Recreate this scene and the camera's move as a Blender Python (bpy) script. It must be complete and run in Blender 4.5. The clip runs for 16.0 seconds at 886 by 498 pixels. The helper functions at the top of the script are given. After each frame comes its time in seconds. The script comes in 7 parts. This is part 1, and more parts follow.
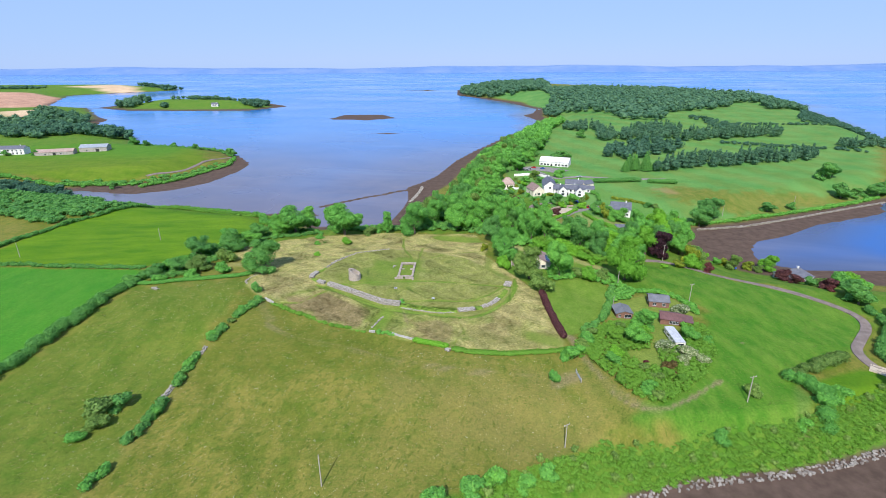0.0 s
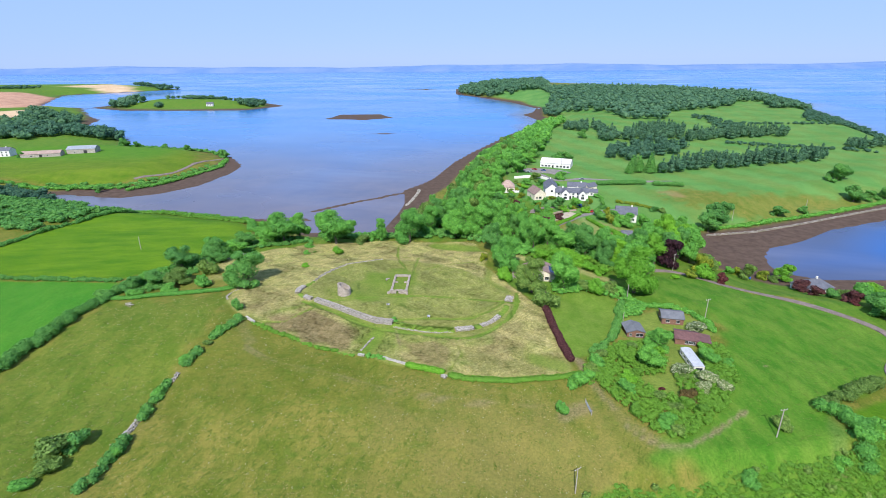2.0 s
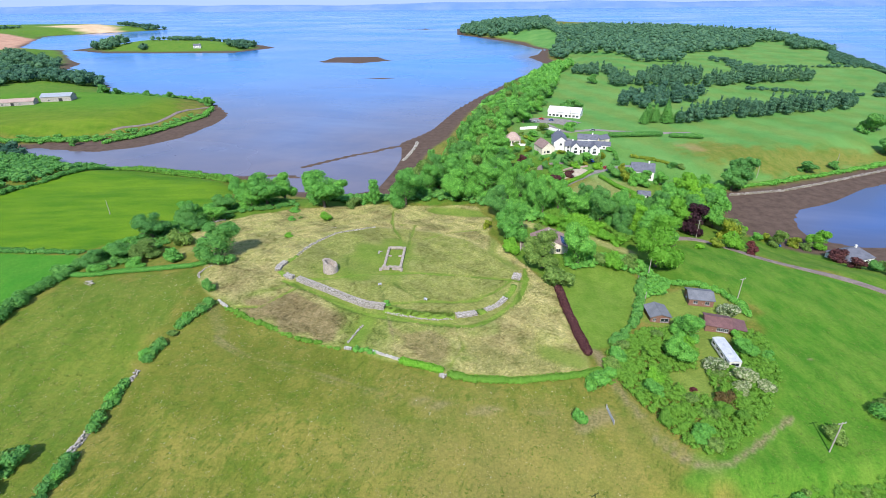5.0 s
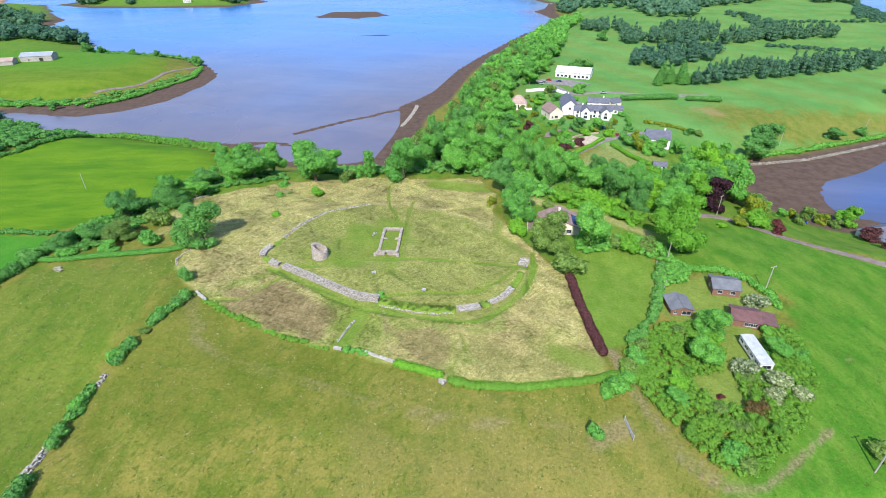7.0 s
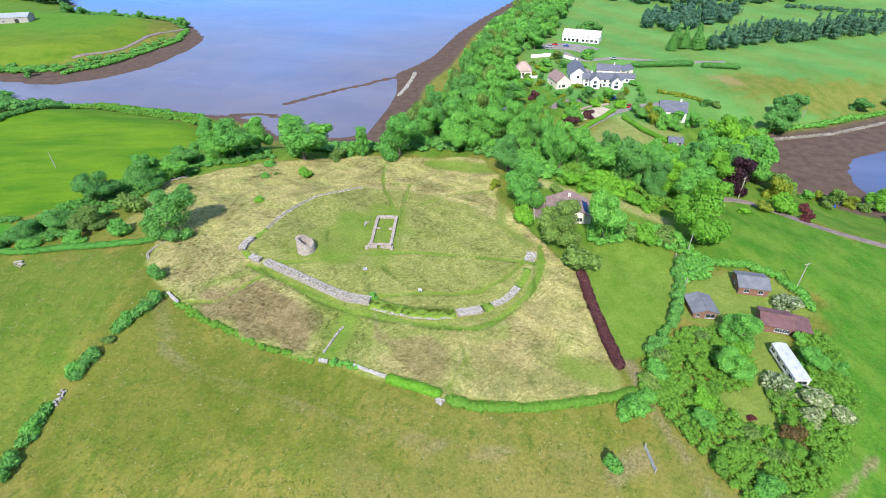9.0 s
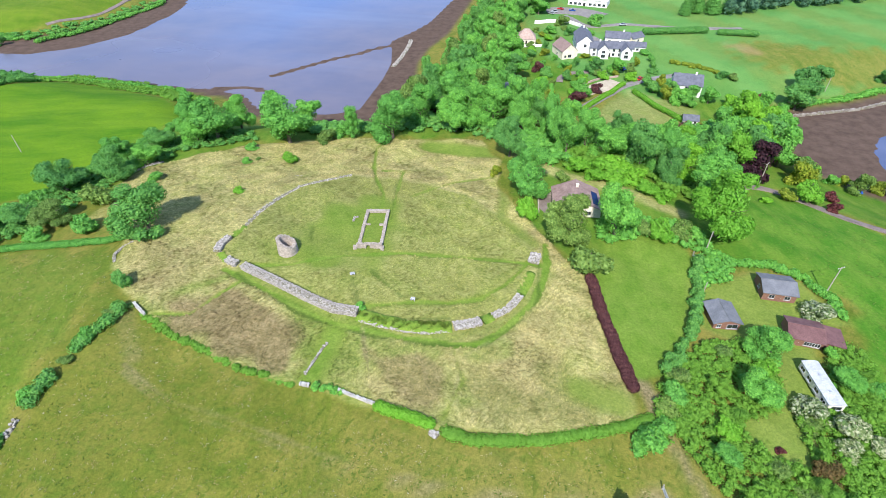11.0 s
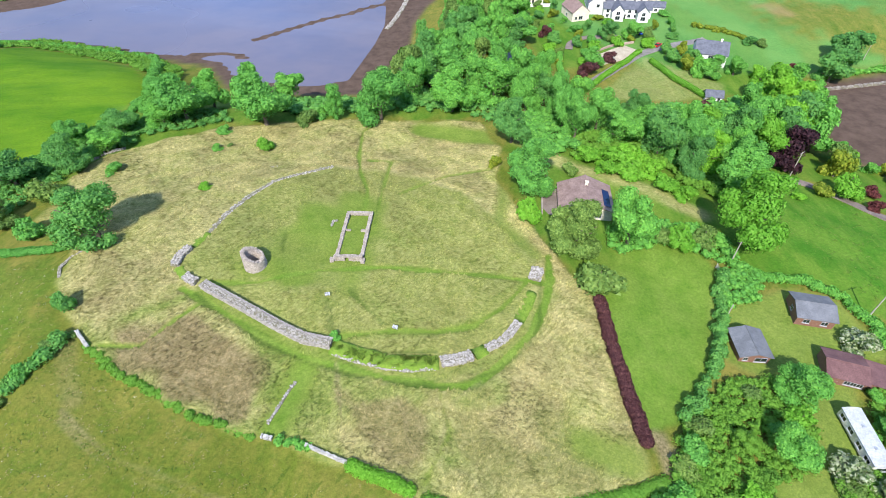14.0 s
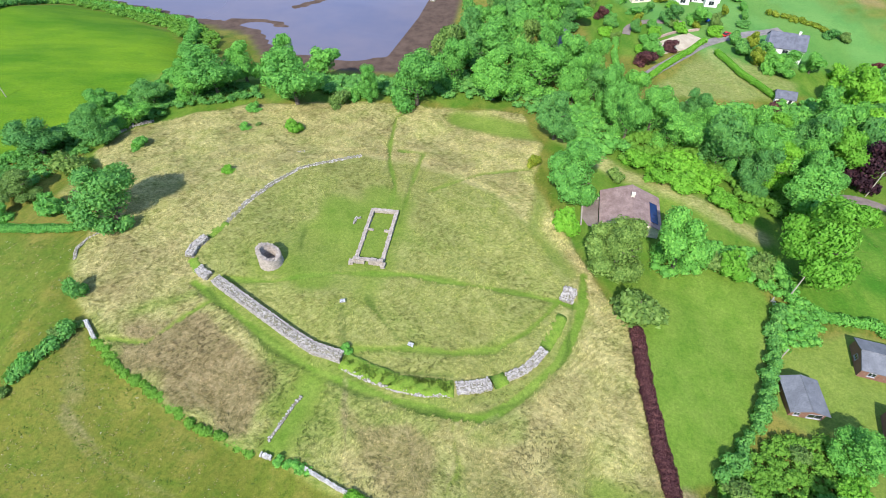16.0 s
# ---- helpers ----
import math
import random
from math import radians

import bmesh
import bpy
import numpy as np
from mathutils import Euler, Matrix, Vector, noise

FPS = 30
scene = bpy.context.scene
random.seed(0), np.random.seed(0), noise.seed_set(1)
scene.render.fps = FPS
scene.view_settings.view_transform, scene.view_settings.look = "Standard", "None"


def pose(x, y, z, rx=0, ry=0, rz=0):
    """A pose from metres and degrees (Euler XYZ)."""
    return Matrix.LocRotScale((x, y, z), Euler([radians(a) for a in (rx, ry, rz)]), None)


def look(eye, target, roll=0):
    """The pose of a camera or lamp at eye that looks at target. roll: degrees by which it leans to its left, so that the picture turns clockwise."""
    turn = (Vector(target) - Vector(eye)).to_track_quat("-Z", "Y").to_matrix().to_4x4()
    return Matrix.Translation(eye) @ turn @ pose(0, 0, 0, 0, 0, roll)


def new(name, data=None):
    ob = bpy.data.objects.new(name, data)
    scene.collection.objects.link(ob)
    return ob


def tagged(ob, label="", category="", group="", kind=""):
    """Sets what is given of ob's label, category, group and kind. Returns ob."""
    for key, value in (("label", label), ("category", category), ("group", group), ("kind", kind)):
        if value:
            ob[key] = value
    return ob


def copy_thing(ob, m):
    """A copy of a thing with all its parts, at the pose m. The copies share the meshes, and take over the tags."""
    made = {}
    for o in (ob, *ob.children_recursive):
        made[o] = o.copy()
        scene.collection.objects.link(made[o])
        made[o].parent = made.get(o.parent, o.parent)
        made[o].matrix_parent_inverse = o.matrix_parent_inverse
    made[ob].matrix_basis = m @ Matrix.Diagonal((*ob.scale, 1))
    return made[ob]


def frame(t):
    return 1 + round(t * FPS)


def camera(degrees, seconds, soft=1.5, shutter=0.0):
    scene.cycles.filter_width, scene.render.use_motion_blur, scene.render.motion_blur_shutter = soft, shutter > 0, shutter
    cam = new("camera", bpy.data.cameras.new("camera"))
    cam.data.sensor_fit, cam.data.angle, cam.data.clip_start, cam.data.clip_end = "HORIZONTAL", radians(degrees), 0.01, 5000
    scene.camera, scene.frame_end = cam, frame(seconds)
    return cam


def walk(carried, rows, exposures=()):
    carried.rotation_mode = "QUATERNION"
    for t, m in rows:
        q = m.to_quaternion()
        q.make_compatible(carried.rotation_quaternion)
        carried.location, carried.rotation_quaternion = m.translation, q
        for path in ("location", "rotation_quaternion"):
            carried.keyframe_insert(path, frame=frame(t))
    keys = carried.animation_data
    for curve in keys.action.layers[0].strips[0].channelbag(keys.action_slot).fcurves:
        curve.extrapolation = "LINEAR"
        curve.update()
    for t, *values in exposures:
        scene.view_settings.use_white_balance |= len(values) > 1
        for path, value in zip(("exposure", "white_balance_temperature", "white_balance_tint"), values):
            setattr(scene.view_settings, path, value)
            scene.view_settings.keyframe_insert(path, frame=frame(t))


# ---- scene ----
cam = camera(82.1, 16.0, soft=0.88)

PATH = [
    (0, (14.432, -183.196, 99.006), (14.468, -181.322, 98.31), -0.3),
    (0.5, (14.911, -179.347, 98.739), (14.947, -177.472, 98.044), -0.3),
    (1, (15.195, -175.821, 98.689), (15.232, -173.946, 97.994), -0.3),
    (1.5, (15.439, -172.029, 98.649), (15.476, -170.154, 97.953), -0.4),
    (2, (15.818, -168.214, 98.588), (15.857, -166.341, 97.888), -0.4),
    (2.5, (15.901, -164.385, 98.479), (15.941, -162.518, 97.762), -0.4),
    (3, (16.22, -160.424, 98.391), (16.258, -158.566, 97.651), -0.4),
    (3.5, (16.383, -156.41, 98.217), (16.421, -154.566, 97.443), -0.4),
    (4, (16.58, -152.47, 98.132), (16.617, -150.643, 97.319), -0.5),
    (6.5, (17.558, -132.507, 97.494), (17.583, -130.773, 96.498), -0.6),
    (7, (17.815, -128.487, 97.259), (17.837, -126.77, 96.233), -0.7),
    (7.5, (17.91, -124.542, 96.992), (17.932, -122.844, 95.937), -0.6),
    (8, (18.078, -120.509, 96.71), (18.099, -118.829, 95.625), -0.6),
    (8.5, (18.36, -116.58, 96.572), (18.379, -114.919, 95.459), -0.6),
    (9, (18.528, -112.646, 96.347), (18.547, -111.004, 95.207), -0.7),
    (11.5, (20.502, -94.252, 96.009), (20.517, -92.709, 94.737), -0.9),
    (12, (21.227, -90.926, 96.019), (21.237, -89.403, 94.723), -1.1),
    (12.5, (21.738, -87.579, 95.914), (21.747, -86.076, 94.595), -1.1),
    (13, (22.3, -84.233, 95.827), (22.308, -82.747, 94.489), -1.1),
    (13.5, (22.901, -80.989, 95.709), (22.907, -79.521, 94.351), -1.1),
    (14, (23.441, -77.799, 95.738), (23.439, -76.349, 94.361), -1.1),
    (14.5, (23.752, -74.698, 95.779), (23.715, -73.268, 94.381), -1.0),
    (15, (24.11, -71.8, 95.768), (24.033, -70.391, 94.351), -0.9),
    (15.5, (24.314, -69.189, 95.791), (24.213, -67.801, 94.354), -0.8),
    (16, (24.631, -66.603, 95.812), (24.5, -65.238, 94.355), -0.7),
]
walk(cam, [(t, look(eye, target, roll)) for t, eye, target, roll in PATH],
     [(0.0, 0.30), (4.0, 0.38), (6.5, 0.5), (9.0, 0.61), (12.0, 0.62), (16.0, 0.62)])

# ---------------------------------------------------------------- world, sun
scene.view_settings.exposure = 0.0
world = bpy.data.worlds.new("sky")
scene.world = world
world.use_nodes = True
wn, wl = world.node_tree.nodes, world.node_tree.links
sky = wn.new("ShaderNodeTexSky")
sky.sky_type = "NISHITA"
sky.sun_disc = False
sky.sun_elevation = radians(44)
sky.sun_rotation = radians(193)
sky.air_density, sky.dust_density, sky.ozone_density = 1.0, 0.0, 4.0
haze = wn.new("ShaderNodeMix")
haze.data_type = "RGBA"
haze.inputs[0].default_value = 0.86
haze.inputs[7].default_value = (3.7, 5.7, 10.0, 1.0)
wl.new(sky.outputs[0], haze.inputs[6])
wl.new(haze.outputs[2], wn["Background"].inputs[0])
wn["Background"].inputs[1].default_value = 0.085

sun = new("sun", bpy.data.lights.new("sun", "SUN"))
sun.data.energy, sun.data.angle, sun.data.color = 5.0, radians(0.6), (1.0, 0.96, 0.89)
sun.matrix_world = look((-0.158, -0.70, 0.695), (0, 0, 0))

# ---------------------------------------------------------------- materials
def mat(name, rough=0.8, metal=0.0):
    m = bpy.data.materials.new(name)
    m.use_nodes = True
    b = m.node_tree.nodes["Principled BSDF"]
    b.inputs["Roughness"].default_value = rough
    b.inputs["Metallic"].default_value = metal
    b.inputs["Specular IOR Level"].default_value = 0.3
    return m, m.node_tree.nodes, m.node_tree.links, b


def set_in(ln, sock, v):
    if hasattr(v, "links"):
        ln.new(v, sock)
    else:
        sock.default_value = (*v, 1.0) if isinstance(v, tuple) and len(v) == 3 else v


def mix(n, ln, fac, a, b, mode="MIX"):
    x = n.new("ShaderNodeMix")
    x.data_type, x.blend_type = "RGBA", mode
    set_in(ln, x.inputs[0], fac)
    set_in(ln, x.inputs[6], a)
    set_in(ln, x.inputs[7], b)
    return x.outputs[2]


def ramp(n, ln, v, lo, hi):
    x = n.new("ShaderNodeMapRange")
    x.inputs[1].default_value, x.inputs[2].default_value = lo, hi
    ln.new(v, x.inputs[0])
    return x.outputs[0]


def noise_tex(n, ln, scale, detail=4, stretch=None, rough=0.6):
    co = n.new("ShaderNodeNewGeometry").outputs["Position"]
    if stretch:
        mp = n.new("ShaderNodeMapping")
        mp.inputs["Scale"].default_value = stretch[:3]
        mp.inputs["Rotation"].default_value = (0, 0, stretch[3])
        ln.new(co, mp.inputs[0])
        co = mp.outputs[0]
    x = n.new("ShaderNodeTexNoise")
    x.inputs["Scale"].default_value, x.inputs["Detail"].default_value = scale, detail
    x.inputs["Roughness"].default_value = rough
    ln.new(co, x.inputs["Vector"])
    return x.outputs["Fac"]


def stroke_tex(n, ln, scale, wide, long, turn, detail=4, rough=0.6):
    """Noise drawn out into strokes that lie along one bearing."""
    mp = n.new("ShaderNodeMapping")
    mp.vector_type = "TEXTURE"
    mp.inputs["Scale"].default_value = (wide, long, 1.0)
    mp.inputs["Rotation"].default_value = (0, 0, turn)
    ln.new(n.new("ShaderNodeNewGeometry").outputs["Position"], mp.inputs[0])
    x = n.new("ShaderNodeTexNoise")
    x.inputs["Scale"].default_value, x.inputs["Detail"].default_value = scale, detail
    x.inputs["Roughness"].default_value = rough
    ln.new(mp.outputs[0], x.inputs["Vector"])
    return x.outputs["Fac"]


def bump(n, ln, b, h, strength, dist):
    x = n.new("ShaderNodeBump")
    x.inputs["Strength"].default_value, x.inputs["Distance"].default_value = strength, dist
    ln.new(h, x.inputs["Height"])
    ln.new(x.outputs[0], b.inputs["Normal"])


def attr(n, name):
    x = n.new("ShaderNodeAttribute")
    x.attribute_name = name
    return x.outputs["Fac"]


def times(n, ln, a, b, op="MULTIPLY"):
    x = n.new("ShaderNodeMath")
    x.operation = op
    x.use_clamp = True
    set_in(ln, x.inputs[0], a)
    set_in(ln, x.inputs[1], b)
    return x.outputs[0]


def two_tone(name, a, b, scale, rough=0.8, metal=0.0, fine=None, bump_s=0.3, bump_d=0.03, stretch=None, spread=(0.35, 0.65)):
    """A surface of two tones in soft patches, with a finer grain and relief on top."""
    m, n, ln, p = mat(name, rough, metal)
    f = noise_tex(n, ln, scale, 5, stretch)
    col = mix(n, ln, ramp(n, ln, f, *spread), a, b)
    g = noise_tex(n, ln, fine or scale * 7, 3, stretch)
    col = mix(n, ln, 0.55, col, mix(n, ln, ramp(n, ln, g, 0.3, 0.7), (0.5, 0.5, 0.5), (1.4, 1.4, 1.4)), "MULTIPLY")
    ln.new(col, p.inputs["Base Color"])
    bump(n, ln, p, g, bump_s, bump_d)
    return m


def leaf_mat(name, dark, mid, light, vary=0.5, warm=(1.05, 1.15, 0.6)):
    """Foliage: each clump its own tone, each plant its own shift."""
    m, n, ln, p = mat(name, 0.65)
    geo = n.new("ShaderNodeNewGeometry").outputs["Random Per Island"]
    obj = n.new("ShaderNodeObjectInfo").outputs["Random"]
    col = mix(n, ln, ramp(n, ln, geo, 0.0, 0.55), dark, mid)
    col = mix(n, ln, ramp(n, ln, geo, 0.55, 1.0), col, light)
    shade = mix(n, ln, obj, tuple(1 - vary * k for k in (0.45, 0.4, 0.25)), tuple(1 + vary * k for k in (0.7, 0.4, 0.0)))
    col = mix(n, ln, 1.0, col, shade, "MULTIPLY")
    ln.new(col, p.inputs["Base Color"])
    p.inputs["Specular IOR Level"].default_value = 0.15
    glow = n.new("ShaderNodeBsdfTranslucent")
    ln.new(mix(n, ln, 1.0, col, warm, "MULTIPLY"), glow.inputs[0])
    both = n.new("ShaderNodeMixShader")
    both.inputs[0].default_value = 0.34
    ln.new(p.outputs[0], both.inputs[1])
    ln.new(glow.outputs[0], both.inputs[2])
    ln.new(both.outputs[0], n["Material Output"].inputs[0])
    return m


LEAF = leaf_mat("leaf_green", (0.104, 0.306, 0.062), (0.136, 0.378, 0.073), (0.200, 0.475, 0.088), 0.28)
LEAF_BRIGHT = leaf_mat("leaf_bright_green", (0.132, 0.354, 0.032), (0.163, 0.399, 0.038), (0.210, 0.455, 0.059), 0.3)
LEAF_DARK = leaf_mat("leaf_dark_green", (0.083, 0.249, 0.066), (0.110, 0.302, 0.072), (0.164, 0.376, 0.090), 0.28)
LEAF_OLIVE = leaf_mat("leaf_olive", (0.092, 0.176, 0.040), (0.150, 0.262, 0.059), (0.226, 0.346, 0.092), 0.2)
LEAF_SCRUB = leaf_mat("leaf_scrub", (0.128, 0.292, 0.040), (0.135, 0.304, 0.042), (0.161, 0.334, 0.051), 0.25)
LEAF_PURPLE = leaf_mat("leaf_purple", (0.050, 0.022, 0.028), (0.10, 0.040, 0.046), (0.18, 0.080, 0.080), 0.3)
LEAF_RED = leaf_mat("leaf_copper_red", (0.06, 0.018, 0.022), (0.13, 0.038, 0.042), (0.22, 0.08, 0.075), 0.2)
LEAF_WHITE = leaf_mat("leaf_white_blossom", (0.09, 0.17, 0.05), (0.24, 0.31, 0.14), (0.55, 0.57, 0.42), 0.2)
LEAF_YELLOW = leaf_mat("leaf_yellow_green", (0.12, 0.19, 0.02), (0.20, 0.28, 0.03), (0.33, 0.37, 0.05), 0.2)
# leaves of the far woods, with the blue of distance haze painted in
LEAF_FAR_HAZE = leaf_mat("leaf_far_wood_haze", (0.046, 0.126, 0.084), (0.074, 0.174, 0.108), (0.108, 0.228, 0.130), 0.3)
LEAF_PLUM = leaf_mat("leaf_plum", (0.024, 0.012, 0.018), (0.050, 0.022, 0.032), (0.095, 0.042, 0.055), 0.2)
LEAF_RUST = leaf_mat("leaf_rusty_brown", (0.075, 0.07, 0.022), (0.125, 0.095, 0.035), (0.19, 0.13, 0.055), 0.2)
BARK = two_tone("bark", (0.09, 0.07, 0.05), (0.16, 0.13, 0.10), 1.5)
STONE = two_tone("grey_stone", (0.20, 0.178, 0.162), (0.47, 0.435, 0.40), 2.2, 0.9, fine=9)
STONE_PALE = two_tone("pale_dressed_stone", (0.25, 0.21, 0.18), (0.41, 0.355, 0.31), 1.6, 0.9, fine=9)
STONE_DARK = two_tone("earth_and_stone", (0.13, 0.12, 0.08), (0.24, 0.22, 0.16), 0.8, 0.95)
STONE_WHITE = two_tone("whitewashed_stone", (0.33, 0.31, 0.29), (0.50, 0.48, 0.45), 1.4, 0.85)
RENDER_WHITE = two_tone("white_render", (0.62, 0.61, 0.60), (0.74, 0.73, 0.72), 0.5, 0.85, bump_s=0.1)
RENDER_CREAM = two_tone("cream_render", (0.60, 0.53, 0.43), (0.70, 0.63, 0.53), 0.5, 0.85, bump_s=0.1)
SLATE = two_tone("grey_slate", (0.085, 0.09, 0.115), (0.14, 0.145, 0.18), 0.8, 0.6, fine=5)
FELT = two_tone("grey_roof_felt", (0.115, 0.12, 0.135), (0.165, 0.17, 0.19), 0.6, 0.8, fine=6)
TILE_BROWN = two_tone("brown_roof_tile", (0.19, 0.125, 0.112), (0.29, 0.205, 0.185), 0.7, 0.75, fine=4)
TILE_PINK = two_tone("pinkish_brown_tile", (0.30, 0.21, 0.18), (0.40, 0.30, 0.26), 0.7, 0.75, fine=4)
SHEET_PALE = two_tone("pale_roof_sheet", (0.50, 0.48, 0.48), (0.62, 0.60, 0.60), 0.5, 0.6, fine=3, bump_s=0.1)
SHEET_RED = two_tone("red_brown_sheet", (0.115, 0.055, 0.055), (0.165, 0.085, 0.082), 0.6, 0.6, fine=5)
WOOD_RED = two_tone("stained_boards", (0.15, 0.075, 0.055), (0.24, 0.13, 0.095), 1.2, 0.7, stretch=(1, 1, 14, 0))
WOOD_POLE = two_tone("weathered_pole_wood", (0.26, 0.23, 0.19), (0.40, 0.37, 0.32), 1.5, 0.85, stretch=(6, 6, 1, 0))
WHITE_METAL = two_tone("white_painted_metal", (0.40, 0.41, 0.45), (0.48, 0.49, 0.53), 0.6, 0.35, bump_s=0.05)
GREY_METAL = two_tone("galvanised_metal", (0.42, 0.43, 0.45), (0.58, 0.59, 0.60), 1.0, 0.45, 0.6)
CREAM_METAL = two_tone("cream_painted_metal", (0.55, 0.53, 0.46), (0.66, 0.64, 0.57), 0.6, 0.4, bump_s=0.05)
DARK = two_tone("dark_plastic", (0.02, 0.02, 0.022), (0.04, 0.04, 0.042), 1.0, 0.5)
TARMAC = two_tone("tarmac", (0.16, 0.145, 0.14), (0.24, 0.22, 0.21), 0.5, 0.9, fine=8)
LANE = two_tone("stony_lane", (0.15, 0.118, 0.106), (0.23, 0.185, 0.165), 0.4, 0.95, fine=6)
TURF = two_tone("rank_turf", (0.105, 0.195, 0.018), (0.175, 0.255, 0.032), 0.9, 0.95, fine=5, bump_s=0.6, bump_d=0.15)
GRAVEL = two_tone("pale_gravel", (0.36, 0.30, 0.22), (0.46, 0.39, 0.30), 0.5, 0.95, fine=9)
SHINGLE = two_tone("shore_shingle", (0.13, 0.105, 0.09), (0.36, 0.33, 0.30), 0.7, 0.9, fine=5)
CAR_RED = mat("red_car_paint", 0.25)[0]
CAR_RED.node_tree.nodes["Principled BSDF"].inputs["Base Color"].default_value = (0.45, 0.02, 0.02, 1)
CAR_BLUE = mat("blue_car_paint", 0.25)[0]
CAR_BLUE.node_tree.nodes["Principled BSDF"].inputs["Base Color"].default_value = (0.02, 0.08, 0.35, 1)
CAR_SILVER = mat("silver_car_paint", 0.25, 0.4)[0]
CAR_SILVER.node_tree.nodes["Principled BSDF"].inputs["Base Color"].default_value = (0.5, 0.52, 0.55, 1)
TYRE = two_tone("tyre_rubber", (0.015, 0.015, 0.015), (0.03, 0.03, 0.03), 2.0, 0.8)
GLASS = mat("window_glass", 0.06)[0]
GLASS.node_tree.nodes["Principled BSDF"].inputs["Base Color"].default_value = (0.02, 0.025, 0.03, 1)
GLASS.node_tree.nodes["Principled BSDF"].inputs["Specular IOR Level"].default_value = 0.6
SOLAR = mat("solar_glass", 0.1)[0]
SOLAR.node_tree.nodes["Principled BSDF"].inputs["Base Color"].default_value = (0.015, 0.03, 0.10, 1)


def ground_material():
    m, n, ln, p = mat("ground_cover", 0.95)
    big = noise_tex(n, ln, 0.035, 4)
    med = noise_tex(n, ln, 0.22, 5, rough=0.65)
    fine = noise_tex(n, ln, 1.7, 5, rough=0.7)
    blade = noise_tex(n, ln, 1.1, 4, (1.0, 0.35, 1.0, 0.5))
    # rough pasture
    patch = noise_tex(n, ln, 0.11, 6, (1.6, 0.7, 1.0, 0.7), 0.68)
    col = mix(n, ln, ramp(n, ln, patch, 0.36, 0.64), (0.094, 0.130, 0.016), (0.198, 0.181, 0.041))
    col = mix(n, ln, times(n, ln, ramp(n, ln, big, 0.46, 0.60), 0.5), col, (0.176, 0.166, 0.042))
    sward = noise_tex(n, ln, 0.33, 5, (0.8, 1.3, 1.0, 0.2), 0.7)
    col = mix(n, ln, times(n, ln, ramp(n, ln, sward, 0.50, 0.66), 0.6), col, (0.080, 0.134, 0.018))
    tuft = stroke_tex(n, ln, 0.62, 0.6, 1.7, -0.45, 2, 0.5)
    col = mix(n, ln, times(n, ln, ramp(n, ln, tuft, 0.585, 0.66), 0.55), col, (0.058, 0.104, 0.012))
    bare = noise_tex(n, ln, 0.95, 4, None, 0.6)
    col = mix(n, ln, times(n, ln, ramp(n, ln, bare, 0.64, 0.72), 0.6), col, (0.225, 0.200, 0.085))
    col = mix(n, ln, times(n, ln, attr(n, "tan"), 0.5), col, (0.200, 0.172, 0.056))
    col = mix(n, ln, times(n, ln, attr(n, "rank"), 0.6), col, mix(n, ln, ramp(n, ln, sward, 0.4, 0.62), (0.108, 0.124, 0.018), (0.070, 0.110, 0.012)))
    # bright pasture
    streak = noise_tex(n, ln, 0.05, 5, (0.6, 2.2, 1.0, -0.25), 0.62)
    lush = mix(n, ln, ramp(n, ln, streak, 0.36, 0.62), (0.055, 0.150, 0.006), (0.110, 0.208, 0.010))
    lush = mix(n, ln, times(n, ln, ramp(n, ln, med, 0.45, 0.7), 0.35), lush, (0.075, 0.165, 0.015))
    col = mix(n, ln, attr(n, "lush"), col, lush)
    east = mix(n, ln, ramp(n, ln, patch, 0.38, 0.62), (0.050, 0.156, 0.013), (0.106, 0.203, 0.026))
    col = mix(n, ln, attr(n, "meadow"), col, east)
    emer = mix(n, ln, ramp(n, ln, patch, 0.35, 0.7), (0.042, 0.180, 0.016), (0.072, 0.205, 0.022))
    col = mix(n, ln, attr(n, "emerald"), col, emer)
    golf = mix(n, ln, ramp(n, ln, big, 0.35, 0.65), (0.074, 0.205, 0.050), (0.122, 0.255, 0.068))
    col = mix(n, ln, attr(n, "golf"), col, golf)
    # tall dry grass
    swirl = n.new("ShaderNodeTexNoise")
    swirl.inputs["Scale"].default_value, swirl.inputs["Detail"].default_value, swirl.inputs["Distortion"].default_value = 0.42, 7, 0.7
    ln.new(n.new("ShaderNodeNewGeometry").outputs["Position"], swirl.inputs["Vector"])
    lie_a = stroke_tex(n, ln, 1.2, 0.55, 1.5, -0.9, 5, 0.7)
    lie_b = stroke_tex(n, ln, 1.2, 0.55, 1.5, -1.7, 5, 0.7)
    turn = ramp(n, ln, noise_tex(n, ln, 0.12, 3), 0.46, 0.54)
    lie = n.new("ShaderNodeMix")
    set_in(ln, lie.inputs[0], turn)
    set_in(ln, lie.inputs[2], lie_a)
    set_in(ln, lie.inputs[3], lie_b)
    hay = times(n, ln, times(n, ln, swirl.outputs["Fac"], 0.32), times(n, ln, lie.outputs[0], 0.68), "ADD")
    dry = mix(n, ln, ramp(n, ln, hay, 0.37, 0.63), (0.165, 0.160, 0.054), (0.455, 0.412, 0.192))
    dry = mix(n, ln, times(n, ln, ramp(n, ln, med, 0.42, 0.66), 0.66), dry, mix(n, ln, ramp(n, ln, lie.outputs[0], 0.4, 0.62), (0.140, 0.180, 0.040), (0.280, 0.300, 0.098)))
    dry = mix(n, ln, times(n, ln, ramp(n, ln, big, 0.5, 0.64), 0.4), dry, (0.235, 0.185, 0.092))
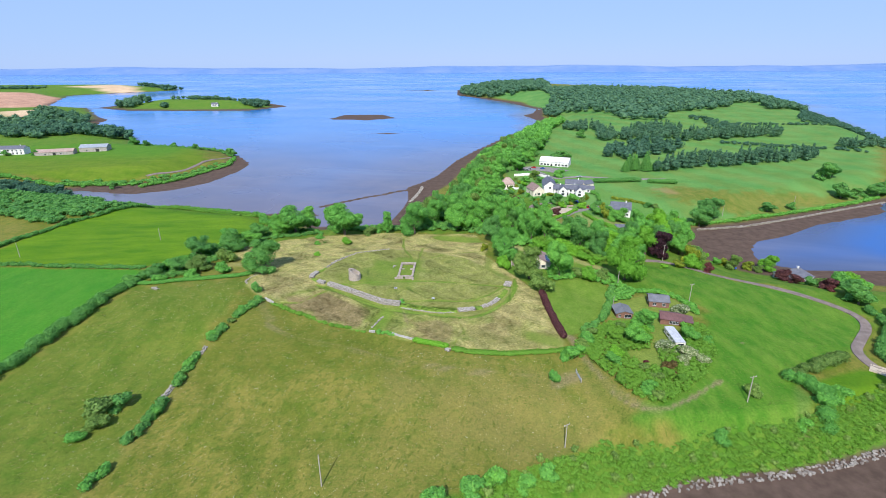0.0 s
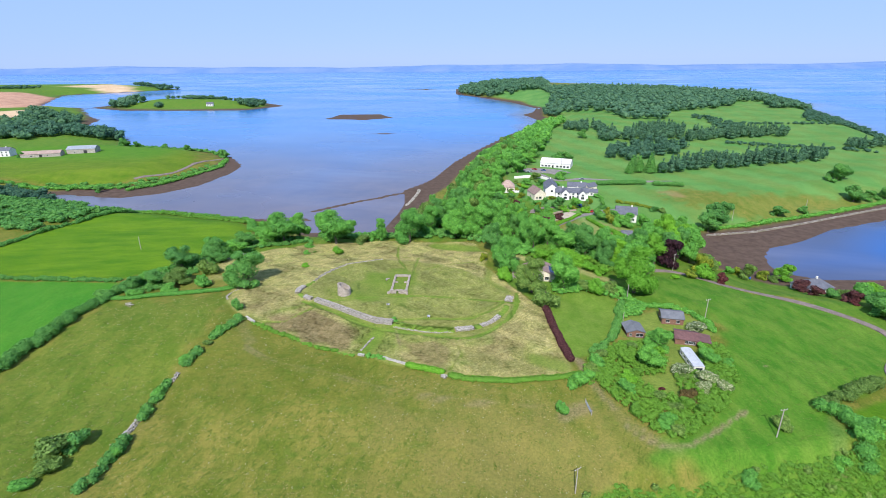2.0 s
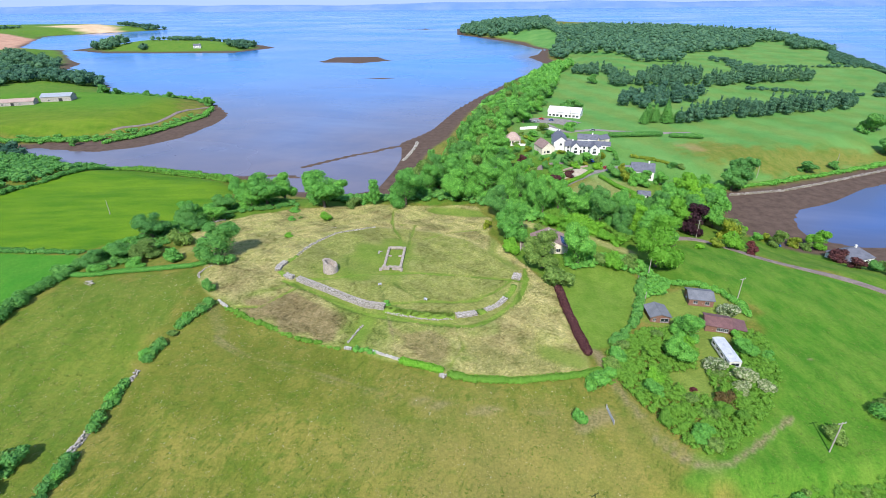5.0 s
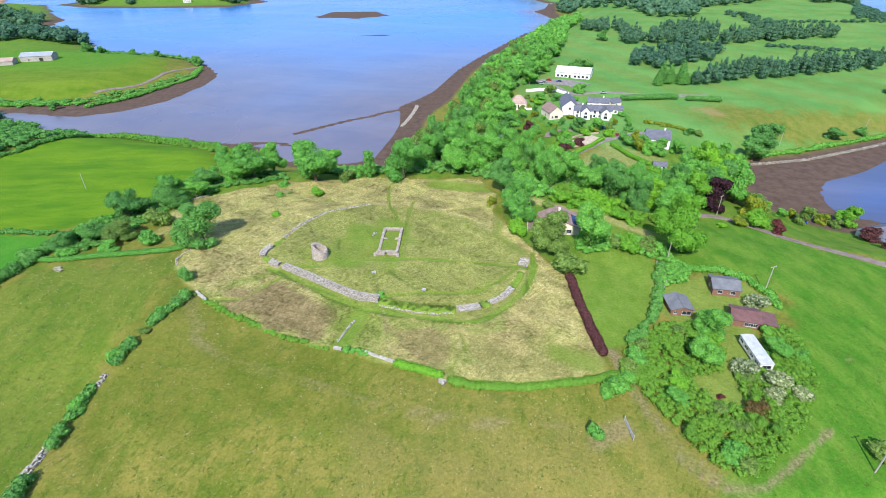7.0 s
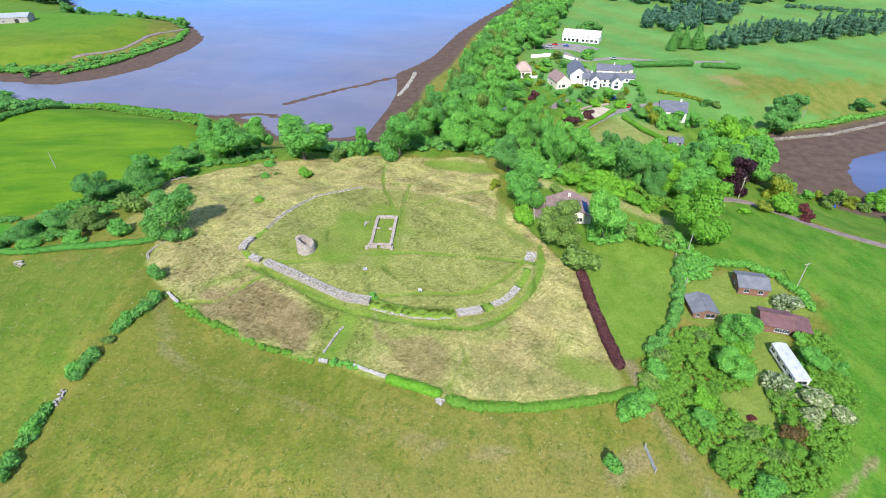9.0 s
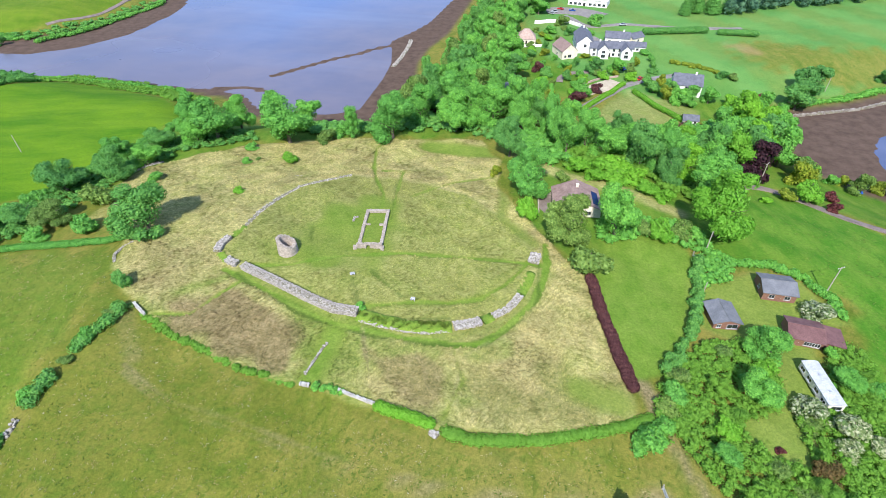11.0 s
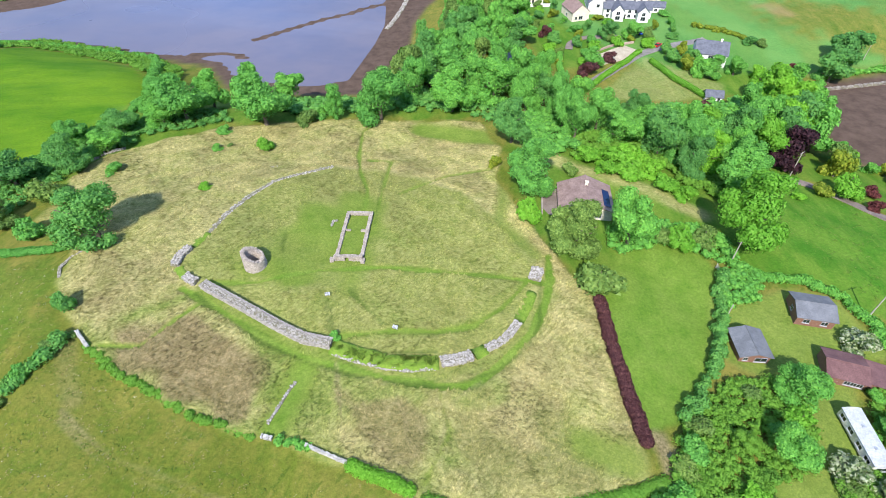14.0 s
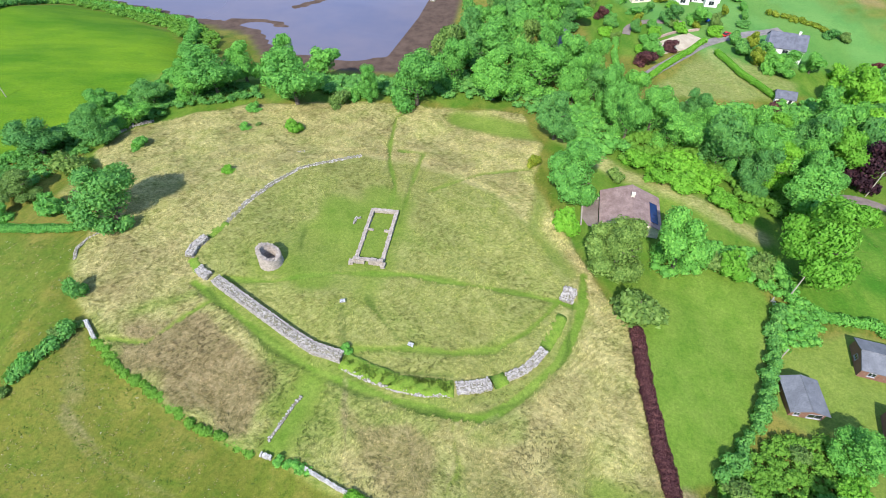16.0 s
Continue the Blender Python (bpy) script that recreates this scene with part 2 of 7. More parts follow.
    dry = mix(n, ln, times(n, ln, attr(n, "rank"), 0.88), dry, mix(n, ln, ramp(n, ln, hay, 0.4, 0.6), (0.092, 0.152, 0.022), (0.205, 0.248, 0.062)))
    dry = mix(n, ln, times(n, ln, attr(n, "tan"), 0.82), dry, mix(n, ln, ramp(n, ln, hay, 0.4, 0.6), (0.125, 0.100, 0.048), (0.240, 0.182, 0.105)))
    col = mix(n, ln, attr(n, "dry"), col, dry)
    short = mix(n, ln, ramp(n, ln, med, 0.35, 0.65), (0.098, 0.180, 0.022), (0.160, 0.232, 0.042))
    col = mix(n, ln, attr(n, "short"), col, short)
    col = mix(n, ln, attr(n, "track"), col, mix(n, ln, ramp(n, ln, fine, 0.35, 0.65), (0.136, 0.112, 0.058), (0.272, 0.224, 0.136)))
    # one dark green for worn paths and for painted shadow lines
    col = mix(n, ln, times(n, ln, attr(n, "worn_shade"), 0.75), col, (0.050, 0.088, 0.016))
    plough = mix(n, ln, ramp(n, ln, big, 0.4, 0.6), (0.40, 0.22, 0.165), (0.50, 0.30, 0.22))
    col = mix(n, ln, attr(n, "plough"), col, plough)
    straw = mix(n, ln, ramp(n, ln, big, 0.4, 0.6), (0.52, 0.37, 0.25), (0.60, 0.45, 0.31))
    col = mix(n, ln, attr(n, "straw"), col, straw)
    # aerial haze painted into the base colour of the far shore
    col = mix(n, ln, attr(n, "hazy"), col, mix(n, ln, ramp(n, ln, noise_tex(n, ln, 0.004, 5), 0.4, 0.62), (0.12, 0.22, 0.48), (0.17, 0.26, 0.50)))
    grain = mix(n, ln, ramp(n, ln, fine, 0.25, 0.75), (0.55, 0.6, 0.55), (1.40, 1.32, 1.25))
    col = mix(n, ln, 0.72, col, grain, "MULTIPLY")
    speck = noise_tex(n, ln, 5.5, 3, rough=0.7)
    col = mix(n, ln, 0.5, col, mix(n, ln, ramp(n, ln, speck, 0.3, 0.7), (0.55, 0.58, 0.55), (1.45, 1.40, 1.35)), "MULTIPLY")
    # mud of the shore
    mud = mix(n, ln, ramp(n, ln, med, 0.35, 0.65), (0.070, 0.047, 0.037), (0.112, 0.076, 0.060))
    mud = mix(n, ln, times(n, ln, ramp(n, ln, fine, 0.55, 0.75), 0.5), mud, (0.07, 0.065, 0.03))
    col = mix(n, ln, attr(n, "mud"), col, mud)
    col = mix(n, ln, attr(n, "bleach"), col, mix(n, ln, 1.0, col, (1.7, 1.62, 1.6), "MULTIPLY"))
    col = mix(n, ln, attr(n, "damp"), col, mix(n, ln, 1.0, col, (0.55, 0.62, 0.5), "MULTIPLY"))
    ln.new(col, p.inputs["Base Color"])
    bump(n, ln, p, fine, 0.5, 0.25)
    p.inputs["Specular IOR Level"].default_value = 0.1
    return m


GROUND = ground_material()


def water_material():
    m, n, ln, p = mat("lough_water", 0.12)
    big = noise_tex(n, ln, 0.0035, 3, (1.0, 1.5, 1.0, 0.5), 0.5)
    near = noise_tex(n, ln, 0.02, 4)
    sh = attr(n, "shallow")
    flow = stroke_tex(n, ln, 0.02, 1.0, 4.5, 1.25, 4, 0.55)
    deep = mix(n, ln, ramp(n, ln, big, 0.35, 0.65), (0.022, 0.140, 0.430), (0.045, 0.205, 0.540))
    deep = mix(n, ln, times(n, ln, ramp(n, ln, flow, 0.5, 0.68), 0.45), deep, (0.085, 0.235, 0.520))
    shal = mix(n, ln, ramp(n, ln, near, 0.35, 0.65), (0.098, 0.096, 0.148), (0.140, 0.122, 0.158))
    deep = mix(n, ln, attr(n, "dim"), deep, (0.008, 0.080, 0.300))
    shal = mix(n, ln, attr(n, "dim"), shal, (0.060, 0.062, 0.100))
    shal = mix(n, ln, times(n, ln, ramp(n, ln, flow, 0.5, 0.66), 0.5), shal, (0.150, 0.150, 0.215))
    col = mix(n, ln, sh, deep, shal)
    ln.new(col, p.inputs["Base Color"])
    rr = n.new("ShaderNodeMapRange")
    rr.inputs[1].default_value, rr.inputs[2].default_value, rr.inputs[3].default_value, rr.inputs[4].default_value = 0.35, 0.65, 0.10, 0.30
    ln.new(big, rr.inputs[0])
    ln.new(rr.outputs[0], p.inputs["Roughness"])
    p.inputs["Specular IOR Level"].default_value = 0.34
    return m


WATER = water_material()

# ---------------------------------------------------------------- plan of the land
def smooth(v):
    v = np.clip(v, 0, 1)
    return v * v * (3 - 2 * v)


def signed(poly, x, y):
    """Distance from the outline of a polygon, positive inside it."""
    best, inside = np.full(np.shape(x), 1e12), np.zeros(np.shape(x), bool)
    for (ax, ay), (bx, by) in zip(poly, poly[1:] + poly[:1]):
        dx, dy = bx - ax, by - ay
        t = np.clip(((x - ax) * dx + (y - ay) * dy) / (dx * dx + dy * dy), 0, 1)
        best = np.minimum(best, (x - ax - t * dx) ** 2 + (y - ay - t * dy) ** 2)
        if dy:
            inside ^= ((ay > y) != (by > y)) & (x < dx * (y - ay) / dy + ax)
    return np.where(inside, 1, -1) * np.sqrt(best)


def along(line, x, y):
    """Distance from an open line."""
    best = np.full(np.shape(x), 1e12)
    for (ax, ay), (bx, by) in zip(line, line[1:]):
        dx, dy = bx - ax, by - ay
        t = np.clip(((x - ax) * dx + (y - ay) * dy) / (dx * dx + dy * dy), 0, 1)
        best = np.minimum(best, (x - ax - t * dx) ** 2 + (y - ay - t * dy) ** 2)
    return np.sqrt(best)


# the shore, from the south beach round by the west to the peninsula and back
SHORE = [
    (138, -76), (123, -80), (105, -84), (90, -85), (75, -87), (61, -91), (40, -106), (10, -130), (-60, -165), (-300, -260), (-4900, -300),
    (-4900, 1400), (-1600, 2100), (-1214, 2052), (-894, 1804), (-1120, 1500), (-900, 1085), (-781, 1045), (-692, 930), (-600, 787), (-565, 698),
    (-470, 600), (-396, 538), (-353, 471), (-308, 451), (-252, 432), (-226, 415), (-201, 377), (-194, 329), (-205, 302), (-218, 262),
    (-243, 246), (-300, 236), (-262, 205), (-235, 193), (-213, 180), (-192, 177), (-165, 176), (-110, 157), (-76, 145), (-62, 124)]
SHORE += [
    (-47, 118), (-25, 116), (-8, 116), (2, 135), (5, 165), (6, 190), (12, 215), (24, 243), (46, 334), (70, 401), (142, 568), (206, 650),
    (212, 690), (212, 780), (228, 860), (248, 930), (228, 1020), (226, 1105), (170, 1245), (104, 1392), (120, 1690), (300, 1880), (470, 1960), (620, 1700),
    (760, 1150), (833, 1022), (776, 883), (758, 824), (671, 626), (574, 439), (520, 330), (440, 215), (342, 170), (289, 149), (247, 132), (209, 118),
    (180, 111), (168, 96), (160, 66), (172, 46), (196, 36), (240, 26), (320, -10), (330, -60), (230, -80)]
ISLAND = [(-728, 1040), (-635, 975), (-498, 965), (-376, 957), (-345, 1040), (-411, 1150), (-560, 1200), (-704, 1230)]
MUD = [
    [(-300, 236), (-227, 216), (-201, 228), (-180, 254), (-172, 301), (-173, 343), (-196, 384), (-229, 423), (-270, 440), (-215, 370), (-210, 300), (-243, 255)],
    [(-100, 158), (-80, 149), (-70, 129), (-53, 127), (-30, 123), (-15, 127), (-7, 166), (-4, 190), (-6, 232), (7, 252), (18, 274), (40, 352), (64, 412), (135, 568), (150, 580),
     (80, 420), (30, 270), (12, 200), (8, 130), (-30, 112), (-70, 120)],
    [(170, 108), (209, 120), (289, 152), (342, 172), (322, 142), (258, 119), (227, 100), (200, 89), (189, 75), (184, 56), (200, 46), (245, 44), (250, 20), (190, 30), (155, 50), (155, 100)],
    [(142, 568), (196, 668), (194, 740), (186, 806), (214, 850), (236, 930), (204, 1100), (155, 1245), (90, 1392), (105, 1697), (300, 1900), (240, 1100), (240, 800), (215, 650)],
    [(-760, 1035), (-635, 955), (-498, 945), (-376, 937), (-318, 1048), (-411, 1173), (-704, 1256)],
    [(-179, 761), (-165, 790), (-156, 841), (-79, 836), (-65, 800), (-48, 772), (-100, 738)],
    [(-84, 568), (-55, 576), (-27, 570), (-46, 552)], [(-84, 1675), (0, 1720), (54, 1667), (0, 1640)],
    [(140, -70), (105, -80), (61, -88), (40, -104), (10, -128), (-60, -163), (-62, -171), (-20, -156), (8, -144), (26, -133), (48, -125), (66, -116), (88, -115), (112, -107), (140, -109), (178, -98), (220, -75)],
    [(-900, 1110), (-781, 1020), (-692, 905), (-575, 787), (-545, 698), (-480, 610), (-700, 800)],
]
SANDBARS = [([(-67, 173), (-52, 187), (-37, 200), (-24, 208), (-17, 216)], 2.2), ([(-13, 218), (-6, 222), (0, 230)], 2.6), ([(-92, 158), (-76, 158), (-66, 153)], 2.4)]

# heights of the ground: place, height, softness
HEIGHTS = [
    (3, 7, 18.3), (-16, -3, 19.6), (-29, -1, 20.6), (14, -18, 18.8), (25, -25, 17), (43, -5, 17.5), (8, -43, 15.8), (-6, -39, 17.4),
    (-43, -18, 19.8), (20, -44, 16.4), (52, -62, 14), (-68, -62, 13.2), (46, -83.5, 9), (99, -69.5, 10.5), (91, -39, 12.6), (84, -14, 11.8),
    (97, -14, 12), (63, 20, 15.3), (126, 44, 6.8), (-125, 65, 13.8), (110, -12, 12.6), (129, 106, 5.5), (110, 140, 6)]
HEIGHTS += [
    (70, 195, 7), (20, 62, 14), (-30, 62, 14.5), (-8, -92, 13.5), (-140, 110, 10), (-180, 60, 12), (-300, 330, 10), (-400, 250, 7), (-260, 40, 10),
    (240, 250, 10), (330, 420, 17), (480, 560, 24), (560, 800, 26), (350, 900, 20), (180, 1450, 12)]
HEIGHTS += [(-700, 500, 14), (-1100, 1300, 16), (-520, 1060, 14), (150, 300, 8), (160, -20, 9), (-120, -60, 12.5), (400, 250, 8)]


def height(x, y):
    """Height of the ground over the water."""
    x, y = np.asarray(x, float), np.asarray(y, float)
    top, low = np.zeros(x.shape), np.zeros(x.shape)
    for hx, hy, hz in HEIGHTS:
        far = max(0.0, math.hypot(hx, hy) - 110)
        w = 1 / ((x - hx) ** 2 + (y - hy) ** 2 + (12 + 0.5 * far) ** 2) ** 1.6 * (1 + far / 60)
        top, low = top + w * hz, low + w
    d = np.maximum(signed(SHORE, x, y), signed(ISLAND, x, y))
    reach = 13 + 34 * smooth((y + 70) / 90) + 60 * smooth((y - 300) / 600)
    land = 0.35 + (top / low - 0.35) * smooth(d / reach + 0.02)
    mud = np.full(x.shape, -1e9)
    for poly in MUD:
        mud = np.maximum(mud, signed(poly, x, y))
    for line, wide in SANDBARS:
        mud = np.maximum(mud, wide - along(line, x, y))
    sea = np.where(mud > 0, 0.05 + 0.25 * smooth(mud / 12), np.maximum(-2.0, 0.05 + mud * 0.12))
    sea = np.maximum(sea, np.where(d > -4, 0.35 + d * 0.12, -2.0))
    z = np.where(d > 0, land, np.minimum(sea, 0.35))
    # slow swells of the turf
    z = z + smooth((d - 6) / 12) * (0.22 * np.sin(x / 7.3 + 1.7 * np.sin(y / 11)) * np.sin(y / 6.1 + x / 17) + 0.10 * np.sin(x / 2.9 + y / 3.7))
    far = smooth((y - 4250) / 250)
    roll = 40 + 8 * np.sin(x / 620.0) + 4 * np.sin(x / 233.0 + 1.3) + 2 * np.sin(x / 97.0)
    return np.where(y > 4200, far * np.maximum(roll, 4) - 1.0 * (1 - far), z)


LEVEL_X, LEVEL_Y = -140, -130
LEVEL = height(*np.meshgrid(np.arange(LEVEL_X, 361.0), np.arange(LEVEL_Y, 301.0)))


def gz(x, y):
    """Height of the ground at one place."""
    i, j = math.floor(x) - LEVEL_X, math.floor(y) - LEVEL_Y
    if not (0 <= i < 499 and 0 <= j < 429):
        return float(height(np.array([x]), np.array([y]))[0])
    u, v = x - math.floor(x), y - math.floor(y)
    return float((LEVEL[j, i] * (1 - u) + LEVEL[j, i + 1] * u) * (1 - v) + (LEVEL[j + 1, i] * (1 - u) + LEVEL[j + 1, i + 1] * u) * v)


# fields and other cover
OLD_TRACK = [(-41, -34), (-36, -37.6), (-29.6, -41.8), (-16.9, -45.9), (-2.9, -51.3), (9, -55.6), (18.4, -57.8), (31, -59.2), (48.9, -59.5)]
ENCLOSURE = [(-59, 4), (-57, -5), (-52, -12), (-45, -19), (-36, -26), (-24, -32.5), (-13, -37), (-5, -39), (8, -43), (19, -48), (36, -50), (55, -46), (54.4, -12),
             (48, 4), (38, 30), (40, 50), (36, 66), (0, 68), (-30, 66), (-46, 64), (-62, 56), (-74, 49), (-77, 36), (-66, 22), (-60, 12)]
RING = [(-33, -1.5), (-32, 3), (-29.5, 8), (-27.5, 16), (-25, 23.5), (-20, 31), (-11.5, 36), (-6, 38.5), (10, 36), (28, 26), (40, 10), (43, -3), (42, -8), (39.7, -12.4),
        (36, -18.6), (29.5, -22.9), (22, -25.4), (12, -25.2), (2.4, -22), (-9, -18.5), (-19, -12.5), (-27, -6.8)]
CHURCHYARD = [(-20, -7), (-8, 22), (2, 24), (10, 20), (9, 0), (6, -6)]
LAWN = [(55.6, -10), (62, 4), (72, 9), (83, 7), (84.5, -1.6), (80, -10), (75, -21.5), (65, -35), (56.6, -39)]
FIELD_EAST = [(88, -58), (92, -44), (110, -30), (114, -14), (112, 0), (100, 12), (114, 39), (130, 36), (137, 21), (146, 11), (159, 1), (167, -10), (170, -19), (167, -28),
              (156, -38), (148, -45), (120, -60), (118, -76), (100, -80), (80, -80), (66, -76)]
FIELD_NW = [(-205, 40), (-112, 27), (-100, 36), (-84, 66), (-80, 96), (-100, 125), (-140, 152), (-172, 160), (-200, 100)]
FIELD_W = [(-320, 20), (-205, 36), (-112, 24), (-104, 14), (-109, -3), (-111, -19), (-113, -40), (-117, -70), (-330, -70)]
HEAD_FIELD = [(-360, 250), (-255, 255), (-226, 285), (-215, 325), (-232, 380), (-275, 415), (-380, 430), (-480, 380)]
GOLF = [(75, 180), (110, 110), (150, 120), (200, 125), (345, 176), (560, 440), (660, 640), (740, 850), (600, 1000), (300, 1000), (240, 800), (225, 640), (150, 540), (75, 330)]
BANK = [(14, -108), (30, -99), (45, -91), (57, -87), (72, -85.5), (88, -82), (104, -80), (118, -77), (128, -74), (140, -70), (150, -66)]
PASTURE_WEST = [(-118, -100), (-112, -40), (-104, 4), (-62, 0), (-54, -10), (-56, -30), (-60, -50), (-61, -100)]
GARDEN = [(80, -6), (106, -6), (108, -22), (97, -28), (95, -40), (88, -46), (84, -57), (72, -54), (70, -45), (84, -42), (88, -30), (74, -22)]
ROUGH = [(180, 186), (196, 190), (230, 172), (300, 176), (345, 178), (250, 142), (215, 134), (186, 150), (178, 168)]
DRIVE_LAWN = [(75, 85), (108, 128), (132, 104), (124, 92)]


def covers(x, y, z, d):
    """How much of each sort of cover grows at a place, 0 to 1, painted shade and haze included."""
    jit = 1.2 * np.sin(x / 2.1 + np.sin(y / 3.3)) + 0.8 * np.sin(y / 1.7 + x / 4.1)

    def region(poly, edge=1.0, wob=0.5):
        return smooth((signed(poly, x, y) + wob * jit) / edge + 0.5)

    def way(line, wide, edge=0.8, wob=0.15):
        return smooth((wide - along(line, x, y) + wob * jit) / edge + 0.5)

    enc = region(ENCLOSURE, 1.5, 0.4)
    inner = region(RING, 3)
    yard = region(CHURCHYARD, 7, 1.5)
    cover = {}
    cover["lush"] = np.maximum.reduce([region(FIELD_NW, 2), 0.65 * region(HEAD_FIELD, 3), 0.95 * region([(122, -66), (125, -60.6), (142, -55), (150, -60), (152, -66), (140, -69), (127, -70)], 2)])
    cover["meadow"] = np.maximum.reduce([region(FIELD_EAST, 4, 1), 0.9 * way(BANK, 4.4, 2, 0.4), 0.9 * region([(84, 4), (94, 22), (106, 24), (118, 12), (116, -18), (108, -6), (92, 0)], 3, 1), 0.8 * region([(128, 46), (150, 62), (170, 44), (200, 30), (206, 0), (190, -40), (160, -50), (172, -20), (160, 4), (140, 24)], 3, 1), 0.85 * region([(62, 120), (80, 112), (104, 134), (122, 92), (134, 96), (168, 112), (172, 140), (150, 160), (136, 206), (96, 224), (62, 214)], 6, 1), 0.85 * region(LAWN, 2), 0.7 * region(DRIVE_LAWN, 3), 0.3 * region(PASTURE_WEST, 9, 3), 0.75 * region([(44, 68), (44, 12), (50, -4), (57, -9), (84, 4), (112, 18), (134, 44), (150, 62), (120, 68)], 4, 1), 0.7 * region([(-70, 30), (-62, 50), (-46, 66), (0, 70), (36, 68), (50, 90), (0, 108), (-44, 106), (-84, 84), (-92, 40)], 4, 1.5)])
    cover["emerald"] = np.maximum.reduce([region(FIELD_W, 2), 0.6 * smooth((-230 - x) / 40) * smooth((y - 300) / 60), 0.5 * region(ISLAND, 20, 0)])
    stripes = 0.85 + 0.15 * np.sign(np.sin((x + 0.35 * y) / 5.5))
    cover["golf"] = np.maximum(region(GOLF, 8) * stripes * (1 - 0.85 * region(ROUGH, 8, 3)), region([(225, 880), (330, 1000), (420, 1400), (220, 1500), (130, 1480), (190, 1250), (240, 1100)], 20, 0))
    lumps = 0.35 + 0.65 * smooth(0.5 + 0.7 * np.sin(x / 9 + 2 * np.sin(y / 13)) * np.sin(y / 8.0))
    bank = 0.4 * way([(-24, -10), (-9, -20.5), (2, -24), (12, -27.5), (22, -28), (34, -24.5), (40, -17), (44.5, -9)], 1.8, 3)
    mown = way([(-29.4, -8.4), (-21.9, -12.8), (-12.6, -18.4), (-4, -23), (4.5, -25.8), (12.7, -28.2), (22.3, -30), (27.8, -29.8), (33.3, -25.8), (40.4, -18.2), (44, -10.8), (45.6, -5.4), (46.5, 2)], 0.8, 0.6)
    green = np.maximum.reduce([0.08 * inner, 0.7 * yard * lumps, bank, mown, way([(-25, -6.6), (-14.6, -6.4), (-2.6, -2.4), (11.8, -1.6), (23.7, -2.9), (35.4, -3.9), (44, -6)], 0.6),
                               0.6 * way([(4, -8.3), (7.8, -12.6), (11.7, -17.2)], 0.25), 0.85 * way([(4.5, 17.7), (4.5, 26.4), (1.4, 36.4), (-0.2, 45), (-0.7, 60), (4, 67)], 0.5),
                               0.7 * way([(7.7, 18.2), (8.5, 32), (9.4, 42), (3, 43)], 0.6), 0.6 * way([(12.8, 25.3), (24.6, 34.6), (37.4, 38.6)], 0.5),
                               0.8 * way([(-22.6, -10.1), (-28, -15.7), (-32.4, -22), (-40, -21.7)], 0.4), 0.5 * way([(22, -30), (24, -38), (20, -46)], 0.35),
                               0.9 * way([(-2, -26), (-4, -34), (-5, -38)], 2.4, 4), 0.85 * way([(4, -19.4), (14.2, -18.4), (21.6, -18.5), (29.1, -16.8), (34.7, -12.9), (38.5, -8.3), (41, -5)], 0.6),
                               0.5 * way([(41, 36), (37, 15), (44, 2)], 1.6, 3), 0.8 * way([(18, 62), (30, 58), (38, 56)], 4, 4), 0.6 * way([(46, -40), (52, -43)], 3, 4)])
    lane = np.maximum.reduce([0.45 * region(GARDEN, 3), 0.5 * region([(-76, 18), (-66, 16), (-68, 22), (-74, 26)], 3), 0.8 * way([(47, 54), (54, 45), (60, 38.4), (72.5, 32), (88, 20)], 2.6, 3), 0.5 * region(DRIVE_LAWN, 3)])
    cover["dry"] = lane + (1 - lane) * enc * (1 - 0.97 * np.clip(green, 0, 1)) * (1 - 0.12 * inner)
    cover["short"] = np.maximum.reduce([enc * np.clip(green, 0, 1), region(GARDEN, 2) * 0.75, 0.7 * region(LAWN, 2)])
    cover["track"] = np.maximum.reduce([
        0.85 * way([(62.9, -66.5), (66.4, -71), (70.7, -73.2), (75.8, -73), (84, -68.3), (91.4, -63.6), (97.1, -60.2)], 0.5), 0.45 * way([(59.8, -48), (60.8, -57), (63.6, -66), (68, -71.6), (73, -73.6)], 1.5, 2.4) * lumps, 0.6 * way([(61.6, -56), (65, -65), (69, -70.6)], 0.35), 0.9 * way([(58.5, -38.5), (59.5, -41)], 1.6, 1.5), 0.7 * way([(58.5, -40), (59.4, -47), (60.4, -53), (62, -60)], 0.8),
        0.6 * way([(48.5, -63), (52, -61), (54.5, -60)], 2.0, 2), 0.5 * way(OLD_TRACK, 0.3, 0.7) * lumps, 0.42 * way([(a + 0.5, b - 1.7) for a, b in OLD_TRACK], 0.25, 0.7) * lumps,
        0.55 * way([(3.6, -25), (5.2, -33), (6.5, -39)], 0.28, 0.5), 0.3 * way([(13.9, -29), (16.2, -35), (17.4, -40)], 0.2, 0.5), 0.35 * way([(29.5, -29.3), (24.7, -32.7), (22.8, -38.5), (21.1, -43.7)], 0.25, 0.5), 0.9 * way([(97, -27), (98, -27)], 0.8), 0.85 * way([(114, -40.5), (114.6, -40.5)], 0.6),
        0.9 * way([(87, -50), (88, -51)], 1.2), 
        0.3 * way([(-44, -26), (-40, -32), (-46, -22)], 1.6, 2) * lumps, 0.5 * way([(118, -64), (112, -76)], 2.0, 2) * lumps])
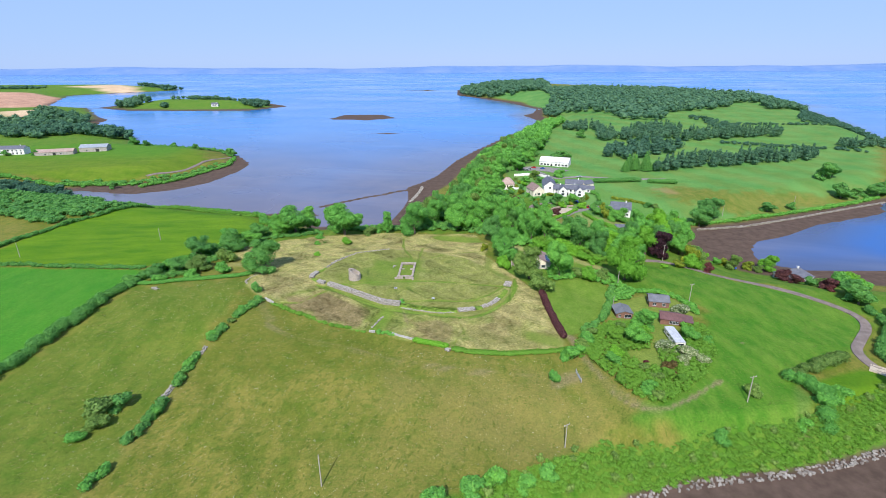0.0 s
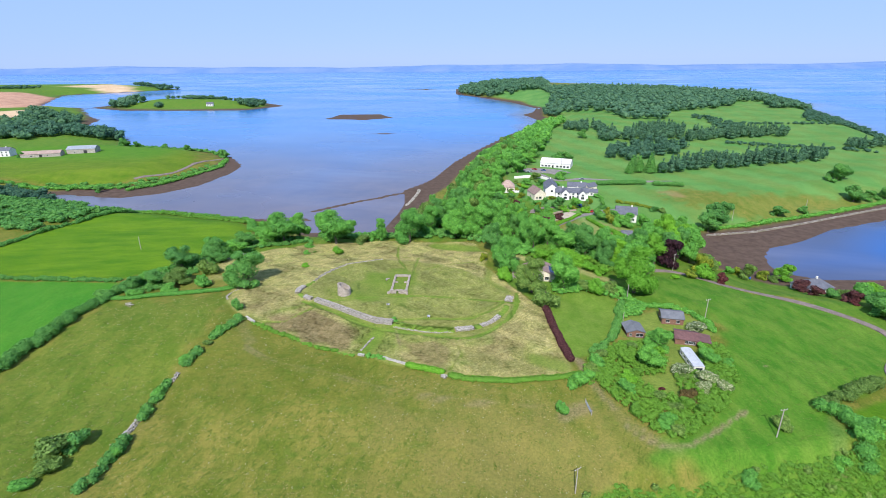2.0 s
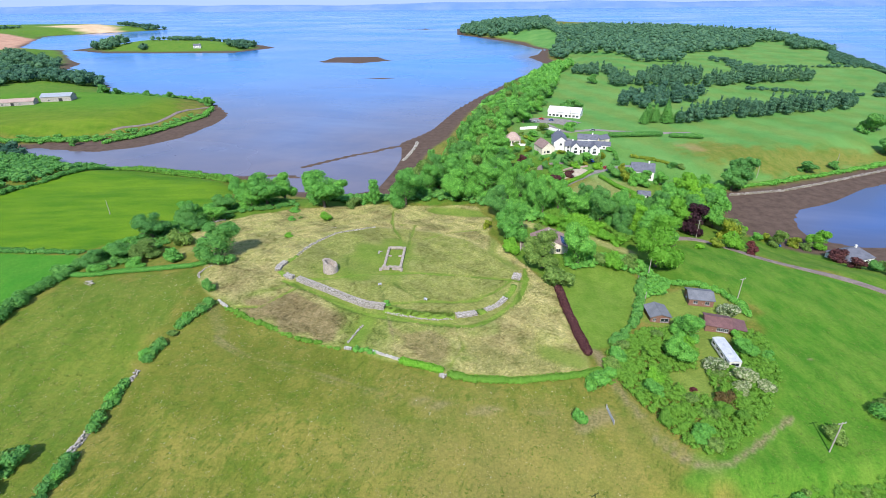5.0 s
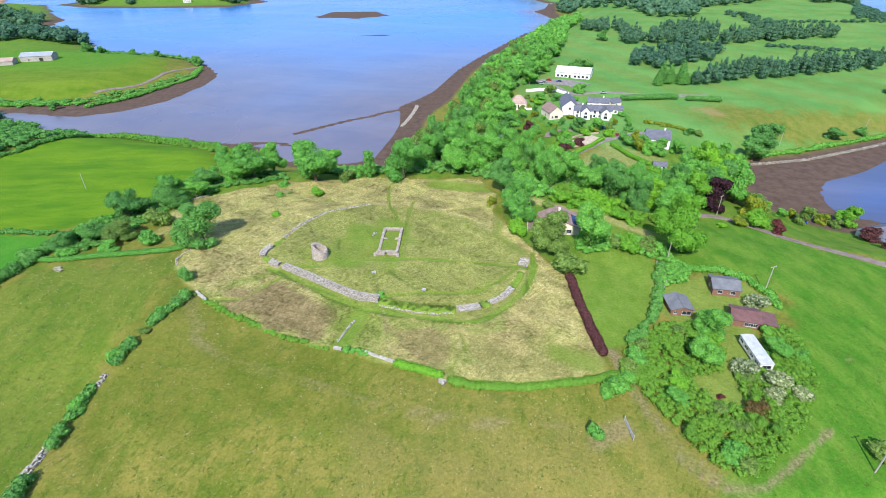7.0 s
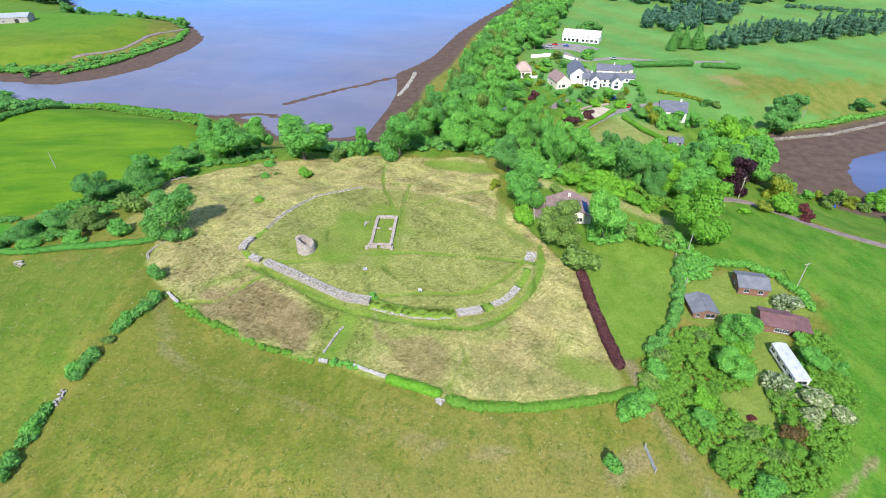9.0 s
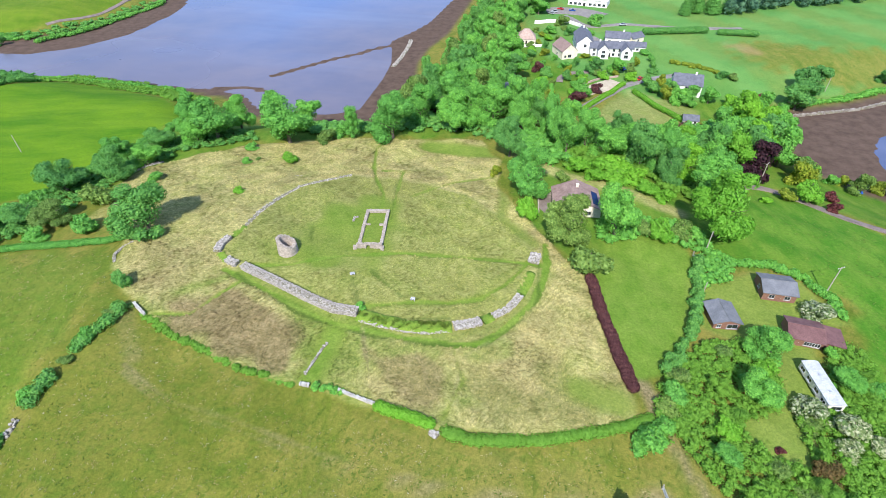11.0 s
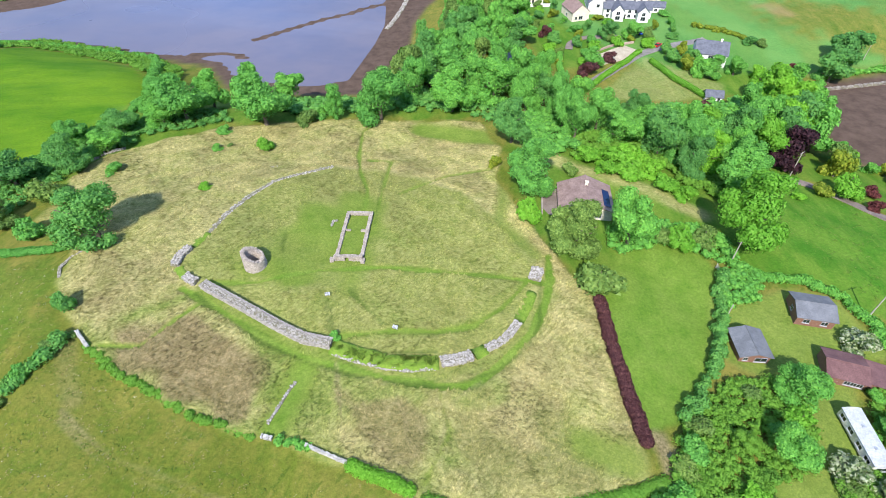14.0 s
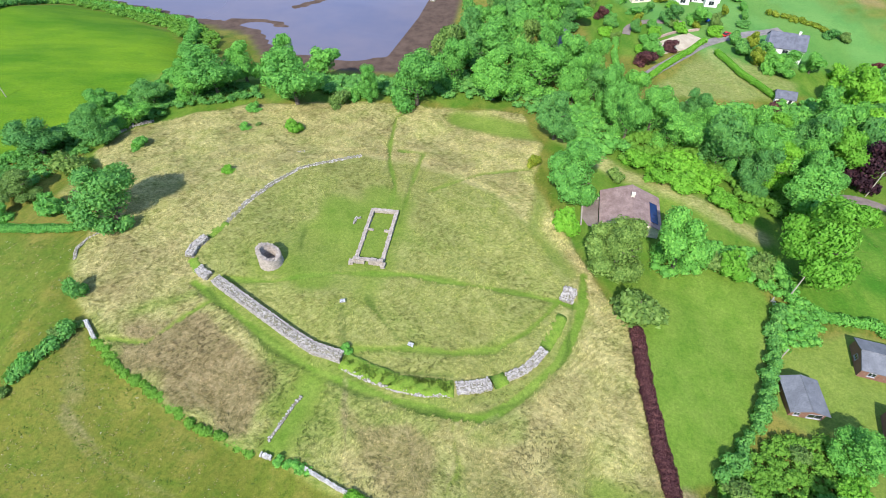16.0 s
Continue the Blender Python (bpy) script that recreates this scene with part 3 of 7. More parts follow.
    cover["rank"] = np.maximum.reduce([0.9 * region([(-10.8, -21), (-24, -11), (-26, -9), (-14, -14.5), (2.6, -21.5), (4.7, -35), (-2.4, -37), (-9.2, -33)], 3, 1.2), 0.8 * way([(-37.2, -15.8), (-29.2, -11.4), (-24.7, -8.4)], 1.2, 2),
                                       0.75 * region([(-20, 10.2), (-10, 16), (-2, 26), (12, 27), (13, -1), (1, -3), (-5, -6), (-16, -8), (-24, -2)], 5, 1.5), 0.6 * region([(40.7, -39.6), (46.2, -38.4), (48.2, -42.4), (43.7, -43.5), (40.4, -42.9)], 3),
                                       0.7 * region([(22, -41), (26, -41), (27, -45), (22, -45.5)], 2), 0.6 * region([(22, -37), (50, -38), (55, -46), (22, -48)], 6, 3), 0.45 * inner, 0.6 * region([(-8, -26), (6, -30), (24, -33), (22, -44), (6, -40), (-4, -37)], 6, 2), 0.7 * region([(4, -25), (18, -29.5), (30, -30), (36, -27), (34, -33), (19, -35), (6, -36)], 4, 1.5), 0.7 * way([(3.9, -18.9), (12.3, -19.5), (21.5, -18.6), (29.9, -15.6), (35.6, -8.7), (40.3, -5.6)], 1.4, 2),
                                       0.6 * way([(-45, -18), (-30, -27), (-13, -35), (0, -38)], 1.6, 2.5),
                                       0.85 * region(PASTURE_WEST, 9, 3), 1.0 * region([(-58, -12), (-40, -24), (-8, -40), (0, -44), (-10, -56), (-40, -60), (-62, -60)], 12, 3)])
    # worn paths, and painted shadow along the tall grass edge and north of the bank
    cover["worn_shade"] = np.maximum.reduce([0.9 * way([(-26.4, -9.6), (-19.4, -15.3), (-10.8, -20.6), (-0.7, -25), (7.9, -27.9), (15.9, -29.5), (24, -30.1)], 0.4, 0.4), 0.8 * way([(4.3, -7.9), (8.4, -13.2), (12, -16.9)], 0.3, 0.4), 0.7 * way([(0, -10.8), (1.2, -14), (2.4, -19)], 0.26, 0.4), 0.7 * way([(-12.5, 9), (-12.2, 5), (-11.4, 2.4)], 0.28, 0.4), 0.8 * way([(-27.2, -10.7), (-16.8, -15.9), (-3.7, -22.1), (4.8, -24.6), (11.1, -27.6), (17.1, -29.3), (25.8, -29.2), (32.5, -26.9), (38.8, -22.2), (41.9, -16.2), (43.6, -5.5)], 0.2, 0.6),
                                       0.7 * way([(4.5, -9.1), (8, -12.4), (12, -16.9)], 0.15, 0.6), 0.5 * way([(-0.9, -10.2), (1.7, -18.4)], 0.15, 0.6), 0.6 * way([(9, 0.3), (20.2, -2.2), (38.2, -3.5)], 0.2, 0.7), 0.5 * way([(7.5, 13), (7.6, 25), (7.6, 36.3)], 0.2, 0.7),
                                       0.4 * way([(21.9, -28.6), (23.1, -34.3), (24.1, -40.5)], 0.2, 0.6), 0.5 * way([(-20, 10.2), (-19.5, 5), (-17, 2)], 0.2, 0.7), 0.7 * way([(2.6, -20), (12, -23), (22, -23)], 0.25, 0.6)])
    cover["tan"] = np.maximum.reduce([1.0 * enc * region([(-38, -19), (-33, -17), (-24, -15.5), (-15.4, -19.6), (-11.2, -24.7), (-9.5, -29.9), (-11.2, -34.5), (-14.9, -34.6), (-22, -31.4), (-32.4, -26.2)], 3, 1.2), 0.8 * enc * region([(6.5, -32), (21.5, -34), (20.5, -43), (14, -43.6), (6.5, -38.6)], 3, 1.2), 0.45 * enc * region([(26, -36), (52, -36), (54, -46), (26, -47)], 6, 3),
                                      0.6 * way([(-60, -98), (-58, -70), (-57, -44), (-52, -33), (-46, -21)], 2.6, 3),
                                      region([(20, -58), (52, -60), (58, -84), (40, -92), (16, -84)], 16, 3), 0.8 * region([(-4, -62), (16, -60), (18, -72), (0, -74)], 10, 3), 0.7 * region([(-56, -24), (-42, -26), (-30, -42), (-44, -40)], 8, 2),
                                      0.35 * enc * region([(-55, -1), (-51, 2), (-38, 2), (-32, -4.4), (-37.5, -10.3), (-42, -14.6), (-47, -13.4)], 4, 2)])
    cover["plough"] = np.maximum(region([(-1500, 1290), (-1100, 1000), (-850, 885), (-790, 905), (-850, 1080), (-1010, 1370), (-1300, 1450)], 20, 0), 0.3 * region([(178, 190), (182, 172), (192, 166), (190, 182)], 5))
    cover["straw"] = np.maximum.reduce([region([(-1330, 1800), (-1000, 1560), (-960, 1640), (-1220, 1950)], 20, 0), region([(-790, 800), (-680, 690), (-655, 740), (-735, 850)], 10, 0),
                                        region([(3500, 4560), (4200, 4480), (4260, 4700), (3560, 4740)], 60, 0) * 0.8])
    # share of painted blue haze, from y 4100 on
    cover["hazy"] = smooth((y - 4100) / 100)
    beach = smooth((1.0 - z) / 0.5) * (d < 40) * (y < 3900)
    cover["mud"] = np.clip(beach, 0, 1)
    return {name: np.clip(v, 0, 1).astype(np.float32) for name, v in cover.items()}


def set_covers(me, cover):
    for name, v in cover.items():
        me.attributes.new(name, "FLOAT", "POINT").data.foreach_set("value", v)


def sward(x, y, cover):
    """How high the tall grass of the enclosure stands over the mown ways."""
    near = (np.abs(x) < 80) & (np.abs(y) < 76)
    return np.where(near, 0.34 * cover["dry"] * (1 - cover["short"]) * (1 - cover["worn_shade"]), 0.0)


def ground():
    def axis(lo, hi, a, b, core_lo, core_hi, grow=1.055):
        step = 1.25
        mid = list(np.arange(lo, core_lo, step)) + list(np.arange(core_lo, core_hi, 0.5)) + list(np.arange(core_hi, hi + step, step))
        up, down, s = [mid[-1]], [mid[0]], step
        while up[-1] < b or down[-1] > a:
            s = min(s * grow, 4.5 if max(up[-1], -down[-1]) < 235 else 16) if max(abs(up[-1]), abs(down[-1])) < 1300 else s * 1.06
            up.append(up[-1] + s)
            down.append(down[-1] - s)
        up = [v for v in up if v < b] + [b]
        down = [v for v in down if v > a] + [a]
        return np.array(sorted(set(down + mid + up)))

    xs, ys = axis(-78, 116, -4900, 4900, -60, 57), axis(-104, 76, -420, 4950, -52, 66)
    x, y = np.meshgrid(xs, ys)
    x, y = x.ravel(), y.ravel()
    z = height(x, y)
    d = np.maximum(signed(SHORE, x, y), signed(ISLAND, x, y))
    cols = len(xs)
    idx = np.arange(len(x)).reshape(len(ys), cols)
    faces = np.stack([idx[:-1, :-1], idx[:-1, 1:], idx[1:, 1:], idx[1:, :-1]], -1).reshape(-1, 4)
    me = bpy.data.meshes.new("ground")
    me.from_pydata(np.stack([x, y, z], -1).tolist(), [], faces.tolist())
    me.polygons.foreach_set("use_smooth", np.ones(len(faces), bool))

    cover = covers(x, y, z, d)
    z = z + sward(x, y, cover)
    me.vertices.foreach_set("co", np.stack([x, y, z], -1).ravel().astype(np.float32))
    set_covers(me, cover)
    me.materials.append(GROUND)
    ob = new("ground", me)
    tagged(ob, "grassy island hill with pasture, dry tall grass and mud shores", "ground", kind="structure")
    return ob


ground()


def water():
    xs = np.concatenate([np.linspace(-4950, -900, 10), np.linspace(-800, 800, 90), np.linspace(900, 4950, 10)])
    ys = np.concatenate([np.linspace(-420, -200, 4), np.linspace(-180, 1200, 90), np.linspace(1300, 4950, 16)])
    x, y = np.meshgrid(xs, ys)
    x, y = x.ravel(), y.ravel()
    idx = np.arange(len(x)).reshape(len(ys), len(xs))
    faces = np.stack([idx[:-1, :-1], idx[:-1, 1:], idx[1:, 1:], idx[1:, :-1]], -1).reshape(-1, 4)
    me = bpy.data.meshes.new("water")
    me.from_pydata(np.stack([x, y, 0 * x], -1).tolist(), [], faces.tolist())
    me.polygons.foreach_set("use_smooth", np.ones(len(faces), bool))
    d = np.full(x.shape, -1e9)
    for poly in MUD + [SHORE]:
        d = np.maximum(d, signed(poly, x, y))
    bay = np.maximum(smooth(1 + d / 320) * smooth((700 - y) / 500) * smooth((230 - x) / 120), 0.8 * smooth(1 + d / (18 + 30 * smooth((290 - x) / 60))) * (x > 150))
    a = me.attributes.new("shallow", "FLOAT", "POINT")
    a.data.foreach_set("value", np.clip(bay, 0, 1).astype(np.float32))
    a = me.attributes.new("dim", "FLOAT", "POINT")
    a.data.foreach_set("value", (smooth((x - 130) / 40) * smooth((300 - y) / 60)).astype(np.float32))
    me.materials.append(WATER)
    tagged(new("water", me), "calm blue sea lough with shallow mauve inlet", "water", kind="structure")


water()

# ---------------------------------------------------------------- helpers for things
def part(name, me, material, parent=None, label=""):
    """Links a mesh (or a bmesh) as one object under a thing or a part."""
    if isinstance(me, bmesh.types.BMesh):
        bm, me = me, bpy.data.meshes.new(name)
        bm.to_mesh(me)
        bm.free()
    if material and not me.materials:
        me.materials.append(material)
    ob = new(name, me)
    ob.parent = parent
    if label:
        ob["label"] = label
    return ob


def thing(name, x, y, rot=0.0, z=None, sink=0.08, label="", category="", group=""):
    """An empty at the foot of a thing."""
    ob = new(name)
    ob.empty_display_size = 0.2
    ob.matrix_basis = pose(x, y, (gz(x, y) if z is None else z) - sink, 0, 0, rot)
    return tagged(ob, label, category, group)


def box(bm, x0, y0, z0, x1, y1, z1, bevel=0.0):
    r = bmesh.ops.create_cube(bm, size=1.0, matrix=Matrix.Translation(((x0 + x1) / 2, (y0 + y1) / 2, (z0 + z1) / 2)) @ Matrix.Diagonal((x1 - x0, y1 - y0, z1 - z0, 1)))
    if bevel:
        edges = {e for v in r["verts"] for e in v.link_edges}
        bmesh.ops.bevel(bm, geom=list(edges), offset=bevel, segments=1, affect="EDGES")
    return bm


def boxes(*dims, bevel=0.0):
    bm = bmesh.new()
    for d in dims:
        box(bm, *d, bevel=bevel)
    return bm


def tube(bm, a, b, r0, r1, sides=7):
    a, b = Vector(a), Vector(b)
    m = Matrix.Translation((a + b) / 2) @ (b - a).to_track_quat("Z", "Y").to_matrix().to_4x4()
    bmesh.ops.create_cone(bm, cap_ends=True, segments=sides, radius1=r0, radius2=r1, depth=(b - a).length, matrix=m)
    return bm


# ---------------------------------------------------------------- foliage
def ball(sub=1):
    bm = bmesh.new()
    bmesh.ops.create_icosphere(bm, subdivisions=sub, radius=1)
    v = np.array([p.co[:] for p in bm.verts])
    f = np.array([[p.index for p in q.verts] for q in bm.faces])
    bm.free()
    return v, f


BALL_V, BALL_F = ball(1)


def foliage(name, lumps, count, size, rng, core=0.77, material=None, up=0.25, spread=(0.72, 1.14)):
    """One mesh: many small three-cornered leaf sprays over rounded masses, and the masses themselves further in.
    lumps: rows of x, y, z, radius across, radius upwards."""
    lumps = np.asarray(lumps, float)
    area = lumps[:, 3] * lumps[:, 4]
    pick = rng.choice(len(lumps), int(count * 1.6), p=area / area.sum())
    way = rng.normal(size=(len(pick), 3))
    way[:, 2] += up
    way /= np.linalg.norm(way, axis=1)[:, None]
    rad = lumps[pick][:, [3, 3, 4]]
    at = lumps[pick, :3] + way * rad * rng.uniform(*spread, (len(pick), 1))
    keep = np.ones(len(at), bool)
    if len(lumps) < 60:
        for k, (x, y, z, r, h) in enumerate(lumps):
            inside = ((at[:, 0] - x) ** 2 + (at[:, 1] - y) ** 2) / r**2 + (at[:, 2] - z) ** 2 / h**2 < 0.5
            keep &= ~(inside & (pick != k))
    keep &= at[:, 2] > 0.02
    at, way = at[keep][:count], way[keep][:count]
    nrm = way + 0.38 * rng.normal(size=way.shape)
    nrm /= np.linalg.norm(nrm, axis=1)[:, None]
    side = np.cross(nrm, rng.normal(size=nrm.shape))
    side /= np.linalg.norm(side, axis=1)[:, None]
    other = np.cross(nrm, side)
    s = size * rng.uniform(0.6, 1.4, (len(at), 1))
    k = rng.uniform(0.55, 1.0, (len(at), 1))
    leaf = np.stack([at - side * s * 0.8 - other * s * 0.6 * k, at + side * s * 0.9 - other * s * 0.5 * k, at + other * s * 1.1 - nrm * s * 0.2], 1).reshape(-1, 3)
    verts, faces = [leaf], [np.arange(len(leaf)).reshape(-1, 3).tolist()]
    at_index = len(leaf)
    if core:
        for x, y, z, r, h in lumps:
            verts.append(BALL_V * np.array([r, r, h]) * core * rng.uniform(0.8, 1.08, (len(BALL_V), 1)) + (x, y, z))
            faces.append((BALL_F + at_index).tolist())
            at_index += len(BALL_V)
    me = bpy.data.meshes.new(name)
    me.from_pydata(np.concatenate(verts).tolist(), [], [f for some in faces for f in some])
    if material:
        me.materials.append(material)
    return me


def crown_lumps(rng, kind):
    rows = []
    if kind == "broad":
        rows.append((0, 0, 1.0, 0.52, 0.6))
        lean, fat = rng.uniform(0, 6.28), rng.uniform(0.04, 0.12)
        for i in range(27):
            a, z = i * 2.4 + rng.uniform(-0.6, 0.6), 0.26 + 1.5 * ((i * 0.618) % 1) + rng.uniform(-0.06, 0.06)
            wide = 0.68 * math.sqrt(max(0.04, 1 - ((z - 0.85) / 1.08) ** 2)) * rng.uniform(0.84, 1.06) * (1 + fat * math.cos(a - lean))
            r = rng.uniform(0.19, 0.31)
            rows.append((wide * math.cos(a), wide * math.sin(a), z, r, r * rng.uniform(0.7, 0.95)))
        rows.append((rng.uniform(-0.2, 0.2), rng.uniform(-0.2, 0.2), 1.7, 0.28, 0.24))
    elif kind == "tall":
        for i in range(18):
            z = 0.3 + i * 0.09
            wide = 0.48 * math.sqrt(max(0.02, 1 - ((z - 0.9) / 1.1) ** 2))
            a = i * 2.5
            rows.append((wide * math.cos(a), wide * math.sin(a), z, rng.uniform(0.28, 0.46), rng.uniform(0.18, 0.28)))
    elif kind == "conifer":
        for i in range(13):
            z = 0.25 + i * 0.135
            r = 0.82 * (1 - i / 13.5) + 0.08
            a = i * 2.4
            rows.append((0.12 * math.cos(a), 0.12 * math.sin(a), z, r, 0.17))
    else:
        for i in range(15):
            a, z = i * 2.4, 0.2 + 1.05 * ((i * 0.618) % 1)
            wide = 0.66 * math.sqrt(max(0.05, 1 - ((z - 0.5) / 1.05) ** 2)) * rng.uniform(0.6, 1.12)
            r = rng.uniform(0.24, 0.42)
            rows.append((wide * math.cos(a), wide * math.sin(a), z, r, r * 0.9))
        rows.append((0, 0, 0.7, 0.55, 0.65))
    return rows


def trunk_mesh(rng, kind):
    bm = bmesh.new()
    tube(bm, (0, 0, -0.04), (0.02, 0.01, 0.55), 0.075, 0.055)
    tube(bm, (0.02, 0.01, 0.53), (0.0, 0.03, 1.35), 0.055, 0.02)
    if kind in ("broad", "tall"):
        for i in range(6):
            a, z = i * 1.1 + rng.uniform(-0.3, 0.3), rng.uniform(0.35, 0.95)
            tube(bm, (0.01, 0.01, z), (0.55 * math.cos(a), 0.55 * math.sin(a), z + rng.uniform(0.25, 0.5)), 0.035, 0.01, 5)
    me = bpy.data.meshes.new("trunk")
    bm.to_mesh(me)
    bm.free()
    me.materials.append(BARK)
    return me


LEAF_KINDS = {"green": LEAF, "bright": LEAF_BRIGHT, "dark": LEAF_DARK, "olive": LEAF_OLIVE, "purple": LEAF_PURPLE, "white": LEAF_WHITE, "yellow": LEAF_YELLOW, "red": LEAF_RED, "plum": LEAF_PLUM, "rust": LEAF_RUST, "scrub": LEAF_SCRUB}
TREE_WORDS = {
    "green": "full green crown of a broadleaf tree on the slope", "bright": "bright green leafy tree with a rounded crown", "dark": "dark green dense tree beside the lane",
    "olive": "dull olive green tree with a loose crown", "scrub": "small light green tree in the thicket", "purple": "dark purple copper beech beside the lane", "white": "shrub covered in creamy white blossom",
    "yellow": "yellow green ornamental tree in a garden", "red": "dark red leaved garden shrub", "plum": "dark purple copper beech beside the lane"}
PROTO = {}
plant_rng = random.Random(11)


def plant(kind, tone, x, y, r, h, group="", label=""):
    """A tree or bush: crown on a tapered trunk. The first of a sort is built, the rest are copies of it."""
    bush = kind == "bush"
    variant = plant_rng.randrange(3 if kind == "broad" and tone in ("green", "dark") else 2)
    fine = not bush and -110 < x < 112 and -60 < y < 84
    key = (kind, tone, variant, fine)
    if not bush and math.hypot(x, y) < 170 and h > 9:
        h = h * 1.1
    m = pose(x, y, gz(x, y) - 0.1, 0, 0, plant_rng.uniform(0, 360))
    size = (r, r * plant_rng.uniform(0.92, 1.08), h / (1.45 if bush else 2.0))
    if key not in PROTO:
        rng = np.random.default_rng(len(PROTO) + 5)
        ob = new("bush" if bush else "tree")
        part("trunk", trunk_mesh(rng, kind), None, ob)
        count, leaf = {"broad": (3500, 0.059), "tall": (2600, 0.06), "conifer": (2200, 0.066), "bush": (1250, 0.09)}[kind]
        if fine:
            count, leaf = count * 2.3, leaf * 0.64
        part("crown", foliage("crown", crown_lumps(rng, kind), int(count), leaf, rng, material=LEAF_KINDS[tone]), None, ob)
        PROTO[key] = (ob, size)
        ob.matrix_basis = m @ Matrix.Diagonal((*size, 1))
    else:
        first, base = PROTO[key]
        ob = copy_thing(first, m @ Matrix.Diagonal((*(a / b for a, b in zip(size, base)), 1)))
    words = label or (("low " if bush else "") + TREE_WORDS[tone] if not bush else {"white": TREE_WORDS["white"], "red": TREE_WORDS["red"], "purple": "dark purple leaved garden shrub", "yellow": "yellow green garden shrub",
            "olive": "dull olive green bush in rough grass"}.get(tone, "dense green bush growing in rough grass"))
    if kind == "conifer":
        words = label or "dark green pointed conifer on the golf course"
    return tagged(ob, words, "bush" if bush else "tree", group)


def line_points(line, step):
    out = []
    for (ax, ay), (bx, by) in zip(line, line[1:]):
        n = max(1, round(math.hypot(bx - ax, by - ay) / step))
        out += [(ax + (bx - ax) * i / n, ay + (by - ay) * i / n) for i in range(n)]
    return out + [line[-1]]


def hedge(line, wide, high, tone, label, seed=1, rough=0.35, leaf=0.3, dense=1.0, name="hedge", clipped=False, gaps=0.0):
    """A hedge along a line, one thing with its stems and foliage."""
    rng = np.random.default_rng(seed)
    x0, y0 = line[len(line) // 2]
    base = gz(x0, y0)
    pts = line_points(line, wide * (0.42 if clipped else 0.55))
    zs = height(np.array([p[0] for p in pts]), np.array([p[1] for p in pts]))
    rows, length = [], 0
    swell = 1.0
    for (x, y), z in zip(pts, zs):
        swell += 0.35 * (1 + rough * rng.normal() - swell)
        s = 1.0 if clipped and rough < 0.5 else float(np.clip(swell, 0.45, 1.5))
        if rng.random() < gaps:
            continue
        h, w = high * s, wide * (0.5 * rng.uniform(0.88, 1.1) if clipped else 0.5 * rng.uniform(0.8, 1.2) * (0.6 + 0.4 * s))
        j = (0.05 + (0.2 if rough > 0.5 else 0) if clipped else 0.28) * wide
        rows.append((x - x0 + rng.uniform(-j, j), y - y0 + rng.uniform(-j, j), z - base + h * 0.5, w, h * 0.52))
        if not clipped and rng.random() < 0.6:
            rows.append((x - x0 + rng.uniform(-0.5, 0.5) * wide, y - y0 + rng.uniform(-0.5, 0.5) * wide, z - base + h * 0.35, w * 0.6, h * 0.42))
        length += 1
    area = sum(2.5 * r[3] * r[4] * 2 for r in rows)
    count = int(min(44000, dense * 2.6 * area / leaf**2))
    top = new(name)
    top.matrix_basis = pose(x0, y0, base)
    rows = np.array(rows)
    low = rows[:, 2].min() - 5
    shift = rows.copy()
    shift[:, 2] -= low
    me = foliage("leaves", shift, count, leaf * 0.78, rng, core=0.76 if not clipped else 0.9, material=LEAF_KINDS[tone], up=0.5, spread=(0.86, 1.06) if clipped else (0.72, 1.14))
    co = np.zeros(len(me.vertices) * 3, np.float32)
    me.vertices.foreach_get("co", co)
    co[2::3] += low
    me.vertices.foreach_set("co", co)
    part("foliage", me, None, top)
    bm = bmesh.new()
    for x, y, z, w, h in rows[:: max(1, len(rows) // 24)]:
        tube(bm, (x, y, z - h * 1.05), (x + 0.1, y, z), 0.09, 0.05, 5)
    part("stems", bm, BARK, top)["kind"] = "stuff"
    return tagged(top, label, "hedge")


def wood(name, poly, step, r, h, label, seed, tone=LEAF_FAR_HAZE, pointed=0.0, leaves=90, core=0.8, spread=(0.72, 1.14)):
    """A far wood: many small crowns in one mesh."""
    rng = np.random.default_rng(seed)
    xs, ys = [p[0] for p in poly], [p[1] for p in poly]
    gx, gy = np.meshgrid(np.arange(min(xs), max(xs), step), np.arange(min(ys), max(ys), step))
    gx, gy = (g.ravel() + rng.uniform(-0.45, 0.45, g.size) * step for g in (gx, gy))
    ok = signed(poly, gx, gy) > -step * 0.3
    gx, gy = gx[ok], gy[ok]
    z = height(gx, gy)
    ok = z > 0.4
    gx, gy, z = gx[ok], gy[ok], z[ok]
    if not len(gx):
        return
    x0, y0, z0 = gx.mean(), gy.mean(), z.min() - 3
    rows = []
    for x, y, g in zip(gx - x0, gy - y0, z - z0):
        s = rng.uniform(0.75, 1.2)
        if rng.random() < pointed:
            for k in range(4):
                rows.append((x, y, g + h * s * (0.25 + 0.25 * k), r * s * (0.75 - 0.17 * k), h * s * 0.17))
        else:
            rows.append((x, y, g + h * s * 0.42, r * s, h * s * 0.42))
            for k in range(3):
                a = rng.uniform(0, 6.28)
                rows.append((x + 0.55 * r * math.cos(a), y + 0.55 * r * math.sin(a), g + h * s * rng.uniform(0.45, 0.8), r * 0.55 * s, h * 0.24 * s))
    me = foliage(name, rows, int(1.8 * leaves) * len(gx), r * 0.155, rng, core=core, material=tone, spread=spread)
    ob = new(name, me)
    ob.location = (x0, y0, z0)
    tagged(ob, label, "wood", kind="stuff")


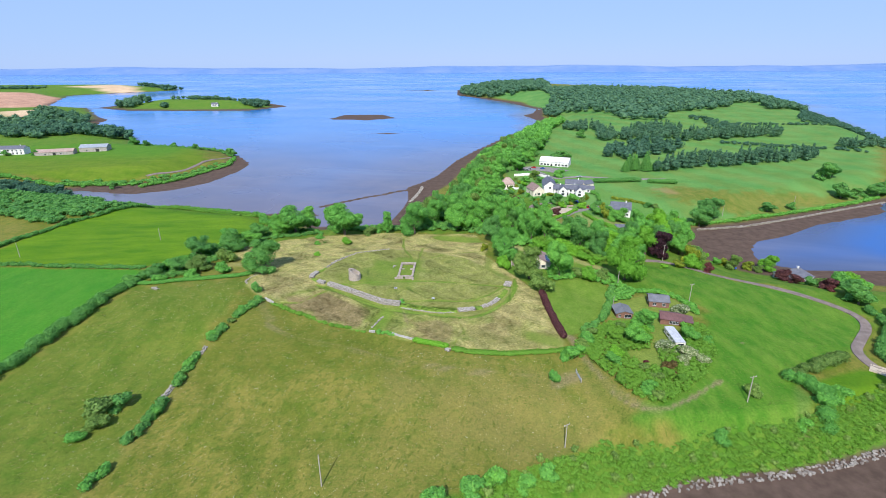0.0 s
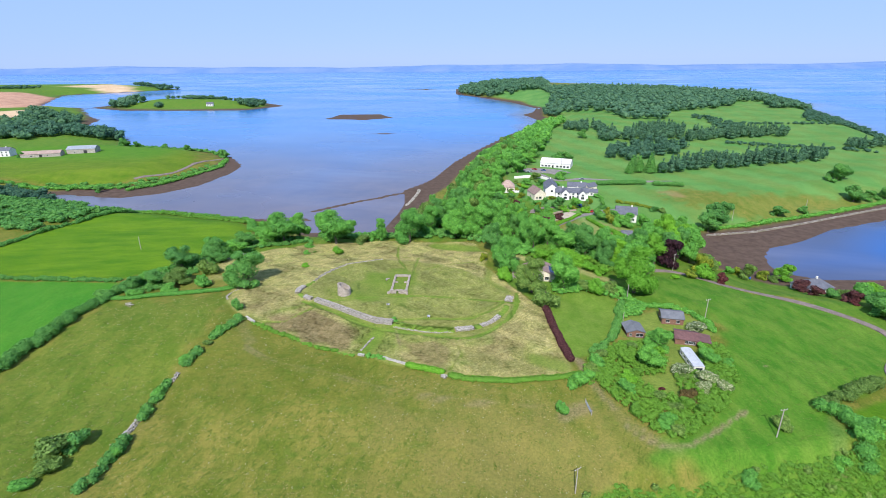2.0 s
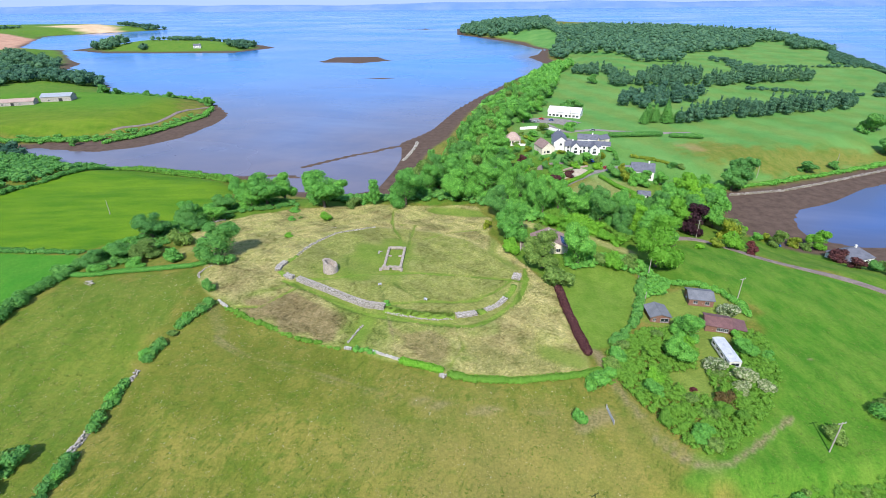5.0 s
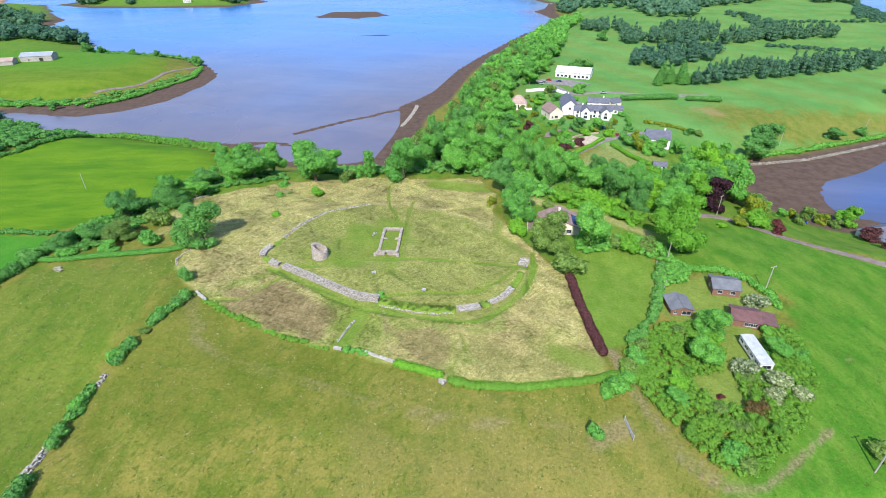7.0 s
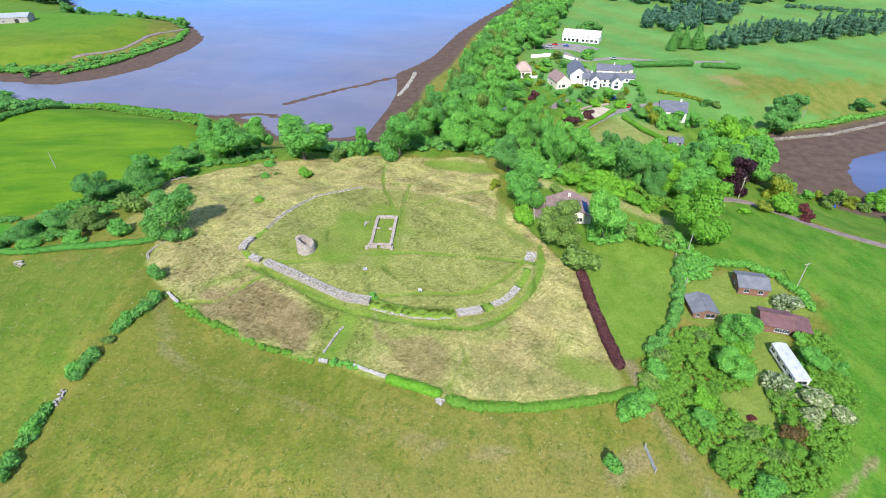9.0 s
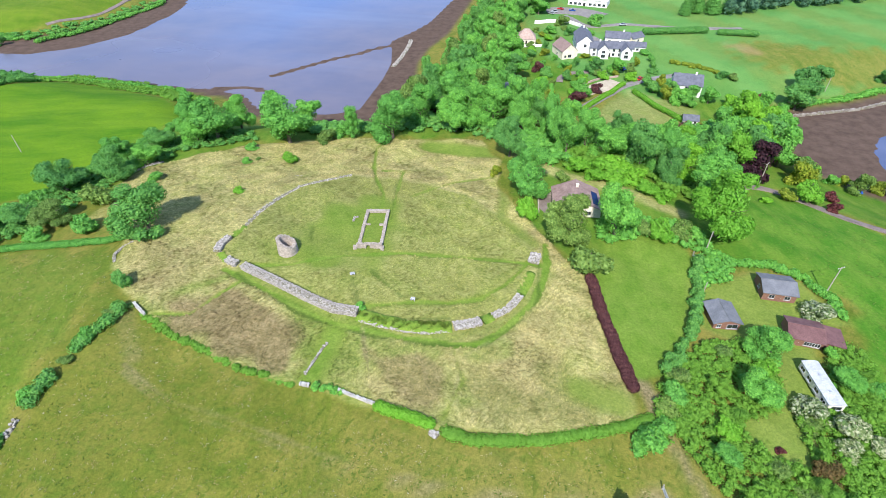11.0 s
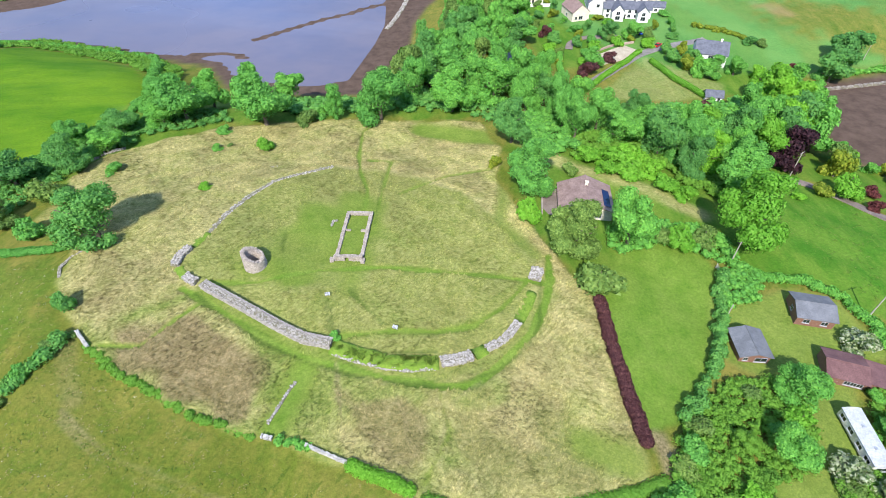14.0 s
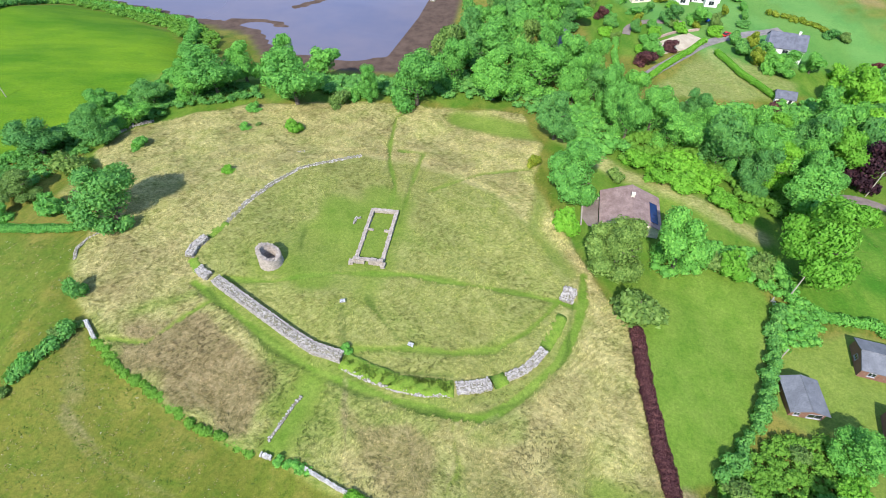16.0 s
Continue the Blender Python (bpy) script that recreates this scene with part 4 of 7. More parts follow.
def scatter(poly, step, seed):
    rng = np.random.default_rng(seed)
    xs, ys = [p[0] for p in poly], [p[1] for p in poly]
    gx, gy = np.meshgrid(np.arange(min(xs), max(xs), step), np.arange(min(ys), max(ys), step))
    gx, gy = (g.ravel() + rng.uniform(-0.4, 0.4, g.size) * step for g in (gx, gy))
    ok = signed(poly, gx, gy) > -0.1 * step
    return [(float(a), float(b), float(c)) for a, b, c in zip(gx[ok], gy[ok], rng.random(ok.sum()))]


# ---------------------------------------------------------------- trees round the hill
plant("broad", "dark", -54.2, 8.4, 8.2, 13, label="lone dark green tree casting a long shadow on dry grass")
for x, y, r, h, tone in [(-91, 35, 7.5, 10, "dark"), (-79, 41, 6.2, 10, "dark"), (-84, 17, 5.6, 7, "olive"), (-93, 18, 5.6, 7, "dark"), (-100, 13, 4.6, 6, "dark"), (-74, 51, 5.6, 8, "green"),
                         (-74, 62, 6.2, 9, "dark"), (-66, 70, 6.5, 10, "green"), (-87, 58, 5.2, 8, "green"), (-57, 69, 8.8, 14.5, "green"), (-52, 79, 6.5, 12, "green"), (-63, 66, 6, 9, "green")]:
    plant("broad", tone, x, y, r, h, "hedgerow trees")
for x, y, r, h, tone in [(-76, 26, 4.6, 6, "olive"), (-66.2, 38.8, 2.6, 3.2, "green"), (-108, 8, 4, 4, "dark"), (-98, 22, 4, 5, "green"), (-84, 9, 3.2, 3.5, "green"), (-72, 11.5, 3.2, 4.6, "green"), (-97, 8, 3, 3, "green")]:
    plant("bush", tone, x, y, r, h, "hedgerow bushes")
for x, y, r, h, kind, tone in [(-31, 65, 8.2, 15, "broad", "green"), (-32, 96, 6.4, 10, "broad", "green"), (-44, 97, 4.4, 13, "broad", "green"), (-9.4, 68, 2.8, 10, "tall", "green"), (4.4, 68.5, 8, 15, "broad", "green"),
                               (14, 82, 6.6, 14, "broad", "green"), (27, 74, 6.6, 13, "broad", "green"), (41, 80, 8, 14, "broad", "green"), (44, 53, 5.4, 12, "broad", "dark"), (46, 28, 6.0, 12.5, "broad", "green"),
                               (52.6, 4.4, 6.0, 12, "broad", "olive"), (65.2, 6.4, 5.6, 14, "broad", "green"), (93.8, 10, 7.6, 17, "broad", "bright"), (101, 28, 6.6, 13, "broad", "green"), (125, 48, 5.6, 12, "broad", "plum")]:
    plant(kind, tone, x, y, r * 1.22, h * 1.06, "trees beside the monument field")
for x, y, r, h, tone in [(-37, 28, 1.7, 2, "bright"), (-43, 61, 2.3, 2.6, "green"), (-42, 51, 1.7, 2, "green"), (-39, 53, 1.1, 1.2, "olive"), (-28, 51, 2.8, 4, "bright"),
                         (-18.4, 66, 3.8, 5, "olive"), (-13.5, 70, 3.4, 5, "green"), (38, 40, 2.0, 4, "yellow"), (44, 16, 3.4, 6, "bright"), (58, 36, 2.4, 3, "olive"), (55, -7.4, 5.2, 6.4, "olive"), (-50.6, -12.4, 2.2, 4.4, "dark"),
                         (134, 33, 4.4, 7, "bright"), (128, 33, 3, 3.4, "yellow"), (138, 26, 2.4, 3, "red"), (120, 31, 2, 2, "bright"), (74, 9, 3.0, 4.4, "olive"), (78, 8, 3.8, 6, "bright"), (84, 9, 3.2, 4.6, "olive")]:
    plant("bush", tone, x, y, r, h)

# undergrowth below the western trees, their shade put in by a darker leaf colour
wood("undergrowth", [(-104, 14), (-94, 10), (-86, 18), (-84, 28), (-79, 38), (-76, 50), (-66, 60), (-54, 66), (-44, 67), (-46, 74), (-66, 76), (-82, 64), (-92, 48), (-102, 32)], 2.3, 1.5, 1.7, "green undergrowth below the field trees", 28, tone=LEAF_DARK, leaves=50, core=0.7)
hedge([(-106, 7), (-94, 5), (-82, 5.4), (-73, 5), (-64, 5.2), (-58.6, 6.4)], 2.6, 1.3, "green", "low green hedge at the foot of the field trees", 38, leaf=0.22, rough=0.25, clipped=True)
wood("undergrowth", [(-40, 78), (-20, 72), (6, 74), (30, 74), (46, 62), (52, 66), (40, 84), (10, 92), (-20, 96), (-44, 90)], 2.8, 2.0, 2.4, "shaded undergrowth below the shore trees", 29, tone=LEAF_DARK, leaves=45)

wood("shore_scrub", [(-200, 160), (-165, 161), (-135, 149), (-108, 135), (-92, 117), (-82, 98), (-76, 100), (-82, 122), (-92, 138), (-110, 151), (-138, 166), (-165, 174), (-200, 176)], 2.6, 1.8, 1.8, "rough green scrub between the pasture and the inlet", 34, tone=LEAF_SCRUB, leaves=40, core=0.7)

# wooded strips
WOOD_WEST = [(8, 88), (34, 84), (50, 70), (60, 66), (66, 90), (60, 150), (62, 178), (66, 215), (95, 262), (126, 330), (138, 395), (104, 392), (52, 270), (26, 190), (12, 116)]
for i, (x, y, q) in enumerate(scatter(WOOD_WEST, 9.8, 21)):
    if math.hypot(x - 52, y - 118) > 8 and not (46 < x < 62 and 96 < y < 122):
        plant("broad", "green" if q < 0.66 else ("dark" if q < 0.9 else "olive"), x, y, 4.9 + 2.8 * ((q * 13) % 1), 9.5 + 7 * ((q * 7) % 1), "trees of the shore wood")
wood("shore_wood", [(52, 272), (76, 330), (100, 400), (146, 505), (180, 585), (206, 612), (204, 570), (172, 500), (150, 430), (138, 392), (110, 330), (82, 270)], 7.5, 5.2, 12, "belt of trees along the peninsula shore", 98, tone=LEAF, leaves=70)
WOOD_EAST = [(54, 60), (62, 48), (72, 52), (80, 46), (86, 38), (94, 34), (112, 42), (118, 54), (134, 56), (150, 66), (158, 82), (150, 84), (132, 66), (112, 62), (96, 62), (76, 64), (64, 70)]
for x, y, q in scatter(WOOD_EAST, 9.4, 22):
    plant("broad", "green" if q < 0.75 else "dark", x, y, 4.9 + 2.6 * ((q * 13) % 1), 11 + 5 * ((q * 5) % 1), "trees of the lane wood")
for x, y, r, h in [(64, 43, 4, 5), (70, 41, 5, 6), (76, 42, 5, 6), (74, 35, 4, 4.5), (68, 36, 3.4, 4), (80, 36, 4, 4.5), (82, 30, 3.6, 4), (86, 26, 3, 4)]:
    plant("bush", "bright", x, y, r, h, "bushes by the cottage lane")

for x, y, q in scatter([(96, 42), (126, 52), (140, 64), (158, 92), (150, 110), (140, 98), (122, 68), (98, 60)], 8.4, 27):
    plant("broad", "green" if q < 0.75 else "bright", x, y, 4.8 + 2.2 * q, 10.5 + 4 * ((q * 5) % 1), "trees of the lane wood")
hedge([(177, -16), (176, -24), (171, -32), (162, -41), (154, -49), (153, -56)], 3.0, 2.8, "dark", "tall dark hedge beside the lane", 96)

# thicket round the chalets
for x, y, r, h, tone in [(86.4, -30.3, 5.2, 7.6, "green"), (79.6, -41.4, 4.8, 7, "green"), (72.4, -39.6, 2.8, 4, "scrub"), (67.4, -53, 2.8, 4.4, "green"), (73, -67, 2.8, 4.2, "green"), (70, -60.6, 2.6, 3.6, "scrub"),
                         (98, -38.5, 3.8, 5, "green"), (81, -59.5, 2.8, 3.8, "scrub")]:
    plant("broad", tone, x, y, r, h, "trees among the chalets")
THICKET = [(62, -39), (70, -32), (76, -27), (82, -26), (87, -28), (88, -33), (84, -39), (82, -43.5), (76, -45.2), (73, -46.2), (75, -52), (79, -55), (83, -55), (85.6, -46), (89, -44), (93, -45), (97, -42), (97, -35), (103, -29), (106, -30),
           (104.5, -38), (102.4, -46), (97, -52.4), (93, -57.5), (86, -63), (76.5, -70), (72.4, -70.6), (69.4, -67.6), (66.6, -62), (64, -56), (60.5, -47)]
wood("thicket", THICKET, 1.5, 1.15, 1.7, "dense green scrub round the chalets", 24, tone=LEAF_SCRUB, leaves=64, core=0.66, spread=(0.6, 1.18))
wood("thicket", [(60, -43), (64, -38), (66, -36), (66, -44), (62, -50), (58, -50)], 1.5, 1.1, 1.5, "low green scrub along the lawn hedge", 25, tone=LEAF_SCRUB, leaves=60, core=0.66, spread=(0.6, 1.18))
wood("thicket", [(86, 0), (94, -1), (90, -8), (84, -10), (82, -8)], 1.8, 1.4, 2.2, "green scrub in the chalet garden corner", 26, tone=LEAF, leaves=60)
for x, y, q in scatter(THICKET, 8.2, 23):
    if math.hypot(x - 92, y + 39) > 6.5:
        plant("bush", ("green", "scrub", "scrub", "olive", "bright")[int(q * 4.99)], x, y, 1.5 + 1.2 * q, 2.1 + 1.3 * ((q * 3) % 1), "bushes of the thicket")
for x, y, r, h in [(87.4, -44.4, 3.3, 3.8), (92.3, -48.3, 3.7, 4), (95.4, -51.6, 2.8, 3.2), (103.8, -20, 3.5, 4), (89.6, -52.6, 2.4, 3)]:
    plant("bush", "white", x, y, r, h, "blossoming shrubs by the chalets")
for x, y, r, h in [(55, -51, 3.0, 4.4), (48, -62, 1.9, 4.0), (63.6, -41, 2.8, 3.6), (58.6, -48, 2.4, 3)]:
    plant("bush", "green", x, y, r, h)
plant("bush", "rust", 83.4, -56.4, 2.6, 3.4, label="rusty brown shrub among green scrub")
plant("bush", "red", 78.3, -51.7, 0.9, 0.9, label="small red flowering shrub on a patch of lawn")

wood("thicket", [(62, 44), (72, 46), (84, 40), (92, 30), (104, 28), (112, 36), (110, 52), (94, 52), (76, 56), (64, 56)], 2.3, 1.9, 3.0, "mass of bright green bushes beside the wood", 121, tone=LEAF_SCRUB, leaves=70)
wood("thicket", [(60, 6), (70, 13), (84, 15), (92, 8), (90, 2), (84, 5), (74, 8), (64, 5)], 2.0, 1.5, 2.4, "green bushes along the lawn edge", 122, tone=LEAF, leaves=60)
wood("undergrowth", [(44, 66), (48, 50), (60, 46), (64, 58), (120, 60), (150, 78), (148, 100), (120, 84), (70, 76)], 3.4, 2.6, 3.2, "shaded undergrowth below the lane wood", 123, tone=LEAF, leaves=40)
wood("headland_wood", [(-352, 448), (-300, 440), (-255, 424), (-228, 408), (-206, 380), (-200, 384), (-224, 414), (-254, 432), (-308, 450), (-352, 462)], 4.5, 3.0, 3.2, "scrub along the far shore of the headland", 124, tone=LEAF_DARK, leaves=50)

for x, y, r, h, tone in [(-56.4, -40, 2.0, 2.8, "green"), (-48.6, -22, 2.0, 1.9, "olive"), (-52.4, -33, 1.6, 1.7, "olive"), (-50.6, -27.4, 1.8, 2.4, "green"), (-58.6, -52, 1.9, 2.4, "green"), (-57.6, -74, 2.2, 2.7, "green"), (-59.2, -83, 1.8, 2.0, "olive"), (-46.4, -19.4, 1.3, 1.2, "olive")]:
    plant("bush", tone, x, y, r, h, "bushes on the old field bank")

# bushes of the far-left field and the south bank
for x, y, r, h, tone in [(-72, -72, 4.6, 5, "olive"), (-69, -70, 3.6, 4, "dark"), (-70, -78, 3.4, 3.4, "olive"), (-72, -83, 2.6, 2.6, "green"), (103, -66, 2.6, 2.8, "olive")]:
    plant("bush", tone, x, y, r, h)
SCRUB = [(x, y - 2.4) for x, y in BANK] + [(x - 1, y + 3.4) for x, y in BANK[::-1]]
wood("bank_scrub", SCRUB, 1.35, 1.05, 1.0, "band of green scrub on the bank over the shore", 31, tone=LEAF_SCRUB, leaves=90, core=0.6, spread=(0.5, 1.2))
wood("bank_scrub", SCRUB, 5.5, 1.1, 2.3, "pale flowering scrub on the bank over the shore", 33, tone=LEAF_OLIVE, leaves=60)
wood("bank_bracken", [(x, y + 1) for x, y in BANK[3:]] + [(x - 1, y + 4.6) for x, y in BANK[:2:-1]], 1.3, 0.9, 0.8, "low green bracken along the field bank", 32, tone=LEAF_SCRUB, leaves=50, core=0.66, spread=(0.6, 1.18))
for x, y, r, h in [(22, -100, 3, 4), (27, -97, 3, 4.6), (34, -97, 2.6, 4), (40, -93, 2.4, 3.4), (14, -104, 3, 4), (5, -110, 3, 4), (-30, -116, 3, 3.4), (-48, -110, 3, 3), (88, -79, 2.2, 4), (120, -70, 3, 4), (126, -68, 3, 4), (112, -75, 2.4, 3)]:
    plant("bush", "green", x, y, r, h, "bushes on the south bank")

# hedges
hedge([(-118, -75), (-113.6, -52), (-112.7, -40), (-112, -30), (-110, -19), (-109, -3), (-106, 11), (-101, 20)], 4.4, 3.2, "dark", "thick dark hedge between two pastures", 41)
hedge([(-60, -98), (-59, -92.6)], 2.2, 1.8, "green", "short broken hedge on an old field bank", 42)
hedge([(-59, -86), (-57.7, -78), (-58, -69)], 2.6, 2.0, "dark", "overgrown hedge along an old field bank", 43, rough=0.6, gaps=0.07)
hedge([(-58.4, -61), (-58.4, -57), (-58.5, -48)], 2.6, 1.8, "dark", "overgrown hedge along a broken stone bank", 44, rough=0.6, gaps=0.07)
hedge([(-56, -41), (-53.5, -36.5)], 3.0, 2.2, "dark", "dense bush clump in the field bank", 45)
hedge([(-52, -31), (-49.5, -26), (-47.5, -20)], 3.2, 1.9, "dark", "dense green hedge at the field corner", 46, rough=0.6, gaps=0.05)
hedge([(-42, -22), (-36.2, -26.1), (-29.8, -29.4), (-23.8, -32.5), (-18.1, -35.2), (-12.8, -37), (-8, -38.3)], 1.7, 0.6, "scrub", "low green hedge along the outer monument wall", 47, leaf=0.2, rough=0.7, clipped=True, gaps=0.1)
hedge([(8.5, -43.5), (14, -45.6), (17.5, -47.2)], 2.6, 1.3, "bright", "bright green clump of scrub on the outer wall", 48, leaf=0.2, rough=0.2, clipped=True)
hedge([(20.5, -48.8), (24.7, -50.5), (36.7, -50.2), (46, -48.6), (53, -47.2), (57, -46)], 2.7, 0.8, "scrub", "rough green hedge below the dry grass slope", 49, leaf=0.2, rough=0.2, clipped=True)
hedge([(-4, -39.4), (-1, -39.6), (1, -40.6)], 1.4, 1.0, "green", "low weeds against a stone wall", 50, leaf=0.24)
hedge([(54.8, -11), (54.7, -17.4), (54.8, -22)], 2.7, 2.1, "purple", "thick dark red beech hedge", 51, leaf=0.18, rough=0.12, dense=1.3, clipped=True)
hedge([(54.9, -22.8), (55.1, -26.4), (55.4, -32), (55.7, -36.2), (55.9, -39.6)], 2.7, 2.1, "purple", "thick dark red beech hedge", 52, leaf=0.18, rough=0.12, dense=1.3, clipped=True)
hedge([(84.7, 0), (82.5, -6), (80, -12), (77, -19.2), (73.9, -24), (69, -30.3), (64, -35.5)], 2.3, 2.3, "dark", "tall dark hedge round the chalet garden", 53)
hedge([(88, 1), (95, -1), (103, -3), (108, -8), (110, -14), (109, -20)], 2.4, 1.6, "green", "garden hedge behind the chalets", 54)
hedge([(117.5, -60), (121, -64.6), (121, -68), (118.5, -75)], 4.0, 2.8, "green", "overgrown hedge between two fields", 55)
hedge([(118, -59), (128, -55), (140, -50)], 3.6, 2.6, "olive", "overgrown hedge by the lane end", 56)
hedge([(-205, 38), (-170, 34), (-140, 29), (-113, 25)], 2.4, 1.6, "dark", "field hedge between two bright pastures", 57)
hedge([(-100, 30), (-92, 44), (-84, 60), (-78, 80)], 3.4, 2.6, "green", "field hedge below the trees", 58)
hedge([(-110, 152), (-140, 160), (-168, 168), (-200, 172)], 3.2, 2.2, "green", "hedge along the inlet shore", 59, leaf=0.4)
hedge([(-84, 100), (-92, 125), (-105, 148)], 3.4, 2.6, "green", "hedge along the field edge by the water", 60, leaf=0.4)
hedge([(-180, 158), (-184, 130), (-196, 100), (-205, 60)], 3.0, 2.2, "dark", "hedge between two green fields", 61, leaf=0.4)
hedge([(143, 209), (176, 207)], 5, 3.4, "dark", "long clipped hedge beside a lawn", 62, leaf=0.4, clipped=True, rough=0.05)
hedge([(183, 203), (200, 197)], 4.4, 3.2, "dark", "long clipped hedge beside a lawn", 63, leaf=0.4, clipped=True, rough=0.05)
hedge([(109, 123), (113, 108), (117, 96), (119.5, 89)], 2.4, 2.0, "bright", "bright clipped hedge along the garden slope", 64, leaf=0.3, clipped=True)
hedge([(74, 92), (91, 114), (107, 133)], 2.4, 1.8, "bright", "bright clipped hedge along the drive", 65, leaf=0.3, clipped=True)
hedge([(140, 161), (151, 154), (159, 143)], 3.2, 2.0, "yellow", "yellow green hedge on a lawn edge", 66, leaf=0.3)
hedge([(68, 95), (70, 115), (73, 130)], 2.2, 2.0, "green", "neatly clipped green garden hedge", 67, leaf=0.3, clipped=True)
hedge([(176, 118), (205, 124), (250, 140), (300, 158), (345, 178)], 3.4, 1.8, "green", "rough hedge along the causeway", 68, leaf=0.45)
hedge([(-230, 240), (-212, 262), (-200, 300), (-192, 330), (-200, 372)], 5, 2.4, "green", "rough scrub along the headland shore", 69, leaf=0.5, dense=0.7)
hedge([(-360, 240), (-300, 243), (-240, 248)], 6, 2.6, "green", "rough scrub along the headland shore", 70, leaf=0.55, dense=0.7)

# gardens by the houses
for x, y, r, h, kind, tone in [(98, 150, 5, 8, "broad", "dark"), (108, 148, 5, 8, "broad", "green"), (113, 140, 3.4, 4, "bush", "bright"), (84, 118, 4.6, 8, "broad", "green"), (80, 110, 4, 5, "bush", "purple"), (92, 124, 3, 4, "bush", "purple"),
                               (118, 124, 3.6, 5, "bush", "dark"), (121, 116, 3.4, 6, "bush", "yellow"), (124, 112, 4, 7, "bush", "green"), (115, 148, 3, 5, "bush", "olive"), (123, 128, 3, 7, "broad", "yellow"), (118, 132, 3, 5, "bush", "dark"), (157, 141, 3.4, 4, "bush", "dark"), (162, 140, 2.6, 3.2, "bush", "olive"), (126, 118, 3.4, 6, "broad", "green"), (128, 110, 5, 9, "broad", "green"), (122, 119, 4, 8, "broad", "dark"), (139, 114, 4.4, 8, "broad", "green"),
                               (168, 124, 2.4, 3, "bush", "red"), (162, 112, 4.6, 6, "bush", "green"), (152, 104, 5, 8, "broad", "green"), (148, 112, 4, 6, "bush", "bright"), (116, 84, 2.4, 3, "bush", "purple"), (180, 116, 8, 12, "broad", "dark"),
                               (86, 180, 2.4, 3, "bush", "red"), (78, 176, 3, 4, "bush", "yellow"), (70, 150, 3, 5, "bush", "purple"), (98, 230, 5, 6, "bush", "olive"), (118, 228, 5, 7, "bush", "green"), (88, 216, 4, 4, "bush", "green"), (100, 142, 3, 4, "bush", "bright"),
                               (140, 46, 4.6, 9, "bush", "yellow"), (146, 52, 5, 8, "bush", "olive"), 
                               (180, 8, 4, 5, "bush", "purple"), (186, 0, 4.6, 6, "bush", "green"), (178, -10, 6, 8, "broad", "dark"), (184, -24, 6, 9, "broad", "dark"), (176, -36, 5, 7, "broad", "green"), (166, -46, 4.5, 6, "broad", "dark"),
                               (146, -66, 5, 7, "broad", "dark"), (160, -60, 4, 5, "bush", "green"), (150, 58, 4, 7, "bush", "green"), (143, 34, 2.4, 3, "bush", "red"), (196, 20, 5, 7, "bush", "green"), (206, 26, 5, 6, "bush", "bright")]:
    plant(kind, tone, x, y, r, h, "garden shrubs and trees")

for x, y, r, h, kind, tone in [(162.4, 46.5, 4.4, 8, "broad", "olive"), (156.9, 52.7, 2.4, 4, "bush", "green"), (161.3, 52.4, 2.6, 4, "bush", "yellow"), (170.8, 48.3, 3.0, 4.4, "bush", "yellow"), (180.2, 46.8, 5.2, 8, "broad", "bright"), (174.1, 45.0, 2.6, 3.4, "bush", "olive"), (177.2, 31.2, 4.0, 5, "bush", "purple"), (174.0, 18.7, 3.2, 4.4, "bush", "purple"), (178.0, 15.2, 3.0, 4, "bush", "dark"), (186.3, 19.0, 3.2, 4, "bush", "olive"), (176.2, 2.4, 1.8, 2.6, "bush", "red"), (199.1, 23.7, 3, 4, "bush", "bright"), (180.8, -1.3, 4.6, 7, "broad", "dark"), (153.3, 58.6, 2.6, 4.6, "bush", "bright")]:
    plant(kind, tone, x, y, r, h, "garden shrubs along the lane")

HOUSES = [(133, 126, 9), (121, 91, 5), (71, 199, 8), (88, 176, 9), (112, 176, 12), (101, 188, 12), (122, 196, 9), (129, 182, 7), (121, 278, 18), (96, 131, 9), (104, 140, 6), (110, 166, 6), (112, 200, 7), (88, 113, 4), (76, 97, 4), (100, 126, 5), (118, 140, 8)]
for x, y, q in scatter([(66, 122), (80, 118), (104, 140), (124, 146), (136, 150), (132, 172), (134, 206), (96, 222), (64, 214), (62, 160)], 9.4, 97):
    if all(math.hypot(x - a, y - b) > c for a, b, c in HOUSES):
        plant("bush", ("green", "bright", "dark", "olive", "green", "yellow", "green", "dark")[int(q * 7.99)], x, y, 1.6 + 1.9 * ((q * 11) % 1), 2 + 3 * ((q * 3) % 1), "garden shrubs and trees")

# golf course trees and far woods
for x, y, r, h in [(130, 284, 9, 12), (137, 288, 8, 11), (190, 128, 8, 13), (197, 133, 7, 12), (322, 204, 9, 14), (330, 208, 7, 12), (312, 172, 8, 12), (339, 178, 7, 10), (360, 189, 8, 12), (239, 142, 6, 7), (260, 149, 4, 5), (325, 176, 6, 8), (350, 184, 7, 9), (191, 428, 7, 10)]:
    plant("broad", "dark", x, y, r, h, "trees on the golf course")
for i in range(9):
    plant("conifer", "dark", 178 + 3.2 * i + (i % 3), 243 + (i * 7 % 5) * 3.4, 4.0 + (i % 3) * 0.7, 9 + (i * 5 % 4) * 1.8, "conifers on the golf course")
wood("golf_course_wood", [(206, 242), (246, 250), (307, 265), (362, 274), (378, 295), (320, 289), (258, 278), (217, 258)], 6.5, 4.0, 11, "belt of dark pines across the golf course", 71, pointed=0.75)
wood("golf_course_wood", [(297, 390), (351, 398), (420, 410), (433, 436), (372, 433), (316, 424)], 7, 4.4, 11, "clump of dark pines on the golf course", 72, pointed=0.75)
